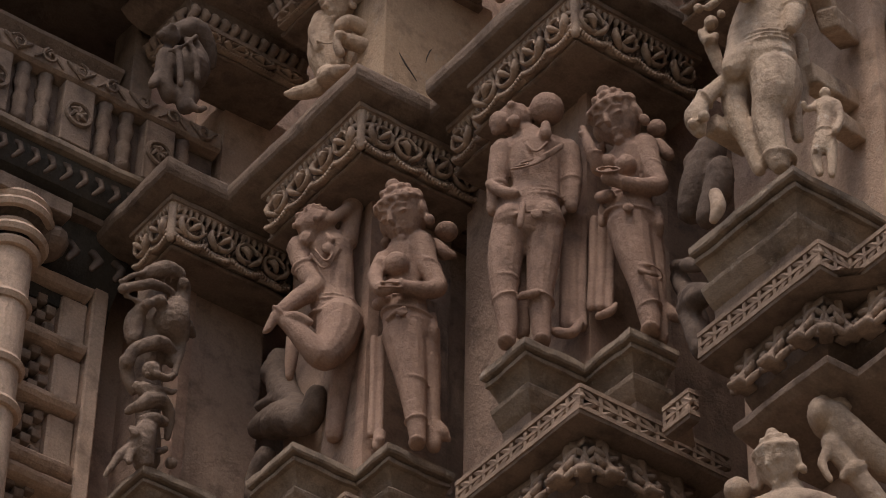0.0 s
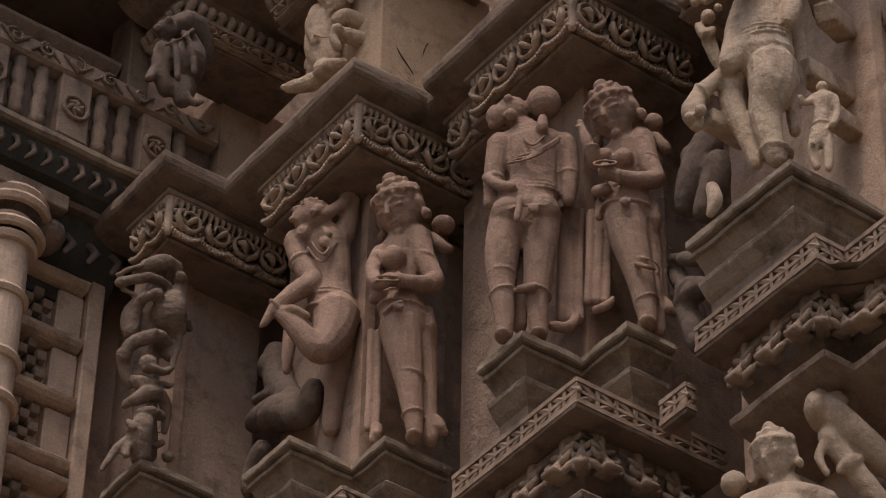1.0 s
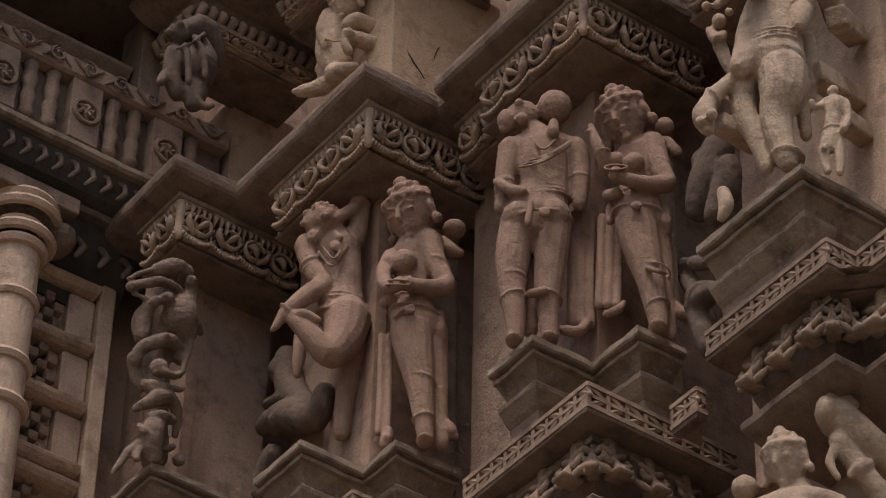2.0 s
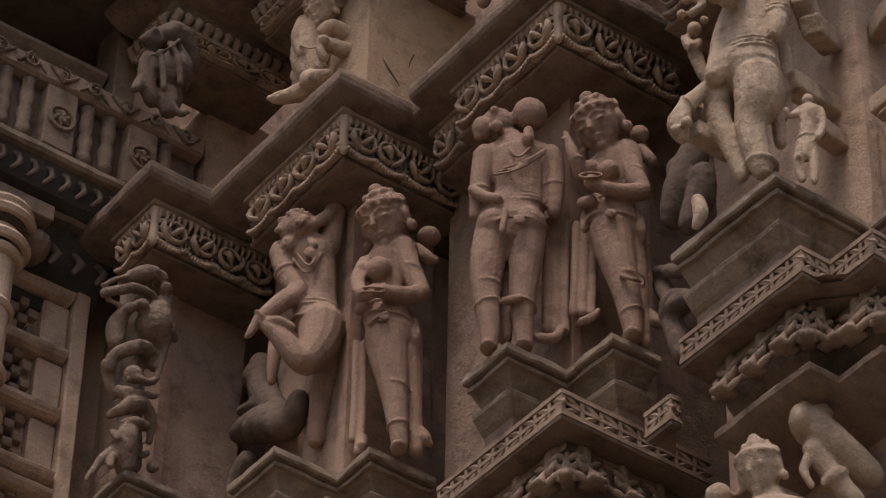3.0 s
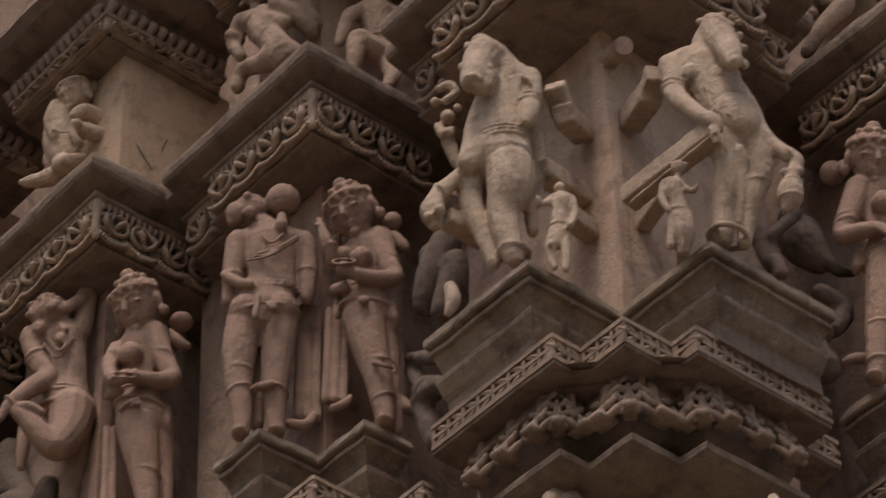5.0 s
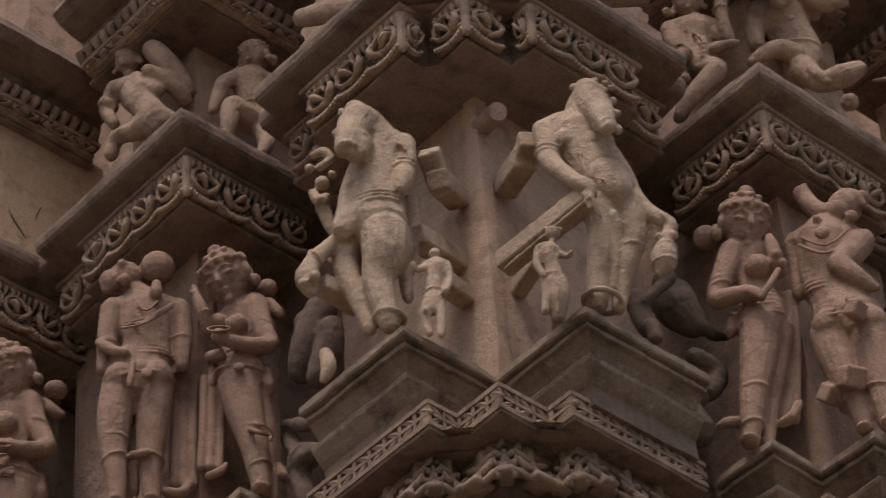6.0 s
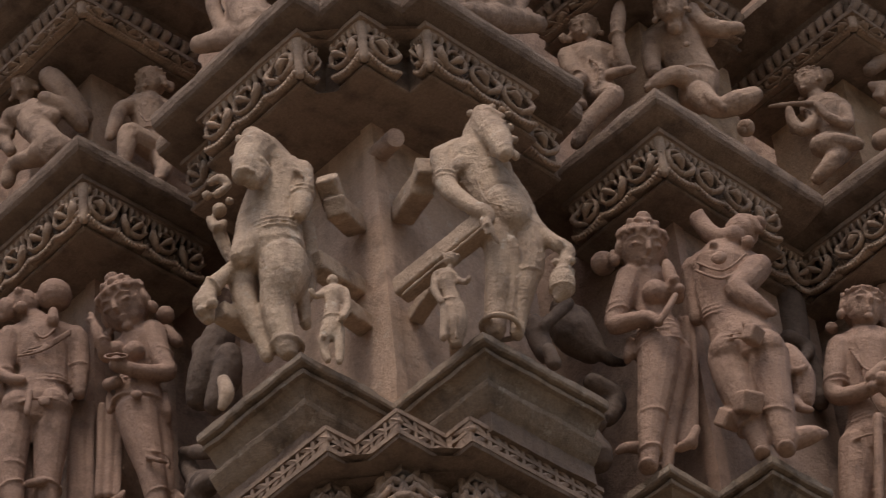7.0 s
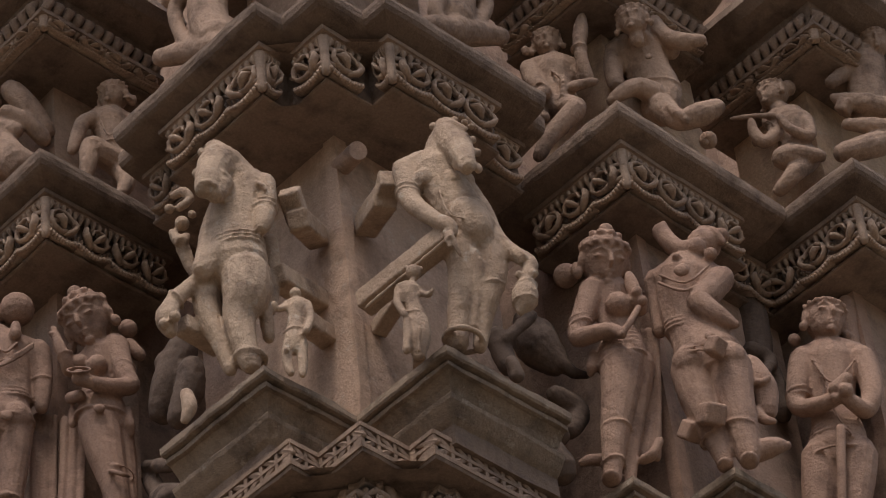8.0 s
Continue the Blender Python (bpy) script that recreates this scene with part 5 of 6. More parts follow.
def woman_with_scarf():
    bm = bmesh.new()
    head(bm, 0.076, -0.02, 0.809, 0.079, 22, 30, 'crown', 3)
    ball(bm, -0.039, 0.03, 0.835, 0.039, 0.039, 0.039)
    ball(bm, -0.006, -0.01, 0.818, 0.016, 0.016, 0.026)
    limb(bm, [(0.074, 0, 0.755, 0.026), (0.08, 0, 0.718, 0.033)])
    limb(bm, [(0.035, 0, 0.728, 0.041), (0.084, 0, 0.717, 0.046), (0.122, 0, 0.691, 0.032)], 0.8)
    limb(bm, [(0.082, 0, 0.709, 0.059), (0.079, 0, 0.636, 0.052), (0.082, 0, 0.558, 0.053), (0.087, 0, 0.496, 0.066), (0.081, 0, 0.445, 0.07)], 0.78)
    ball(bm, 0.095, -0.045, 0.62, 0.04, 0.04, 0.04)
    ball(bm, 0.126, -0.02, 0.627, 0.026, 0.026, 0.026)
    limb(bm, [(0.035, -0.01, 0.719, 0.047), (0.004, -0.02, 0.645, 0.039), (-0.023, -0.03, 0.576, 0.032), (-0.031, -0.04, 0.525, 0.029), (0.017, -0.06, 0.514, 0.027), (0.065, -0.08, 0.498, 0.022), (0.09, -0.09, 0.467, 0.016)])
    ring(bm, -0.018, -0.02, 0.601, 0.037, 0.006, (0, -14, 0), 1)
    ring(bm, -0.021, -0.03, 0.575, 0.035, 0.005, (0, -14, 0), 1)
    ring(bm, 0.051, -0.07, 0.506, 0.024, 0.005, (0, 80, 0), 1)
    limb(bm, [(0.134, 0, 0.657, 0.026), (0.156, -0.02, 0.612, 0.021), (0.152, -0.05, 0.63, 0.019), (0.143, -0.05, 0.687, 0.021), (0.141, -0.05, 0.721, 0.015)])
    ball(bm, 0.155, -0.07, 0.637, 0.016, 0.016, 0.016)
    ball(bm, 0.166, -0.06, 0.608, 0.016, 0.016, 0.016)
    limb(bm, [(0.15, -0.08, 0.567, 0.01), (0.12, -0.1, 0.499, 0.011), (0.09, -0.1, 0.458, 0.01)])
    limb(bm, [(0.08, 0, 0.437, 0.067), (0.059, 0, 0.326, 0.055), (0.033, 0, 0.216, 0.044), (0.013, 0, 0.107, 0.033), (0.001, 0, 0.03, 0.026)])
    limb(bm, [(0.123, 0.03, 0.446, 0.051), (0.095, 0.04, 0.311, 0.038), (0.065, 0.04, 0.15, 0.025), (0.044, 0.04, 0.04, 0.02)])
    ball(bm, -0.003, -0.016, 0.017, 0.028, 0.038, 0.017)
    ring(bm, 0.087, 0, 0.531, 0.058, 0.004, (5, -8, 0), 0.8)
    ring(bm, 0.085, 0, 0.514, 0.063, 0.004, (5, -8, 0), 0.8)
    ring(bm, 0.083, 0, 0.497, 0.066, 0.004, (5, -8, 0), 0.8)
    ring(bm, 0.081, 0, 0.48, 0.067, 0.004, (5, -8, 0), 0.8)
    ring(bm, 0.081, 0, 0.441, 0.073, 0.005, (6, -10, 0), 0.84)
    ring(bm, 0.01, 0, 0.083, 0.034, 0.004, (0, -6, 0), 1)
    ring(bm, 0.033, 0, 0.202, 0.044, 0.003, (0, 4, 0), 1)
    limb(bm, [(0.003, 0, 0.492, 0.014), (-0.006, -0.01, 0.438, 0.018), (-0.012, 0, 0.422, 0.013)])
    limb(bm, [(0.034, 0, 0.46, 0.011), (0.025, -0.01, 0.399, 0.013)])
    limb(bm, [(0.147, 0.07, 0.607, 0.015), (0.123, 0.08, 0.382, 0.014), (0.09, 0.07, 0.149, 0.017)])
    limb(bm, [(0.169, 0.07, 0.602, 0.015), (0.145, 0.08, 0.378, 0.014), (0.112, 0.07, 0.145, 0.017)])
    limb(bm, [(0.188, 0.07, 0.598, 0.013), (0.164, 0.08, 0.374, 0.013), (0.13, 0.07, 0.141, 0.016)])
    limb(bm, [(0.094, 0.03, 0.103, 0.016), (0.121, 0.01, 0.101, 0.016), (0.146, 0.02, 0.153, 0.013)])
    limb(bm, [(-0.013, 0.05, 0.142, 0.019), (-0.053, 0.03, 0.133, 0.017), (-0.076, 0.03, 0.126, 0.013)])
    return carve('statue', bm, M_PINK, pose(5.552, 4.546, 7.5, 0, 0, -50.7), 'rose sandstone standing female figure holding a scarf', 'statue', 'statues', 0.004)


woman_with_scarf()


def embracing_figure():
    bm = bmesh.new()
    ball(bm, 0.023, 0, 0.857, 0.053, 0.053, 0.053)
    ball(bm, -0, -0.03, 0.82, 0.033, 0.033, 0.033)
    ball(bm, 0.073, 0.02, 0.897, 0.03, 0.03, 0.024)
    limb(bm, [(0.022, -0.02, 0.901, 0.013), (0.057, -0.03, 0.873, 0.015), (0.076, -0.02, 0.836, 0.013)])
    ball(bm, 0.037, -0.04, 0.778, 0.021, 0.021, 0.021)
    limb(bm, [(-0.092, -0.01, 0.932, 0.028), (-0.075, -0.02, 0.877, 0.028), (-0.047, -0.02, 0.837, 0.03), (-0.007, -0.03, 0.83, 0.025)])
    limb(bm, [(-0.105, -0.02, 0.931, 0.013), (-0.082, -0.02, 0.948, 0.013)])
    limb(bm, [(-0.013, 0, 0.815, 0.039), (-0.035, 0, 0.779, 0.049)])
    limb(bm, [(-0.107, 0, 0.762, 0.043), (-0.037, 0, 0.766, 0.056), (0.039, 0, 0.715, 0.042)], 0.82)
    limb(bm, [(-0.049, 0, 0.747, 0.085), (-0.067, 0, 0.667, 0.073), (-0.067, 0, 0.578, 0.069), (-0.039, 0, 0.494, 0.087), (-0.026, 0, 0.432, 0.099)], 0.75)
    ball(bm, -0.076, -0.02, 0.397, 0.057, 0.057, 0.057)
    ball(bm, 0.028, -0.02, 0.383, 0.057, 0.057, 0.057)
    limb(bm, [(0.051, -0.01, 0.702, 0.042), (0.009, -0.04, 0.632, 0.042), (-0.021, -0.06, 0.587, 0.037), (0.013, -0.06, 0.534, 0.032), (0.046, -0.05, 0.503, 0.024), (0.066, -0.05, 0.485, 0.014)])
    limb(bm, [(-0.132, 0.02, 0.769, 0.039), (-0.14, 0.03, 0.668, 0.029), (-0.148, 0.03, 0.586, 0.023)])
    limb(bm, [(-0.08, 0, 0.394, 0.062), (-0.074, 0, 0.278, 0.054), (-0.055, 0, 0.164, 0.041), (-0.04, 0, 0.074, 0.03), (-0.035, 0, 0.027, 0.023)])
    limb(bm, [(0.028, 0, 0.379, 0.064), (0.023, 0, 0.264, 0.058), (0.028, 0, 0.148, 0.047), (0.031, 0, 0.044, 0.034), (0.034, 0, 0.03, 0.026)])
    ball(bm, -0.038, -0.016, 0.017, 0.024, 0.033, 0.015)
    ball(bm, 0.030, -0.016, 0.017, 0.028, 0.038, 0.017)
    ring(bm, -0.066, 0, 0.56, 0.069, 0.004, (6, 10, 0), 0.76)
    ring(bm, -0.065, 0, 0.544, 0.072, 0.004, (6, 10, 0), 0.76)
    ring(bm, -0.062, 0, 0.528, 0.074, 0.004, (6, 10, 0), 0.76)
    ring(bm, -0.028, 0, 0.394, 0.105, 0.005, (6, 12, 0), 0.8)
    ring(bm, -0.027, 0, 0.411, 0.104, 0.004, (6, 12, 0), 0.8)
    ball(bm, -0.053, -0.085, 0.697, 0.024, 0.015, 0.024)
    limb(bm, [(-0.125, -0.05, 0.699, 0.006), (-0.053, -0.09, 0.612, 0.006), (0.031, -0.06, 0.679, 0.006)])
    limb(bm, [(-0.118, -0.05, 0.728, 0.005), (-0.048, -0.09, 0.642, 0.005), (0.024, -0.06, 0.717, 0.005)])
    ball(bm, -0.062, -0.06, 0.776, 0.013, 0.013, 0.013)
    ball(bm, -0.01, -0.1, 0.417, 0.017, 0.01, 0.017)
    bar(bm, (-0.017, -0.09, 0.385, 0.027), (0.016, -0.11, 0.359, 0.027))
    bar(bm, (-0.063, -0.03, 0.191, 0.033), (-0.031, -0.08, 0.149, 0.031))
    bar(bm, (-0.126, 0.03, 0.207, 0.028), (-0.097, 0, 0.158, 0.028))
    ring(bm, -0.057, 0, 0.128, 0.039, 0.004, (0, -20, 0), 1)
    ring(bm, 0.024, 0, 0.145, 0.049, 0.004, (0, 14, 0), 1)
    limb(bm, [(0.084, 0.06, 0.417, 0.035), (0.109, 0.06, 0.325, 0.041), (0.105, 0.06, 0.242, 0.032)])
    limb(bm, [(0.079, 0.02, 0.332, 0.011), (0.103, 0.01, 0.309, 0.011), (0.13, 0.02, 0.328, 0.008)])
    limb(bm, [(0.071, 0.04, 0.233, 0.019), (0.094, 0.03, 0.188, 0.016), (0.117, 0.03, 0.176, 0.011)])
    limb(bm, [(0.058, 0.02, 0.074, 0.034), (0.108, 0.02, 0.079, 0.028), (0.139, 0.03, 0.083, 0.014)])
    return carve('statue', bm, M_PINK, pose(5.786, 4.288, 7.5, 0, 0, -53.5), 'rose sandstone standing figure with a garland and broken arms', 'statue', 'statues', 0.004)


embracing_figure()


def praying_figure():
    bm = bmesh.new()
    head(bm, 0.038, -0.02, 0.903, 0.072, 30, 8, 'hair', 6)
    ball(bm, -0.063, 0.01, 0.885, 0.022, 0.022, 0.022)
    limb(bm, [(0.038, 0, 0.842, 0.032), (0.034, 0, 0.797, 0.041)])
    limb(bm, [(-0.043, 0, 0.792, 0.043), (0.034, 0, 0.797, 0.054), (0.118, 0, 0.754, 0.042)], 0.85)
    limb(bm, [(0.031, 0, 0.761, 0.085), (0.014, 0, 0.658, 0.074), (0.004, 0, 0.56, 0.07), (0.002, 0, 0.472, 0.083), (-0.004, 0, 0.419, 0.09)], 0.78)
    limb(bm, [(-0.049, -0.01, 0.785, 0.043), (-0.082, -0.03, 0.671, 0.035), (-0.092, -0.04, 0.582, 0.03), (-0.027, -0.08, 0.539, 0.027), (0.038, -0.11, 0.531, 0.022)])
    limb(bm, [(0.121, -0.01, 0.74, 0.042), (0.13, -0.03, 0.599, 0.035), (0.1, -0.05, 0.511, 0.03), (0.068, -0.09, 0.508, 0.025), (0.042, -0.11, 0.534, 0.022)])
    limb(bm, [(0.023, -0.12, 0.553, 0.022), (0.062, -0.12, 0.582, 0.02)])
    ball(bm, 0.054, -0.13, 0.531, 0.023, 0.023, 0.023)
    ball(bm, 0.017, -0.12, 0.519, 0.015, 0.015, 0.015)
    ring(bm, -0.084, -0.03, 0.638, 0.037, 0.007, (0, -4, 0), 1)
    ring(bm, -0.087, -0.03, 0.621, 0.035, 0.005, (0, -4, 0), 1)
    limb(bm, [(-0.055, 0, 0.412, 0.063), (-0.083, 0, 0.29, 0.056), (-0.109, 0, 0.171, 0.043), (-0.137, 0, 0.043, 0.029)])
    limb(bm, [(0.044, 0, 0.384, 0.063), (0.016, 0, 0.263, 0.056), (-0.012, 0, 0.144, 0.042), (-0.041, 0, 0.033, 0.029)])
    ring(bm, 0.002, 0, 0.492, 0.078, 0.004, (5, 4, 0), 0.8)
    ring(bm, -0, 0, 0.477, 0.082, 0.004, (5, 4, 0), 0.8)
    ring(bm, -0.003, 0, 0.463, 0.083, 0.004, (5, 4, 0), 0.8)
    ring(bm, -0.01, 0, 0.386, 0.093, 0.006, (5, 4, 0), 0.84)
    limb(bm, [(0.014, -0.09, 0.427, 0.015), (-0.008, -0.08, 0.291, 0.015), (-0.033, -0.06, 0.145, 0.013)])
    limb(bm, [(0.114, 0.05, 1.018, 0.029), (0.105, 0.05, 0.927, 0.031), (0.095, 0.04, 0.805, 0.031)])
    beads(bm, [(-0.023, -0.06, 0.73, 0.006), (0.021, -0.1, 0.597, 0.006), (0.098, -0.06, 0.694, 0.006)])
    limb(bm, [(-0.003, -0.07, 0.693, 0.005), (0.009, -0.09, 0.494, 0.005), (0.042, -0.07, 0.414, 0.005)])
    return carve('statue', bm, M_PINK, pose(6.37, 4.35, 7.5, 0, 0, -55.7), 'rose sandstone standing figure with joined palms', 'statue', 'statues', 0.004)


praying_figure()


def lower_crowned_figure():
    bm = bmesh.new()
    head(bm, -0.057, -0.020, 0.809, 0.065, -30, 22, 'crown')
    ball(bm, -0.163, 0.020, 0.772, 0.037, 0.033, 0.037)
    limb(bm, [(-0.037, 0, 0.753, 0.039), (-0.026, 0, 0.692, 0.048)])
    limb(bm, [(-0.131, 0, 0.664, 0.05), (-0.034, 0, 0.683, 0.062), (0.049, 0, 0.678, 0.048)])
    limb(bm, [(-0.036, 0, 0.641, 0.078), (-0.042, 0, 0.522, 0.069), (-0.048, 0, 0.39, 0.077), (-0.056, 0, 0.228, 0.068), (-0.068, 0, -0.007, 0.048)])
    limb(bm, [(0.211, 0.06, 0.842, 0.043), (0.145, 0.02, 0.896, 0.048), (0.072, 0, 0.963, 0.054)])
    ball(bm, 0.052, -0.020, 0.961, 0.034, 0.051, 0.047)
    limb(bm, [(0.062, -0.02, 1.015, 0.014), (0.09, -0.01, 1.029, 0.017), (0.124, 0, 0.998, 0.014)])
    limb(bm, [(0.188, 0.04, 0.706, 0.034), (0.126, 0.01, 0.801, 0.031), (0.075, -0.01, 0.878, 0.028)])
    bangle(bm, (0.126, 0.01, 0.801, 0.031), (-0.531, -0.254, 0.808))
    limb(bm, [(0.074, -0.01, 0.869, 0.017), (0.05, -0.02, 0.81, 0.014), (0.068, -0.02, 0.757, 0.011)])
    return carve('statue', bm, M_BUFF, pose(4.62, 4.95, 5.9, 0, 0, -43.0), 'pale buff crowned figure of the row below beside a carved trunk', 'statue', 'lower row statues')


lower_crowned_figure()


def lower_right_figure():
    bm = bmesh.new()
    head(bm, 0.087, 0.000, 0.856, 0.057, 15, 20, 'crown')
    limb(bm, [(-0.006, 0, 0.753, 0.042), (0.078, 0, 0.761, 0.056), (0.159, 0, 0.733, 0.042)])
    limb(bm, [(0.076, 0, 0.735, 0.07), (0.061, 0, 0.565, 0.064), (0.046, 0, 0.4, 0.069), (0.02, 0, 0.114, 0.048)])
    limb(bm, [(0.029, 0.02, 0.932, 0.014), (0.047, 0.02, 0.894, 0.017)])
    return carve('statue', bm, M_BUFF, pose(4.98, 4.58, 5.9, 0, 0, -47.4), 'pale buff crowned figure of the row below', 'statue', 'lower row statues')


lower_right_figure()


def seated_with_raised_arm():
    bm = bmesh.new()
    head(bm, -0.033, 0.106, 0.494, 0.050, -30, 0, 'hair')
    limb(bm, [(-0.006, 0.048, 0.355, 0.028), (0.011, 0.032, 0.288, 0.035)])
    limb(bm, [(-0.077, 0.144, 0.404, 0.032), (-0.006, 0.063, 0.333, 0.043), (0.055, 0, 0.255, 0.028)])
    limb(bm, [(-0.006, 0.078, 0.31, 0.057), (0.029, 0.024, 0.192, 0.049), (0.063, 0, 0.106, 0.056)])
    limb(bm, [(0.046, 0.02, 0.455, 0.039), (0.099, 0.02, 0.379, 0.039), (0.151, 0.04, 0.299, 0.032)])
    limb(bm, [(0.142, 0.03, 0.25, 0.028), (0.081, 0, 0.306, 0.028), (0.028, -0.004, 0.339, 0.023)])
    limb(bm, [(-0.077, 0.144, 0.391, 0.032), (-0.099, 0.168, 0.338, 0.027), (-0.075, 0.131, 0.237, 0.021)])
    limb(bm, [(0.081, 0, 0.106, 0.052), (0.029, 0.02, 0.126, 0.045), (0.003, 0.046, 0.127, 0.038)])
    limb(bm, [(0.003, 0.042, 0.123, 0.035), (-0.066, 0.126, 0.17, 0.028), (-0.083, 0.144, 0.114, 0.025)])
    bangle(bm, (-0.094, 0.162, 0.352, 0.028), (-0.363, 0.384, -0.849))
    return carve('seated_statue', bm, M_BROWN, pose(4.405, 5.8, 8.95, 0, 0, -37.2), 'brown sandstone seated figure with a raised bent arm on the eave', 'statue', 'seated statues')


seated_with_raised_arm()


def seated_with_knee_raised():
    bm = bmesh.new()
    head(bm, 0.034, 0.07, 0.432, 0.055, -25, -2, 'hair', 0)
    limb(bm, [(0.022, 0.07, 0.371, 0.03), (0.021, 0.07, 0.335, 0.039)])
    limb(bm, [(-0.024, 0.06, 0.331, 0.034), (0.025, 0.07, 0.345, 0.044), (0.074, 0.08, 0.338, 0.032)], 0.85)
    limb(bm, [(0.023, 0.07, 0.319, 0.064), (0.03, 0.07, 0.243, 0.054), (0.042, 0.07, 0.163, 0.059)], 0.85)
    limb(bm, [(-0.031, 0.05, 0.316, 0.03), (-0.063, 0.03, 0.276, 0.026), (-0.081, 0.02, 0.205, 0.024), (-0.095, 0.02, 0.151, 0.019)])
    limb(bm, [(0.077, 0.07, 0.323, 0.028), (0.089, 0.05, 0.22, 0.023), (0.069, 0.02, 0.115, 0.019)])
    limb(bm, [(0.038, 0.05, 0.122, 0.045), (-0.01, 0.01, 0.128, 0.04), (-0.037, -0.01, 0.133, 0.035), (-0.048, -0.01, 0.052, 0.029), (-0.067, 0, -0.018, 0.022)])
    limb(bm, [(0.055, 0.06, 0.119, 0.042), (0.066, 0.02, -0.003, 0.029), (0.048, 0.01, -0.054, 0.021)])
    ball(bm, 0.093, 0.07, 0.419, 0.018, 0.018, 0.023)
    limb(bm, [(-0.007, 0, 0.257, 0.005), (0.019, -0.02, 0.17, 0.005), (0.059, 0, 0.25, 0.005)])
    ring(bm, 0.037, 0.07, 0.198, 0.06, 0.004, (6, 0, 0), 0.9)
    return carve('seated_statue', bm, M_BROWN, pose(4.635, 5.57, 8.95, 0, 0, -39.8), 'brown sandstone seated figure with one knee raised', 'statue', 'seated statues', 0.004)


seated_with_knee_raised()


def seated_on_worn_eave():
    bm = bmesh.new()
    head(bm, 0.043, 0.03, 0.441, 0.063, -50, 22, 'hair', 0)
    ball(bm, 0.104, 0.05, 0.572, 0.026, 0.026, 0.023)
    ball(bm, 0.103, 0.02, 0.479, 0.018, 0.018, 0.026)
    limb(bm, [(0.028, 0.06, 0.392, 0.048), (0.006, 0.07, 0.338, 0.055), (0.006, 0.07, 0.254, 0.057), (0.032, 0.07, 0.181, 0.054)])
    limb(bm, [(-0.009, 0.07, 0.423, 0.033), (-0.024, 0.05, 0.341, 0.031), (-0.013, 0.03, 0.251, 0.025)])
    limb(bm, [(0.05, -0.02, 0.305, 0.024), (0.075, -0.02, 0.328, 0.025), (0.123, 0, 0.322, 0.029), (0.173, 0.03, 0.311, 0.027)])
    limb(bm, [(0.06, -0.03, 0.24, 0.024), (0.089, -0.02, 0.238, 0.027), (0.145, 0, 0.233, 0.031), (0.187, 0.03, 0.231, 0.025)])
    limb(bm, [(0.044, -0.04, 0.252, 0.014), (0.043, -0.04, 0.201, 0.016), (0.056, -0.04, 0.165, 0.018)])
    ball(bm, 0.052, -0.05, 0.235, 0.02, 0.02, 0.02)
    limb(bm, [(0.018, 0.04, 0.138, 0.04), (0.045, -0.02, 0.103, 0.025), (0.077, -0.03, 0.112, 0.016)])
    limb(bm, [(0.002, 0.08, 0.135, 0.033), (-0.043, 0.1, 0.124, 0.029), (-0.086, 0.12, 0.129, 0.022), (-0.108, 0.13, 0.136, 0.013)])
    limb(bm, [(-0.022, 0, 0.256, 0.005), (0.011, -0.01, 0.235, 0.005), (0.046, -0.03, 0.229, 0.005)])
    return carve('seated_statue', bm, M_BUFF, pose(4.18, 6.58, 8.95, 0, 0, -32.4), 'pale ochre seated figure with folded hands beside a plain slab', 'statue', 'seated statues', 0.004)


seated_on_worn_eave()


def cross_legged():
    bm = bmesh.new()
    head(bm, -0.129, 0.085, 0.444, 0.052, -20, 0, 'crown')
    limb(bm, [(-0.114, 0.056, 0.332, 0.038), (-0.1, 0.066, 0.265, 0.061), (-0.096, 0.064, 0.162, 0.064), (-0.074, 0.045, 0.051, 0.067)])
    limb(bm, [(-0.149, 0.087, 0.345, 0.031), (-0.197, 0.134, 0.3, 0.027), (-0.175, 0.107, 0.142, 0.024), (-0.133, 0.06, 0.061, 0.02)])
    limb(bm, [(-0.075, 0.032, 0.013, 0.053), (-0.16, 0.109, 0.088, 0.04), (-0.248, 0.191, 0.158, 0.031)])
    limb(bm, [(-0.212, 0.154, 0.375, 0.031), (-0.193, 0.133, 0.414, 0.031)])
    ball(bm, -0.119, 0.048, 0.196, 0.024, 0.024, 0.024)
    return carve('seated_statue', bm, M_BROWN, pose(4.6, 4.88, 8.95, 0, 0, -43.3), 'brown sandstone seated figure with a wide bent knee', 'statue', 'seated statues')


cross_legged()


def cross_legged_drummer():
    bm = bmesh.new()
    head(bm, 0.186, 0.180, 0.439, 0.052, 10, 0, 'crown')
    limb(bm, [(0.173, 0.152, 0.332, 0.038), (0.159, 0.162, 0.268, 0.062), (0.136, 0.143, 0.15, 0.068)])
    limb(bm, [(0.132, 0.101, 0.256, 0.031), (0.089, 0.049, 0.105, 0.025), (0.117, 0.074, 0.065, 0.02)])
    limb(bm, [(0.219, 0.196, 0.347, 0.031), (0.247, 0.222, 0.294, 0.028), (0.221, 0.188, 0.183, 0.02)])
    limb(bm, [(0.133, 0.126, 0.093, 0.054), (0.217, 0.204, 0.151, 0.041), (0.277, 0.258, 0.187, 0.031)])
    limb(bm, [(0.124, 0.109, 0.077, 0.047), (0.067, 0.034, 0.03, 0.033)])
    return carve('seated_statue', bm, M_BROWN, pose(4.94, 4.54, 8.95, 0, 0, -47.4), 'brown sandstone seated figure with crossed legs above the frieze', 'statue', 'seated statues')


cross_legged_drummer()


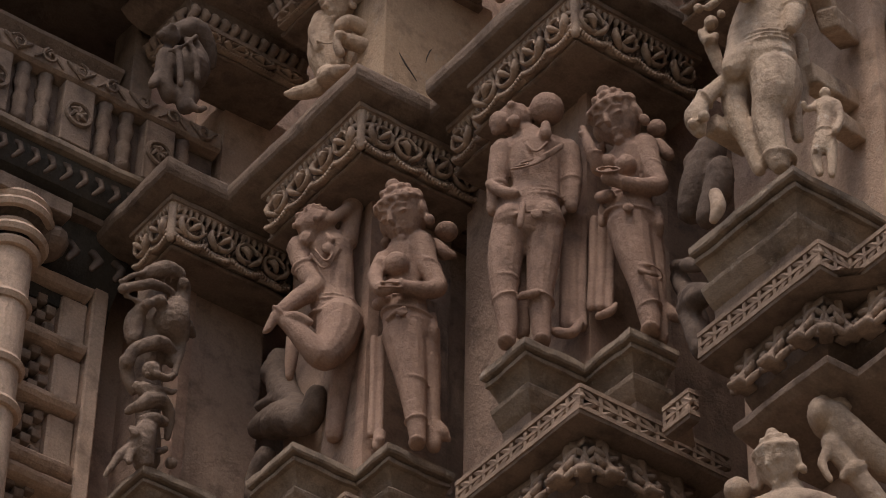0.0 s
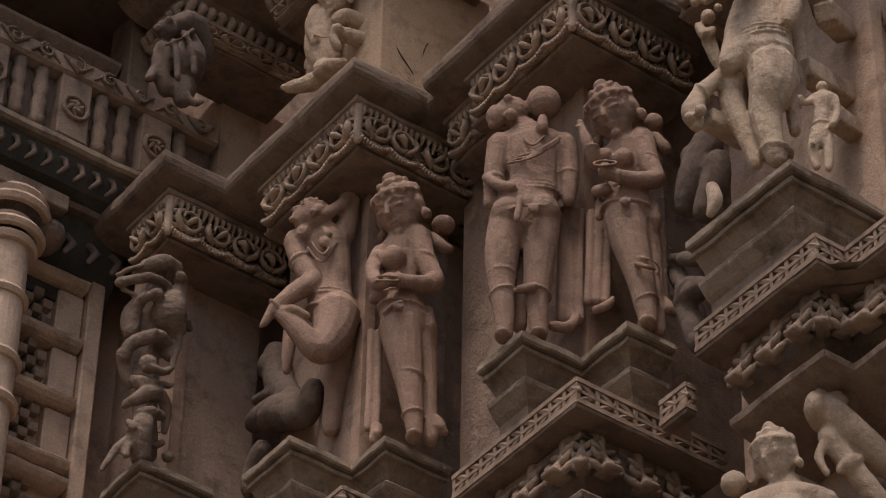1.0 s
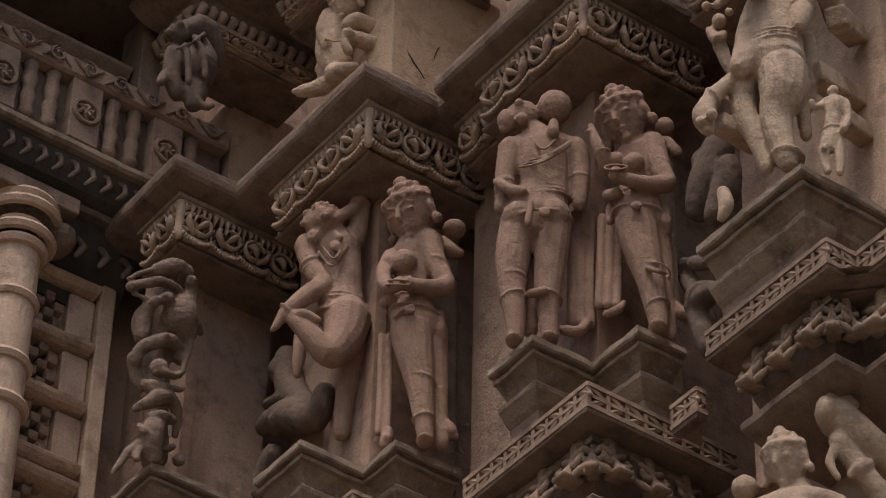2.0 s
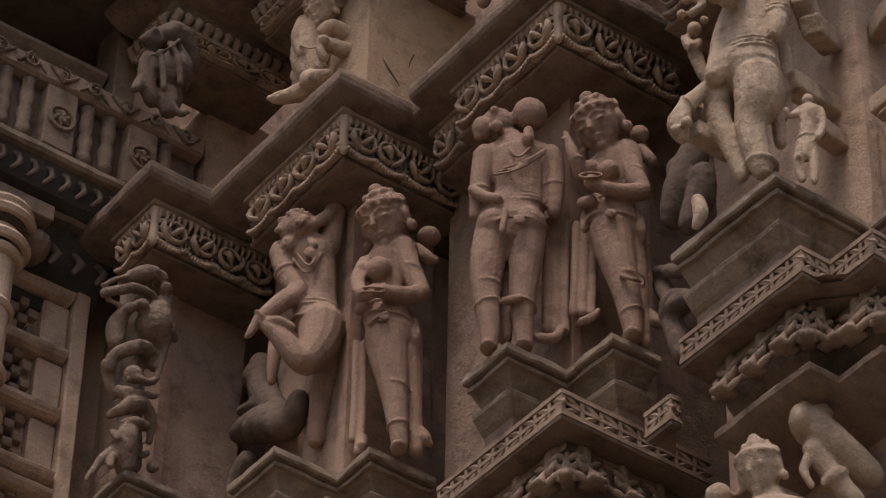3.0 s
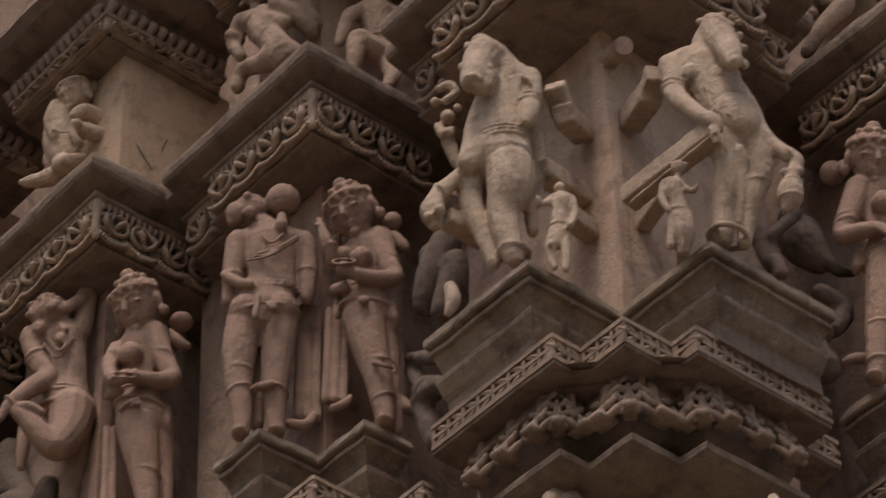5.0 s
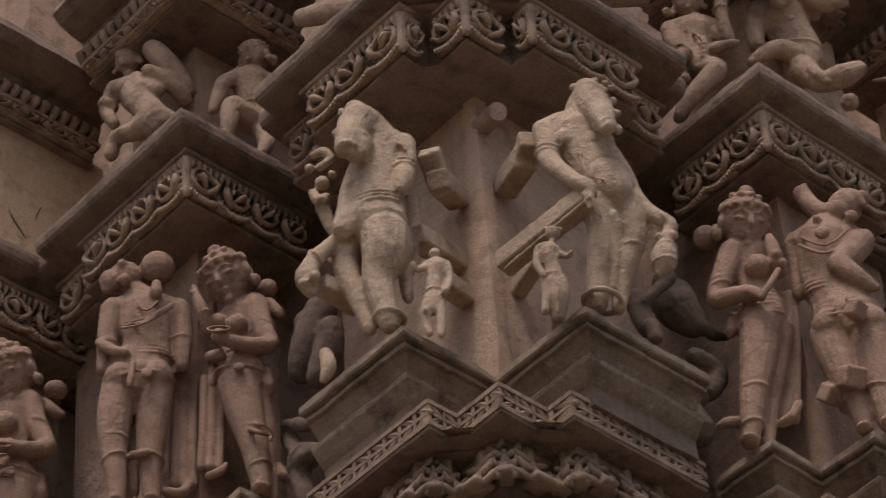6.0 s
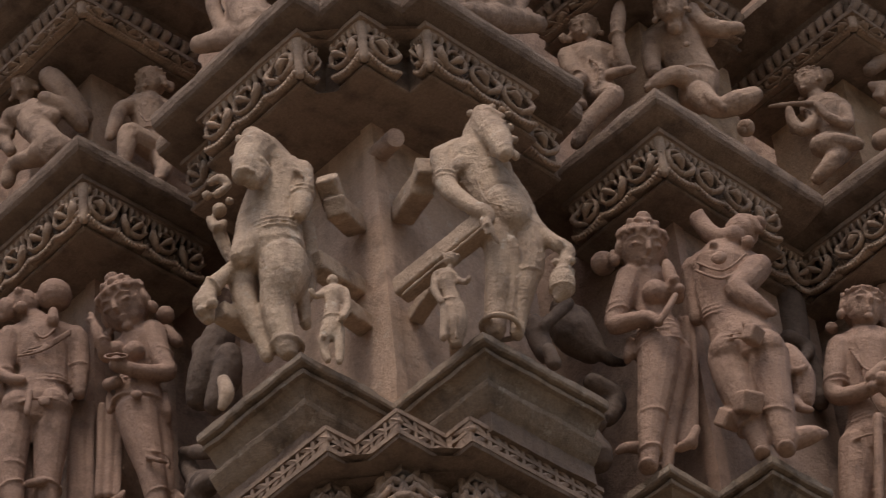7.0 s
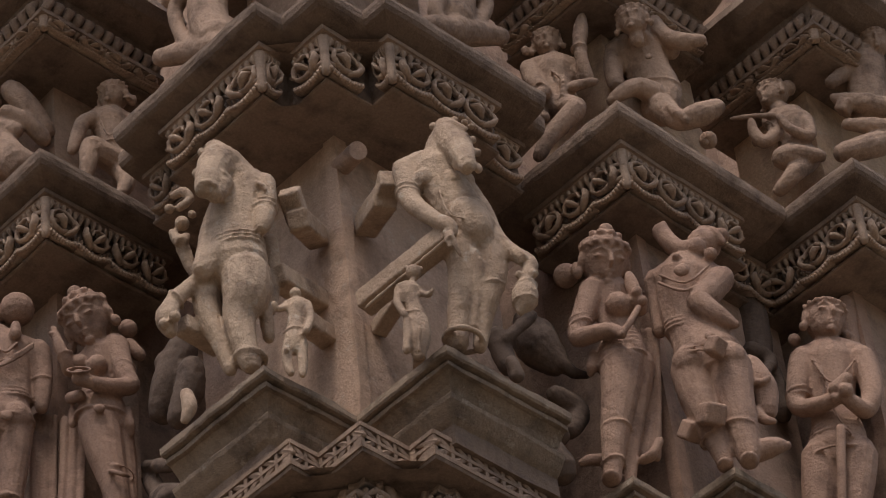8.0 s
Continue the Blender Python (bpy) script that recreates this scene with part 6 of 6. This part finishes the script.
def seated_flautist():
    bm = bmesh.new()
    head(bm, -0.01, 0.05, 0.458, 0.052, -5, 4, 'hair', 0)
    limb(bm, [(0.003, 0.05, 0.386, 0.028), (0.007, 0.05, 0.354, 0.035)])
    limb(bm, [(-0.066, 0.05, 0.362, 0.035), (0.007, 0.05, 0.354, 0.048), (0.072, 0.05, 0.318, 0.033)], 0.85)
    limb(bm, [(0.002, 0.05, 0.33, 0.067), (-0.004, 0.05, 0.261, 0.058), (-0.002, 0.05, 0.184, 0.063)], 0.85)
    limb(bm, [(-0.075, 0.05, 0.359, 0.035), (-0.067, 0.02, 0.263, 0.03), (-0.043, -0.01, 0.18, 0.026), (-0.097, -0.03, 0.147, 0.023), (-0.14, -0.03, 0.122, 0.017)])
    ring(bm, -0.043, -0.01, 0.195, 0.028, 0.005, (0, 40, 0), 1)
    limb(bm, [(0.073, 0.04, 0.302, 0.032), (0.095, 0.02, 0.232, 0.026), (0.09, 0, 0.289, 0.023), (0.089, -0.01, 0.356, 0.023), (0.101, -0.01, 0.432, 0.027), (0.112, -0.01, 0.49, 0.016)])
    ring(bm, 0.086, -0.01, 0.349, 0.025, 0.005, (0, 0, 0), 1)
    limb(bm, [(0.051, 0, 0.196, 0.021), (0.099, 0, 0.202, 0.017), (0.117, 0.01, 0.213, 0.014)])
    limb(bm, [(-0.011, 0.04, 0.158, 0.045), (0.043, -0.01, 0.089, 0.038), (0.007, -0.02, 0.035, 0.034), (-0.047, -0.02, -0.027, 0.029), (-0.088, -0.01, -0.088, 0.022)])
    limb(bm, [(-0.024, 0.05, 0.177, 0.042), (-0.07, 0.03, 0.137, 0.03), (-0.055, 0, 0.082, 0.022)])
    beads(bm, [(-0.007, -0.01, 0.268, 0.007), (0.02, -0.02, 0.208, 0.009), (0.008, -0.02, 0.135, 0.009)])
    limb(bm, [(0.021, -0.01, 0.231, 0.012), (0.017, -0.01, 0.168, 0.014), (0, -0.01, 0.109, 0.012)])
    ball(bm, -0.08, 0.05, 0.443, 0.016, 0.016, 0.022)
    return carve('seated_statue', bm, M_BROWN, pose(5.615, 4.565, 8.95, 0, 0, -50.9), 'brown sandstone seated figure lifting a hand beside a pier', 'statue', 'seated statues', 0.004)


seated_flautist()


def seated_with_bent_knees():
    bm = bmesh.new()
    head(bm, -0.056, -0.04, 0.437, 0.057, -10, 6, 'hair', 0)
    limb(bm, [(-0.051, 0, 0.415, 0.035), (-0.043, 0.06, 0.429, 0.046)])
    limb(bm, [(-0.117, 0.1, 0.467, 0.05), (-0.039, 0.1, 0.476, 0.061), (0.037, 0.1, 0.433, 0.043)], 0.9)
    limb(bm, [(-0.055, 0.09, 0.412, 0.082), (-0.037, 0.1, 0.331, 0.075), (-0.012, 0.1, 0.246, 0.067), (-0.026, 0.1, 0.173, 0.063)], 0.9)
    limb(bm, [(0.006, 0.06, 0.526, 0.025), (0.035, 0.05, 0.438, 0.03), (0.087, 0.05, 0.397, 0.032), (0.141, 0.06, 0.402, 0.021)])
    limb(bm, [(-0.127, 0.08, 0.443, 0.043), (-0.144, 0.05, 0.336, 0.034), (-0.144, 0.03, 0.25, 0.028)])
    limb(bm, [(-0.034, 0.06, 0.199, 0.042), (-0.081, 0.02, 0.206, 0.033), (-0.136, 0, 0.171, 0.026), (-0.167, 0, 0.149, 0.019)])
    limb(bm, [(-0.02, 0.06, 0.144, 0.045), (0.027, 0.03, 0.037, 0.035), (0.093, 0.03, 0.046, 0.04), (0.145, 0.04, 0.071, 0.03)])
    limb(bm, [(0.003, 0.01, 0.081, 0.016), (0.02, 0, 0.041, 0.017), (0.045, 0.01, 0.009, 0.016)])
    ball(bm, 0.102, 0.14, 0.039, 0.031, 0.031, 0.031)
    ball(bm, 0.09, 0.1, -0.008, 0.014, 0.014, 0.014)
    ball(bm, -0.029, 0, 0.31, 0.014, 0.008, 0.014)
    ring(bm, -0.017, 0.1, 0.261, 0.071, 0.005, (8, 10, 0), 0.9)
    return carve('seated_statue', bm, M_BROWN, pose(5.845, 4.335, 8.95, 0, 0, -53.4), 'brown sandstone seated figure bending forward with a knee out', 'statue', 'seated statues', 0.004)


seated_with_bent_knees()


def seated_archer():
    bm = bmesh.new()
    head(bm, 0.048, 0.02, 0.434, 0.055, -45, -4, 'hair', 0)
    ball(bm, 0.1, 0.03, 0.464, 0.029, 0.029, 0.029)
    limb(bm, [(0.061, 0.02, 0.377, 0.027), (0.074, 0.02, 0.341, 0.036)])
    limb(bm, [(0.028, 0.02, 0.33, 0.033), (0.083, 0.02, 0.328, 0.043), (0.132, 0.02, 0.291, 0.031)], 0.85)
    limb(bm, [(0.083, 0.02, 0.307, 0.061), (0.081, 0.02, 0.23, 0.052), (0.082, 0.02, 0.168, 0.059)], 0.85)
    limb(bm, [(-0.093, -0.04, 0.314, 0.009), (-0.032, -0.04, 0.305, 0.011), (0.045, -0.04, 0.285, 0.011)])
    limb(bm, [(0.02, 0.01, 0.317, 0.029), (0.033, -0.02, 0.231, 0.025), (-0.012, -0.04, 0.179, 0.023), (-0.033, -0.04, 0.232, 0.02), (-0.036, -0.05, 0.27, 0.016)])
    limb(bm, [(0.134, 0.01, 0.275, 0.027), (0.134, -0.02, 0.184, 0.021), (0.083, -0.05, 0.196, 0.018), (0.054, -0.05, 0.262, 0.014)])
    ring(bm, 0.022, -0.02, 0.255, 0.027, 0.005, (0, 50, 0), 1)
    limb(bm, [(0.082, 0.02, 0.147, 0.05), (0.036, -0.03, 0.103, 0.039), (0.083, -0.04, 0.098, 0.032), (0.15, -0.02, 0.087, 0.023)])
    limb(bm, [(0.112, 0.02, 0.128, 0.046), (0.059, -0.03, 0.025, 0.032), (0.007, -0.02, -0.019, 0.025)])
    ball(bm, -0.036, 0, 0.227, 0.016, 0.016, 0.016)
    return carve('seated_statue', bm, M_BROWN, pose(6.32, 4.33, 8.95, 0, 0, -55.6), 'brown sandstone seated figure holding a short rod', 'statue', 'seated statues', 0.004)


seated_archer()


def seated_with_arm_overhead():
    bm = bmesh.new()
    head(bm, 0.085, 0.05, 0.647, 0.056, 10, 0, 'hair', 0)
    limb(bm, [(-0.078, -0.03, 0.448, 0.024), (-0.028, 0, 0.513, 0.029), (0.023, 0.03, 0.595, 0.037), (0.064, 0.05, 0.616, 0.037)])
    limb(bm, [(0.036, 0.05, 0.562, 0.07), (0.025, 0.05, 0.459, 0.066), (0.011, 0.05, 0.345, 0.069)], 0.9)
    limb(bm, [(-0.079, -0.03, 0.377, 0.018), (-0.054, -0.03, 0.355, 0.029), (0.02, -0.01, 0.332, 0.036), (0.081, 0.02, 0.316, 0.036)])
    bar(bm, (-0.075, -0.03, 0.336, 0.025), (-0.038, -0.04, 0.307, 0.025))
    limb(bm, [(-0.061, -0.03, 0.248, 0.022), (0.003, -0.02, 0.229, 0.029), (0.07, 0, 0.214, 0.032)])
    limb(bm, [(-0.093, -0.04, 0.121, 0.036), (-0.02, -0.02, 0.14, 0.043), (0.057, 0.03, 0.192, 0.043)])
    return carve('seated_statue', bm, M_BROWN, pose(6.55, 4.1, 8.95, 0, 0, -58), 'brown sandstone seated figure with an arm over its head', 'statue', 'seated statues', 0.004)


seated_with_arm_overhead()


# recess beasts: sooty stone, the depth's shade is also in its colour
def beast_by_dancer():
    bm = bmesh.new()
    ball(bm, -0.175, -0.020, 0.420, 0.093, 0.062, 0.049)
    limb(bm, [(-0.319, -0.02, 0.476, 0.035), (-0.176, -0.02, 0.431, 0.058), (-0.032, -0.02, 0.331, 0.044), (-0.024, 0, 0.433, 0.037)])
    limb(bm, [(-0.277, 0.02, 0.736, 0.046), (-0.25, 0.02, 0.607, 0.052), (-0.114, 0, 0.424, 0.044)])
    ball(bm, -0.290, -0.000, 0.690, 0.039, 0.039, 0.050)
    limb(bm, [(-0.259, -0.02, 0.331, 0.038), (-0.299, -0.03, 0.265, 0.031), (-0.308, -0.03, 0.207, 0.027)])
    limb(bm, [(-0.2, 0, 0.543, 0.028), (-0.311, -0.02, 0.559, 0.021)])
    return carve('beast_statue', bm, M_SHADED, pose(4.33, 6.72, 7.5, 0, 0, -90), 'sooty rearing lion-like beast, its stone darkened further for the shade of the wall recess', 'beast statue', 'recess beasts')


beast_by_dancer()


def beast_beside_mirror_woman():
    bm = bmesh.new()
    limb(bm, [(-0.09, -0.05, 0.6, 0.048), (-0.133, -0.06, 0.497, 0.057), (-0.174, -0.06, 0.419, 0.048)])
    limb(bm, [(-0.047, -0.06, 0.478, 0.041), (-0.064, -0.06, 0.405, 0.047), (-0.093, -0.08, 0.32, 0.035)])
    ball(bm, -0.142, -0.060, 0.568, 0.045, 0.045, 0.045)
    limb(bm, [(-0.184, -0.08, 0.207, 0.025), (-0.125, -0.08, 0.167, 0.022)])
    ball(bm, -0.120, -0.100, 0.032, 0.048, 0.040, 0.032)
    limb(bm, [(-0.18, -0.1, 0.041, 0.025), (-0.131, -0.1, 0.059, 0.034), (-0.049, -0.1, 0.005, 0.024)])
    limb(bm, [(-0.181, -0.08, 0.022, 0.034), (-0.149, -0.08, -0.059, 0.037), (-0.14, -0.08, -0.124, 0.031)])
    return carve('beast_statue', bm, M_SHADED, pose(4.74, 5.22, 7.5, 0, 0, -90), 'sooty rearing lion-like beast, its stone darkened further for the shade of the wall recess', 'beast statue', 'recess beasts')


beast_beside_mirror_woman()


def beast_beside_horse_guardian():
    bm = bmesh.new()
    ball(bm, 0.124, -0.060, 0.609, 0.071, 0.071, 0.064)
    limb(bm, [(0.074, -0.08, 0.632, 0.042), (0.109, -0.08, 0.564, 0.068), (0.148, -0.1, 0.506, 0.048)])
    limb(bm, [(-0.066, -0.12, 0.458, 0.019), (0.009, -0.16, 0.558, 0.022)])
    limb(bm, [(0.149, -0.12, 0.492, 0.026), (0.191, -0.13, 0.464, 0.019), (0.251, -0.13, 0.486, 0.013)])
    limb(bm, [(-0.09, -0.15, 0.338, 0.022), (-0.086, -0.16, 0.28, 0.025)])
    limb(bm, [(0.138, -0.1, 0.371, 0.032), (0.213, -0.1, 0.347, 0.041), (0.177, -0.1, 0.265, 0.032)])
    limb(bm, [(0.04, -0.1, 0.235, 0.047), (0.113, -0.1, 0.211, 0.041)])
    limb(bm, [(-0.057, -0.08, 0.493, 0.038), (-0.048, -0.1, 0.376, 0.031)])
    limb(bm, [(0.07, -0.1, 0.147, 0.041), (0.104, -0.1, 0.083, 0.053)])
    return carve('beast_statue', bm, M_SHADED, pose(5.35, 4.745, 7.5, 0, 0, 0), 'sooty rearing lion-like beast, its stone darkened further for the shade of the wall recess', 'beast statue', 'recess beasts')


beast_beside_horse_guardian()


def beast_beside_garlanded_figure():
    bm = bmesh.new()
    limb(bm, [(0.158, -0.03, 1.162, 0.052), (0.209, -0.03, 1.048, 0.052), (0.19, -0.04, 0.844, 0.044)])
    ball(bm, 0.147, -0.050, 0.699, 0.046, 0.051, 0.061)
    limb(bm, [(0.131, -0.06, 0.843, 0.031), (0.191, -0.08, 0.815, 0.024), (0.075, -0.1, 0.669, 0.017)])
    limb(bm, [(0.207, -0.06, 0.793, 0.034), (0.222, -0.06, 0.642, 0.034)])
    return carve('beast_statue', bm, M_SHADED, pose(6.1, 4.55, 7.5, 0, 0, 0), 'sooty rearing lion-like beast, its stone darkened further for the shade of the wall recess', 'beast statue', 'recess beasts')


beast_beside_garlanded_figure()


def beast_behind_lower_band():
    bm = bmesh.new()
    ball(bm, -0.013, -0.060, 0.153, 0.049, 0.041, 0.033)
    limb(bm, [(-0.082, -0.04, 0.292, 0.029), (-0.002, -0.06, 0.126, 0.031), (0.031, -0.06, 0.023, 0.028)])
    limb(bm, [(-0.07, -0.06, 0.315, 0.022), (0.038, -0.08, 0.242, 0.016)])
    return carve('beast_statue', bm, M_SHADED, pose(4.78, 5.45, 7.5, 0, 0, -90), 'sooty rearing lion-like beast, its stone darkened further for the shade of the wall recess', 'beast statue', 'recess beasts')


beast_behind_lower_band()


def rearing_beast_on_pilaster():
    bm = bmesh.new()
    limb(bm, [(-0.027, -0.03, 0.785, 0.042), (-0.017, -0.03, 0.63, 0.052), (-0.012, -0.03, 0.431, 0.045), (0.005, -0.03, 0.242, 0.041), (0.011, -0.03, 0.085, 0.047)])
    limb(bm, [(-0.093, -0.08, 0.712, 0.017), (-0.063, -0.1, 0.742, 0.026), (-0.018, -0.11, 0.768, 0.028), (0.029, -0.1, 0.776, 0.023)])
    limb(bm, [(-0.025, -0.12, 0.776, 0.007), (-0.006, -0.12, 0.795, 0.005)])
    limb(bm, [(-0.156, -0.08, 0.635, 0.016), (-0.117, -0.11, 0.648, 0.019), (-0.062, -0.12, 0.674, 0.019), (0.003, -0.1, 0.694, 0.016)])
    limb(bm, [(-0.163, -0.08, 0.663, 0.01), (-0.132, -0.1, 0.688, 0.012), (-0.094, -0.1, 0.721, 0.01)])
    limb(bm, [(-0.142, -0.08, 0.615, 0.01), (-0.108, -0.1, 0.6, 0.01)])
    ball(bm, -0.163, -0.1, 0.618, 0.019, 0.019, 0.019)
    limb(bm, [(-0.051, -0.09, 0.741, 0.007), (-0.048, -0.09, 0.711, 0.007)])
    limb(bm, [(-0.025, -0.09, 0.755, 0.007), (-0.022, -0.09, 0.724, 0.007)])
    limb(bm, [(0.001, -0.09, 0.768, 0.007), (0.004, -0.09, 0.737, 0.007)])
    limb(bm, [(0.043, -0.11, 0.735, 0.023), (0.048, -0.1, 0.696, 0.025), (0.037, -0.1, 0.638, 0.035)])
    ball(bm, 0.031, -0.13, 0.72, 0.021, 0.021, 0.021)
    limb(bm, [(0.025, -0.1, 0.632, 0.045), (0.017, -0.1, 0.578, 0.063), (0.038, -0.09, 0.55, 0.049)])
    limb(bm, [(0.072, -0.09, 0.59, 0.031), (0.104, -0.08, 0.585, 0.017)])
    ball(bm, -0.05, -0.13, 0.606, 0.028, 0.028, 0.022)
    ball(bm, -0.083, -0.12, 0.586, 0.021, 0.021, 0.021)
    limb(bm, [(-0.085, -0.09, 0.59, 0.024), (-0.091, -0.06, 0.55, 0.035), (-0.089, -0.06, 0.484, 0.028)])
    limb(bm, [(-0.111, -0.08, 0.372, 0.024), (-0.101, -0.09, 0.41, 0.024), (-0.064, -0.11, 0.442, 0.026), (-0.017, -0.11, 0.47, 0.026), (0.027, -0.09, 0.478, 0.022)])
    ball(bm, -0.042, -0.13, 0.462, 0.015, 0.015, 0.015)
    limb(bm, [(-0.108, -0.06, 0.387, 0.024), (-0.085, -0.05, 0.338, 0.024), (-0.066, -0.05, 0.304, 0.021)])
    limb(bm, [(0.061, -0.1, 0.542, 0.012), (0.061, -0.1, 0.484, 0.014), (0.047, -0.1, 0.415, 0.012), (0.035, -0.1, 0.361, 0.01)])
    ball(bm, 0.055, -0.11, 0.533, 0.016, 0.016, 0.016)
    limb(bm, [(0.041, -0.08, 0.447, 0.024), (0.066, -0.08, 0.492, 0.017)])
    ball(bm, -0.055, -0.13, 0.333, 0.032, 0.032, 0.032)
    ball(bm, -0.082, -0.16, 0.283, 0.012, 0.012, 0.012)
    limb(bm, [(-0.049, -0.15, 0.31, 0.015), (-0.008, -0.14, 0.319, 0.015), (0.026, -0.12, 0.361, 0.012)])
    limb(bm, [(-0.079, -0.1, 0.279, 0.02), (-0.06, -0.11, 0.269, 0.027), (-0.028, -0.11, 0.267, 0.029)])
    limb(bm, [(-0.03, -0.13, 0.28, 0.012), (0.02, -0.12, 0.293, 0.012), (0.048, -0.11, 0.317, 0.009)])
    limb(bm, [(-0.094, -0.08, 0.19, 0.015), (-0.074, -0.11, 0.202, 0.022), (-0.036, -0.12, 0.236, 0.029), (0.014, -0.11, 0.249, 0.024), (0.045, -0.09, 0.216, 0.019), (0.049, -0.08, 0.157, 0.014)])
    limb(bm, [(-0.064, -0.12, 0.149, 0.017), (-0.035, -0.13, 0.157, 0.024), (0.015, -0.11, 0.181, 0.02)])
    limb(bm, [(-0.038, -0.11, 0.147, 0.034), (-0.051, -0.12, 0.092, 0.04), (-0.049, -0.11, 0.051, 0.044), (-0.038, -0.11, 0.014, 0.034)])
    limb(bm, [(-0.099, -0.12, 0.099, 0.013), (-0.089, -0.14, 0.07, 0.015)])
    ring(bm, -0.054, -0.11, 0.067, 0.045, 0.004, (4, 0, 0), 1)
    limb(bm, [(-0.082, -0.1, 0.052, 0.018), (-0.122, -0.11, -0.007, 0.018), (-0.148, -0.11, -0.064, 0.013), (-0.164, -0.11, -0.1, 0.01)])
    limb(bm, [(0.011, -0.1, 0.074, 0.013), (0.033, -0.1, 0.095, 0.014)])
    ball(bm, 0.068, -0.08, 0.071, 0.022, 0.022, 0.022)
    limb(bm, [(-0.091, -0.12, 0.014, 0.013), (-0.101, -0.13, -0.034, 0.013)])
    return carve('beast_statue', bm, M_MOULD, pose(3.95, 7.12, 7.64, 0, 0, 0), 'brown sandstone rearing beast with small riders on a pilaster', 'beast statue', 'recess beasts', 0.0045)


rearing_beast_on_pilaster()


# same stone as the balcony body, with shade put into the colour
def beast_on_balcony():
    bm = bmesh.new()
    ball(bm, -0.148, -0.060, 0.148, 0.069, 0.077, 0.089)
    limb(bm, [(-0.192, -0.06, 0.288, 0.044), (-0.152, -0.08, 0.316, 0.041), (-0.099, -0.08, 0.276, 0.03), (-0.072, -0.06, 0.217, 0.022)])
    ball(bm, -0.238, -0.070, 0.240, 0.040, 0.037, 0.037)
    limb(bm, [(-0.23, -0.05, 0.171, 0.037), (-0.238, -0.06, 0.058, 0.033), (-0.211, -0.06, -0.002, 0.029)])
    limb(bm, [(-0.151, -0.06, 0.046, 0.047), (-0.161, -0.08, -0.038, 0.029)])
    limb(bm, [(-0.259, -0.06, 0.058, 0.022), (-0.282, -0.07, 0, 0.018)])
    limb(bm, [(-0.159, -0.1, 0.237, 0.015), (-0.125, -0.11, 0.186, 0.015), (-0.101, -0.1, 0.132, 0.013)])
    limb(bm, [(-0.197, -0.11, 0.22, 0.013), (-0.171, -0.13, 0.144, 0.015), (-0.154, -0.13, 0.053, 0.013)])
    limb(bm, [(-0.231, -0.11, 0.162, 0.013), (-0.225, -0.13, 0.087, 0.015), (-0.213, -0.13, -0.006, 0.013)])
    ball(bm, -0.286, -0.100, 0.195, 0.018, 0.018, 0.018)
    ball(bm, -0.248, -0.100, 0.254, 0.017, 0.017, 0.017)
    limb(bm, [(-0.16, -0.1, -0.027, 0.014), (-0.132, -0.11, -0.056, 0.014), (-0.108, -0.11, -0.035, 0.011)])
    beads(bm, [(-0.26, -0.12, 0.124, 0.009), (-0.217, -0.13, 0.167, 0.009), (-0.163, -0.12, 0.253, 0.009)])
    return carve('beast_statue', bm, M_SHADED, pose(4.05, 7.0, 9.04, 0, 0, 0), 'sandstone crouching beast on the end of the balcony, darkened for shade', 'beast statue', 'recess beasts')


beast_on_balcony()



# ---- odd stones ----
peg = thing("stone_peg", "broken round stone peg jutting from the pale pier corner", "peg")
bm = bmesh.new()
tube(bm, [(0.051, 0.132, 0.063, 0.03), (0.026, 0.066, 0.031, 0.029), (0, 0, 0, 0.028)], n=18, caps=False)
part("stub", bm, M_WALL, peg)
peg.location = (4.775, 4.629, 8.396)


def low_plinth(x0, y0, x1, y1):
    p = thing("low_plinth", "plain brown sandstone block under a lower statue", "pedestal")
    part("block", loft([(x0, y1), (x0, y0), (x1, y0)], [(-0.05, 4.7), (-0.03, 5.5), (0, 5.7), (0, 6.0)], back=(x1, y1)), M_PLINTH, p)


low_plinth(4.45, 4.72, 4.9, 5.15)
low_plinth(4.8, 4.42, 5.2, 4.83)


def crack(*line):
    """A dark fissure let into the ochre slab."""
    bm = bmesh.new()
    tube(bm, [(x, 6.3835, z, r) for x, z, r in line], n=5)
    part("crack", bm, M_BLACK, bpy.data.objects["wall_b"])


crack((4.335, 9.1, 0.0015), (4.352, 9.075, 0.004), (4.368, 9.055, 0.0045), (4.39, 9.035, 0.003), (4.41, 9.012, 0.0015))
crack((4.477, 9.21, 0.0015), (4.456, 9.165, 0.0035), (4.446, 9.13, 0.003), (4.443, 9.105, 0.0012))
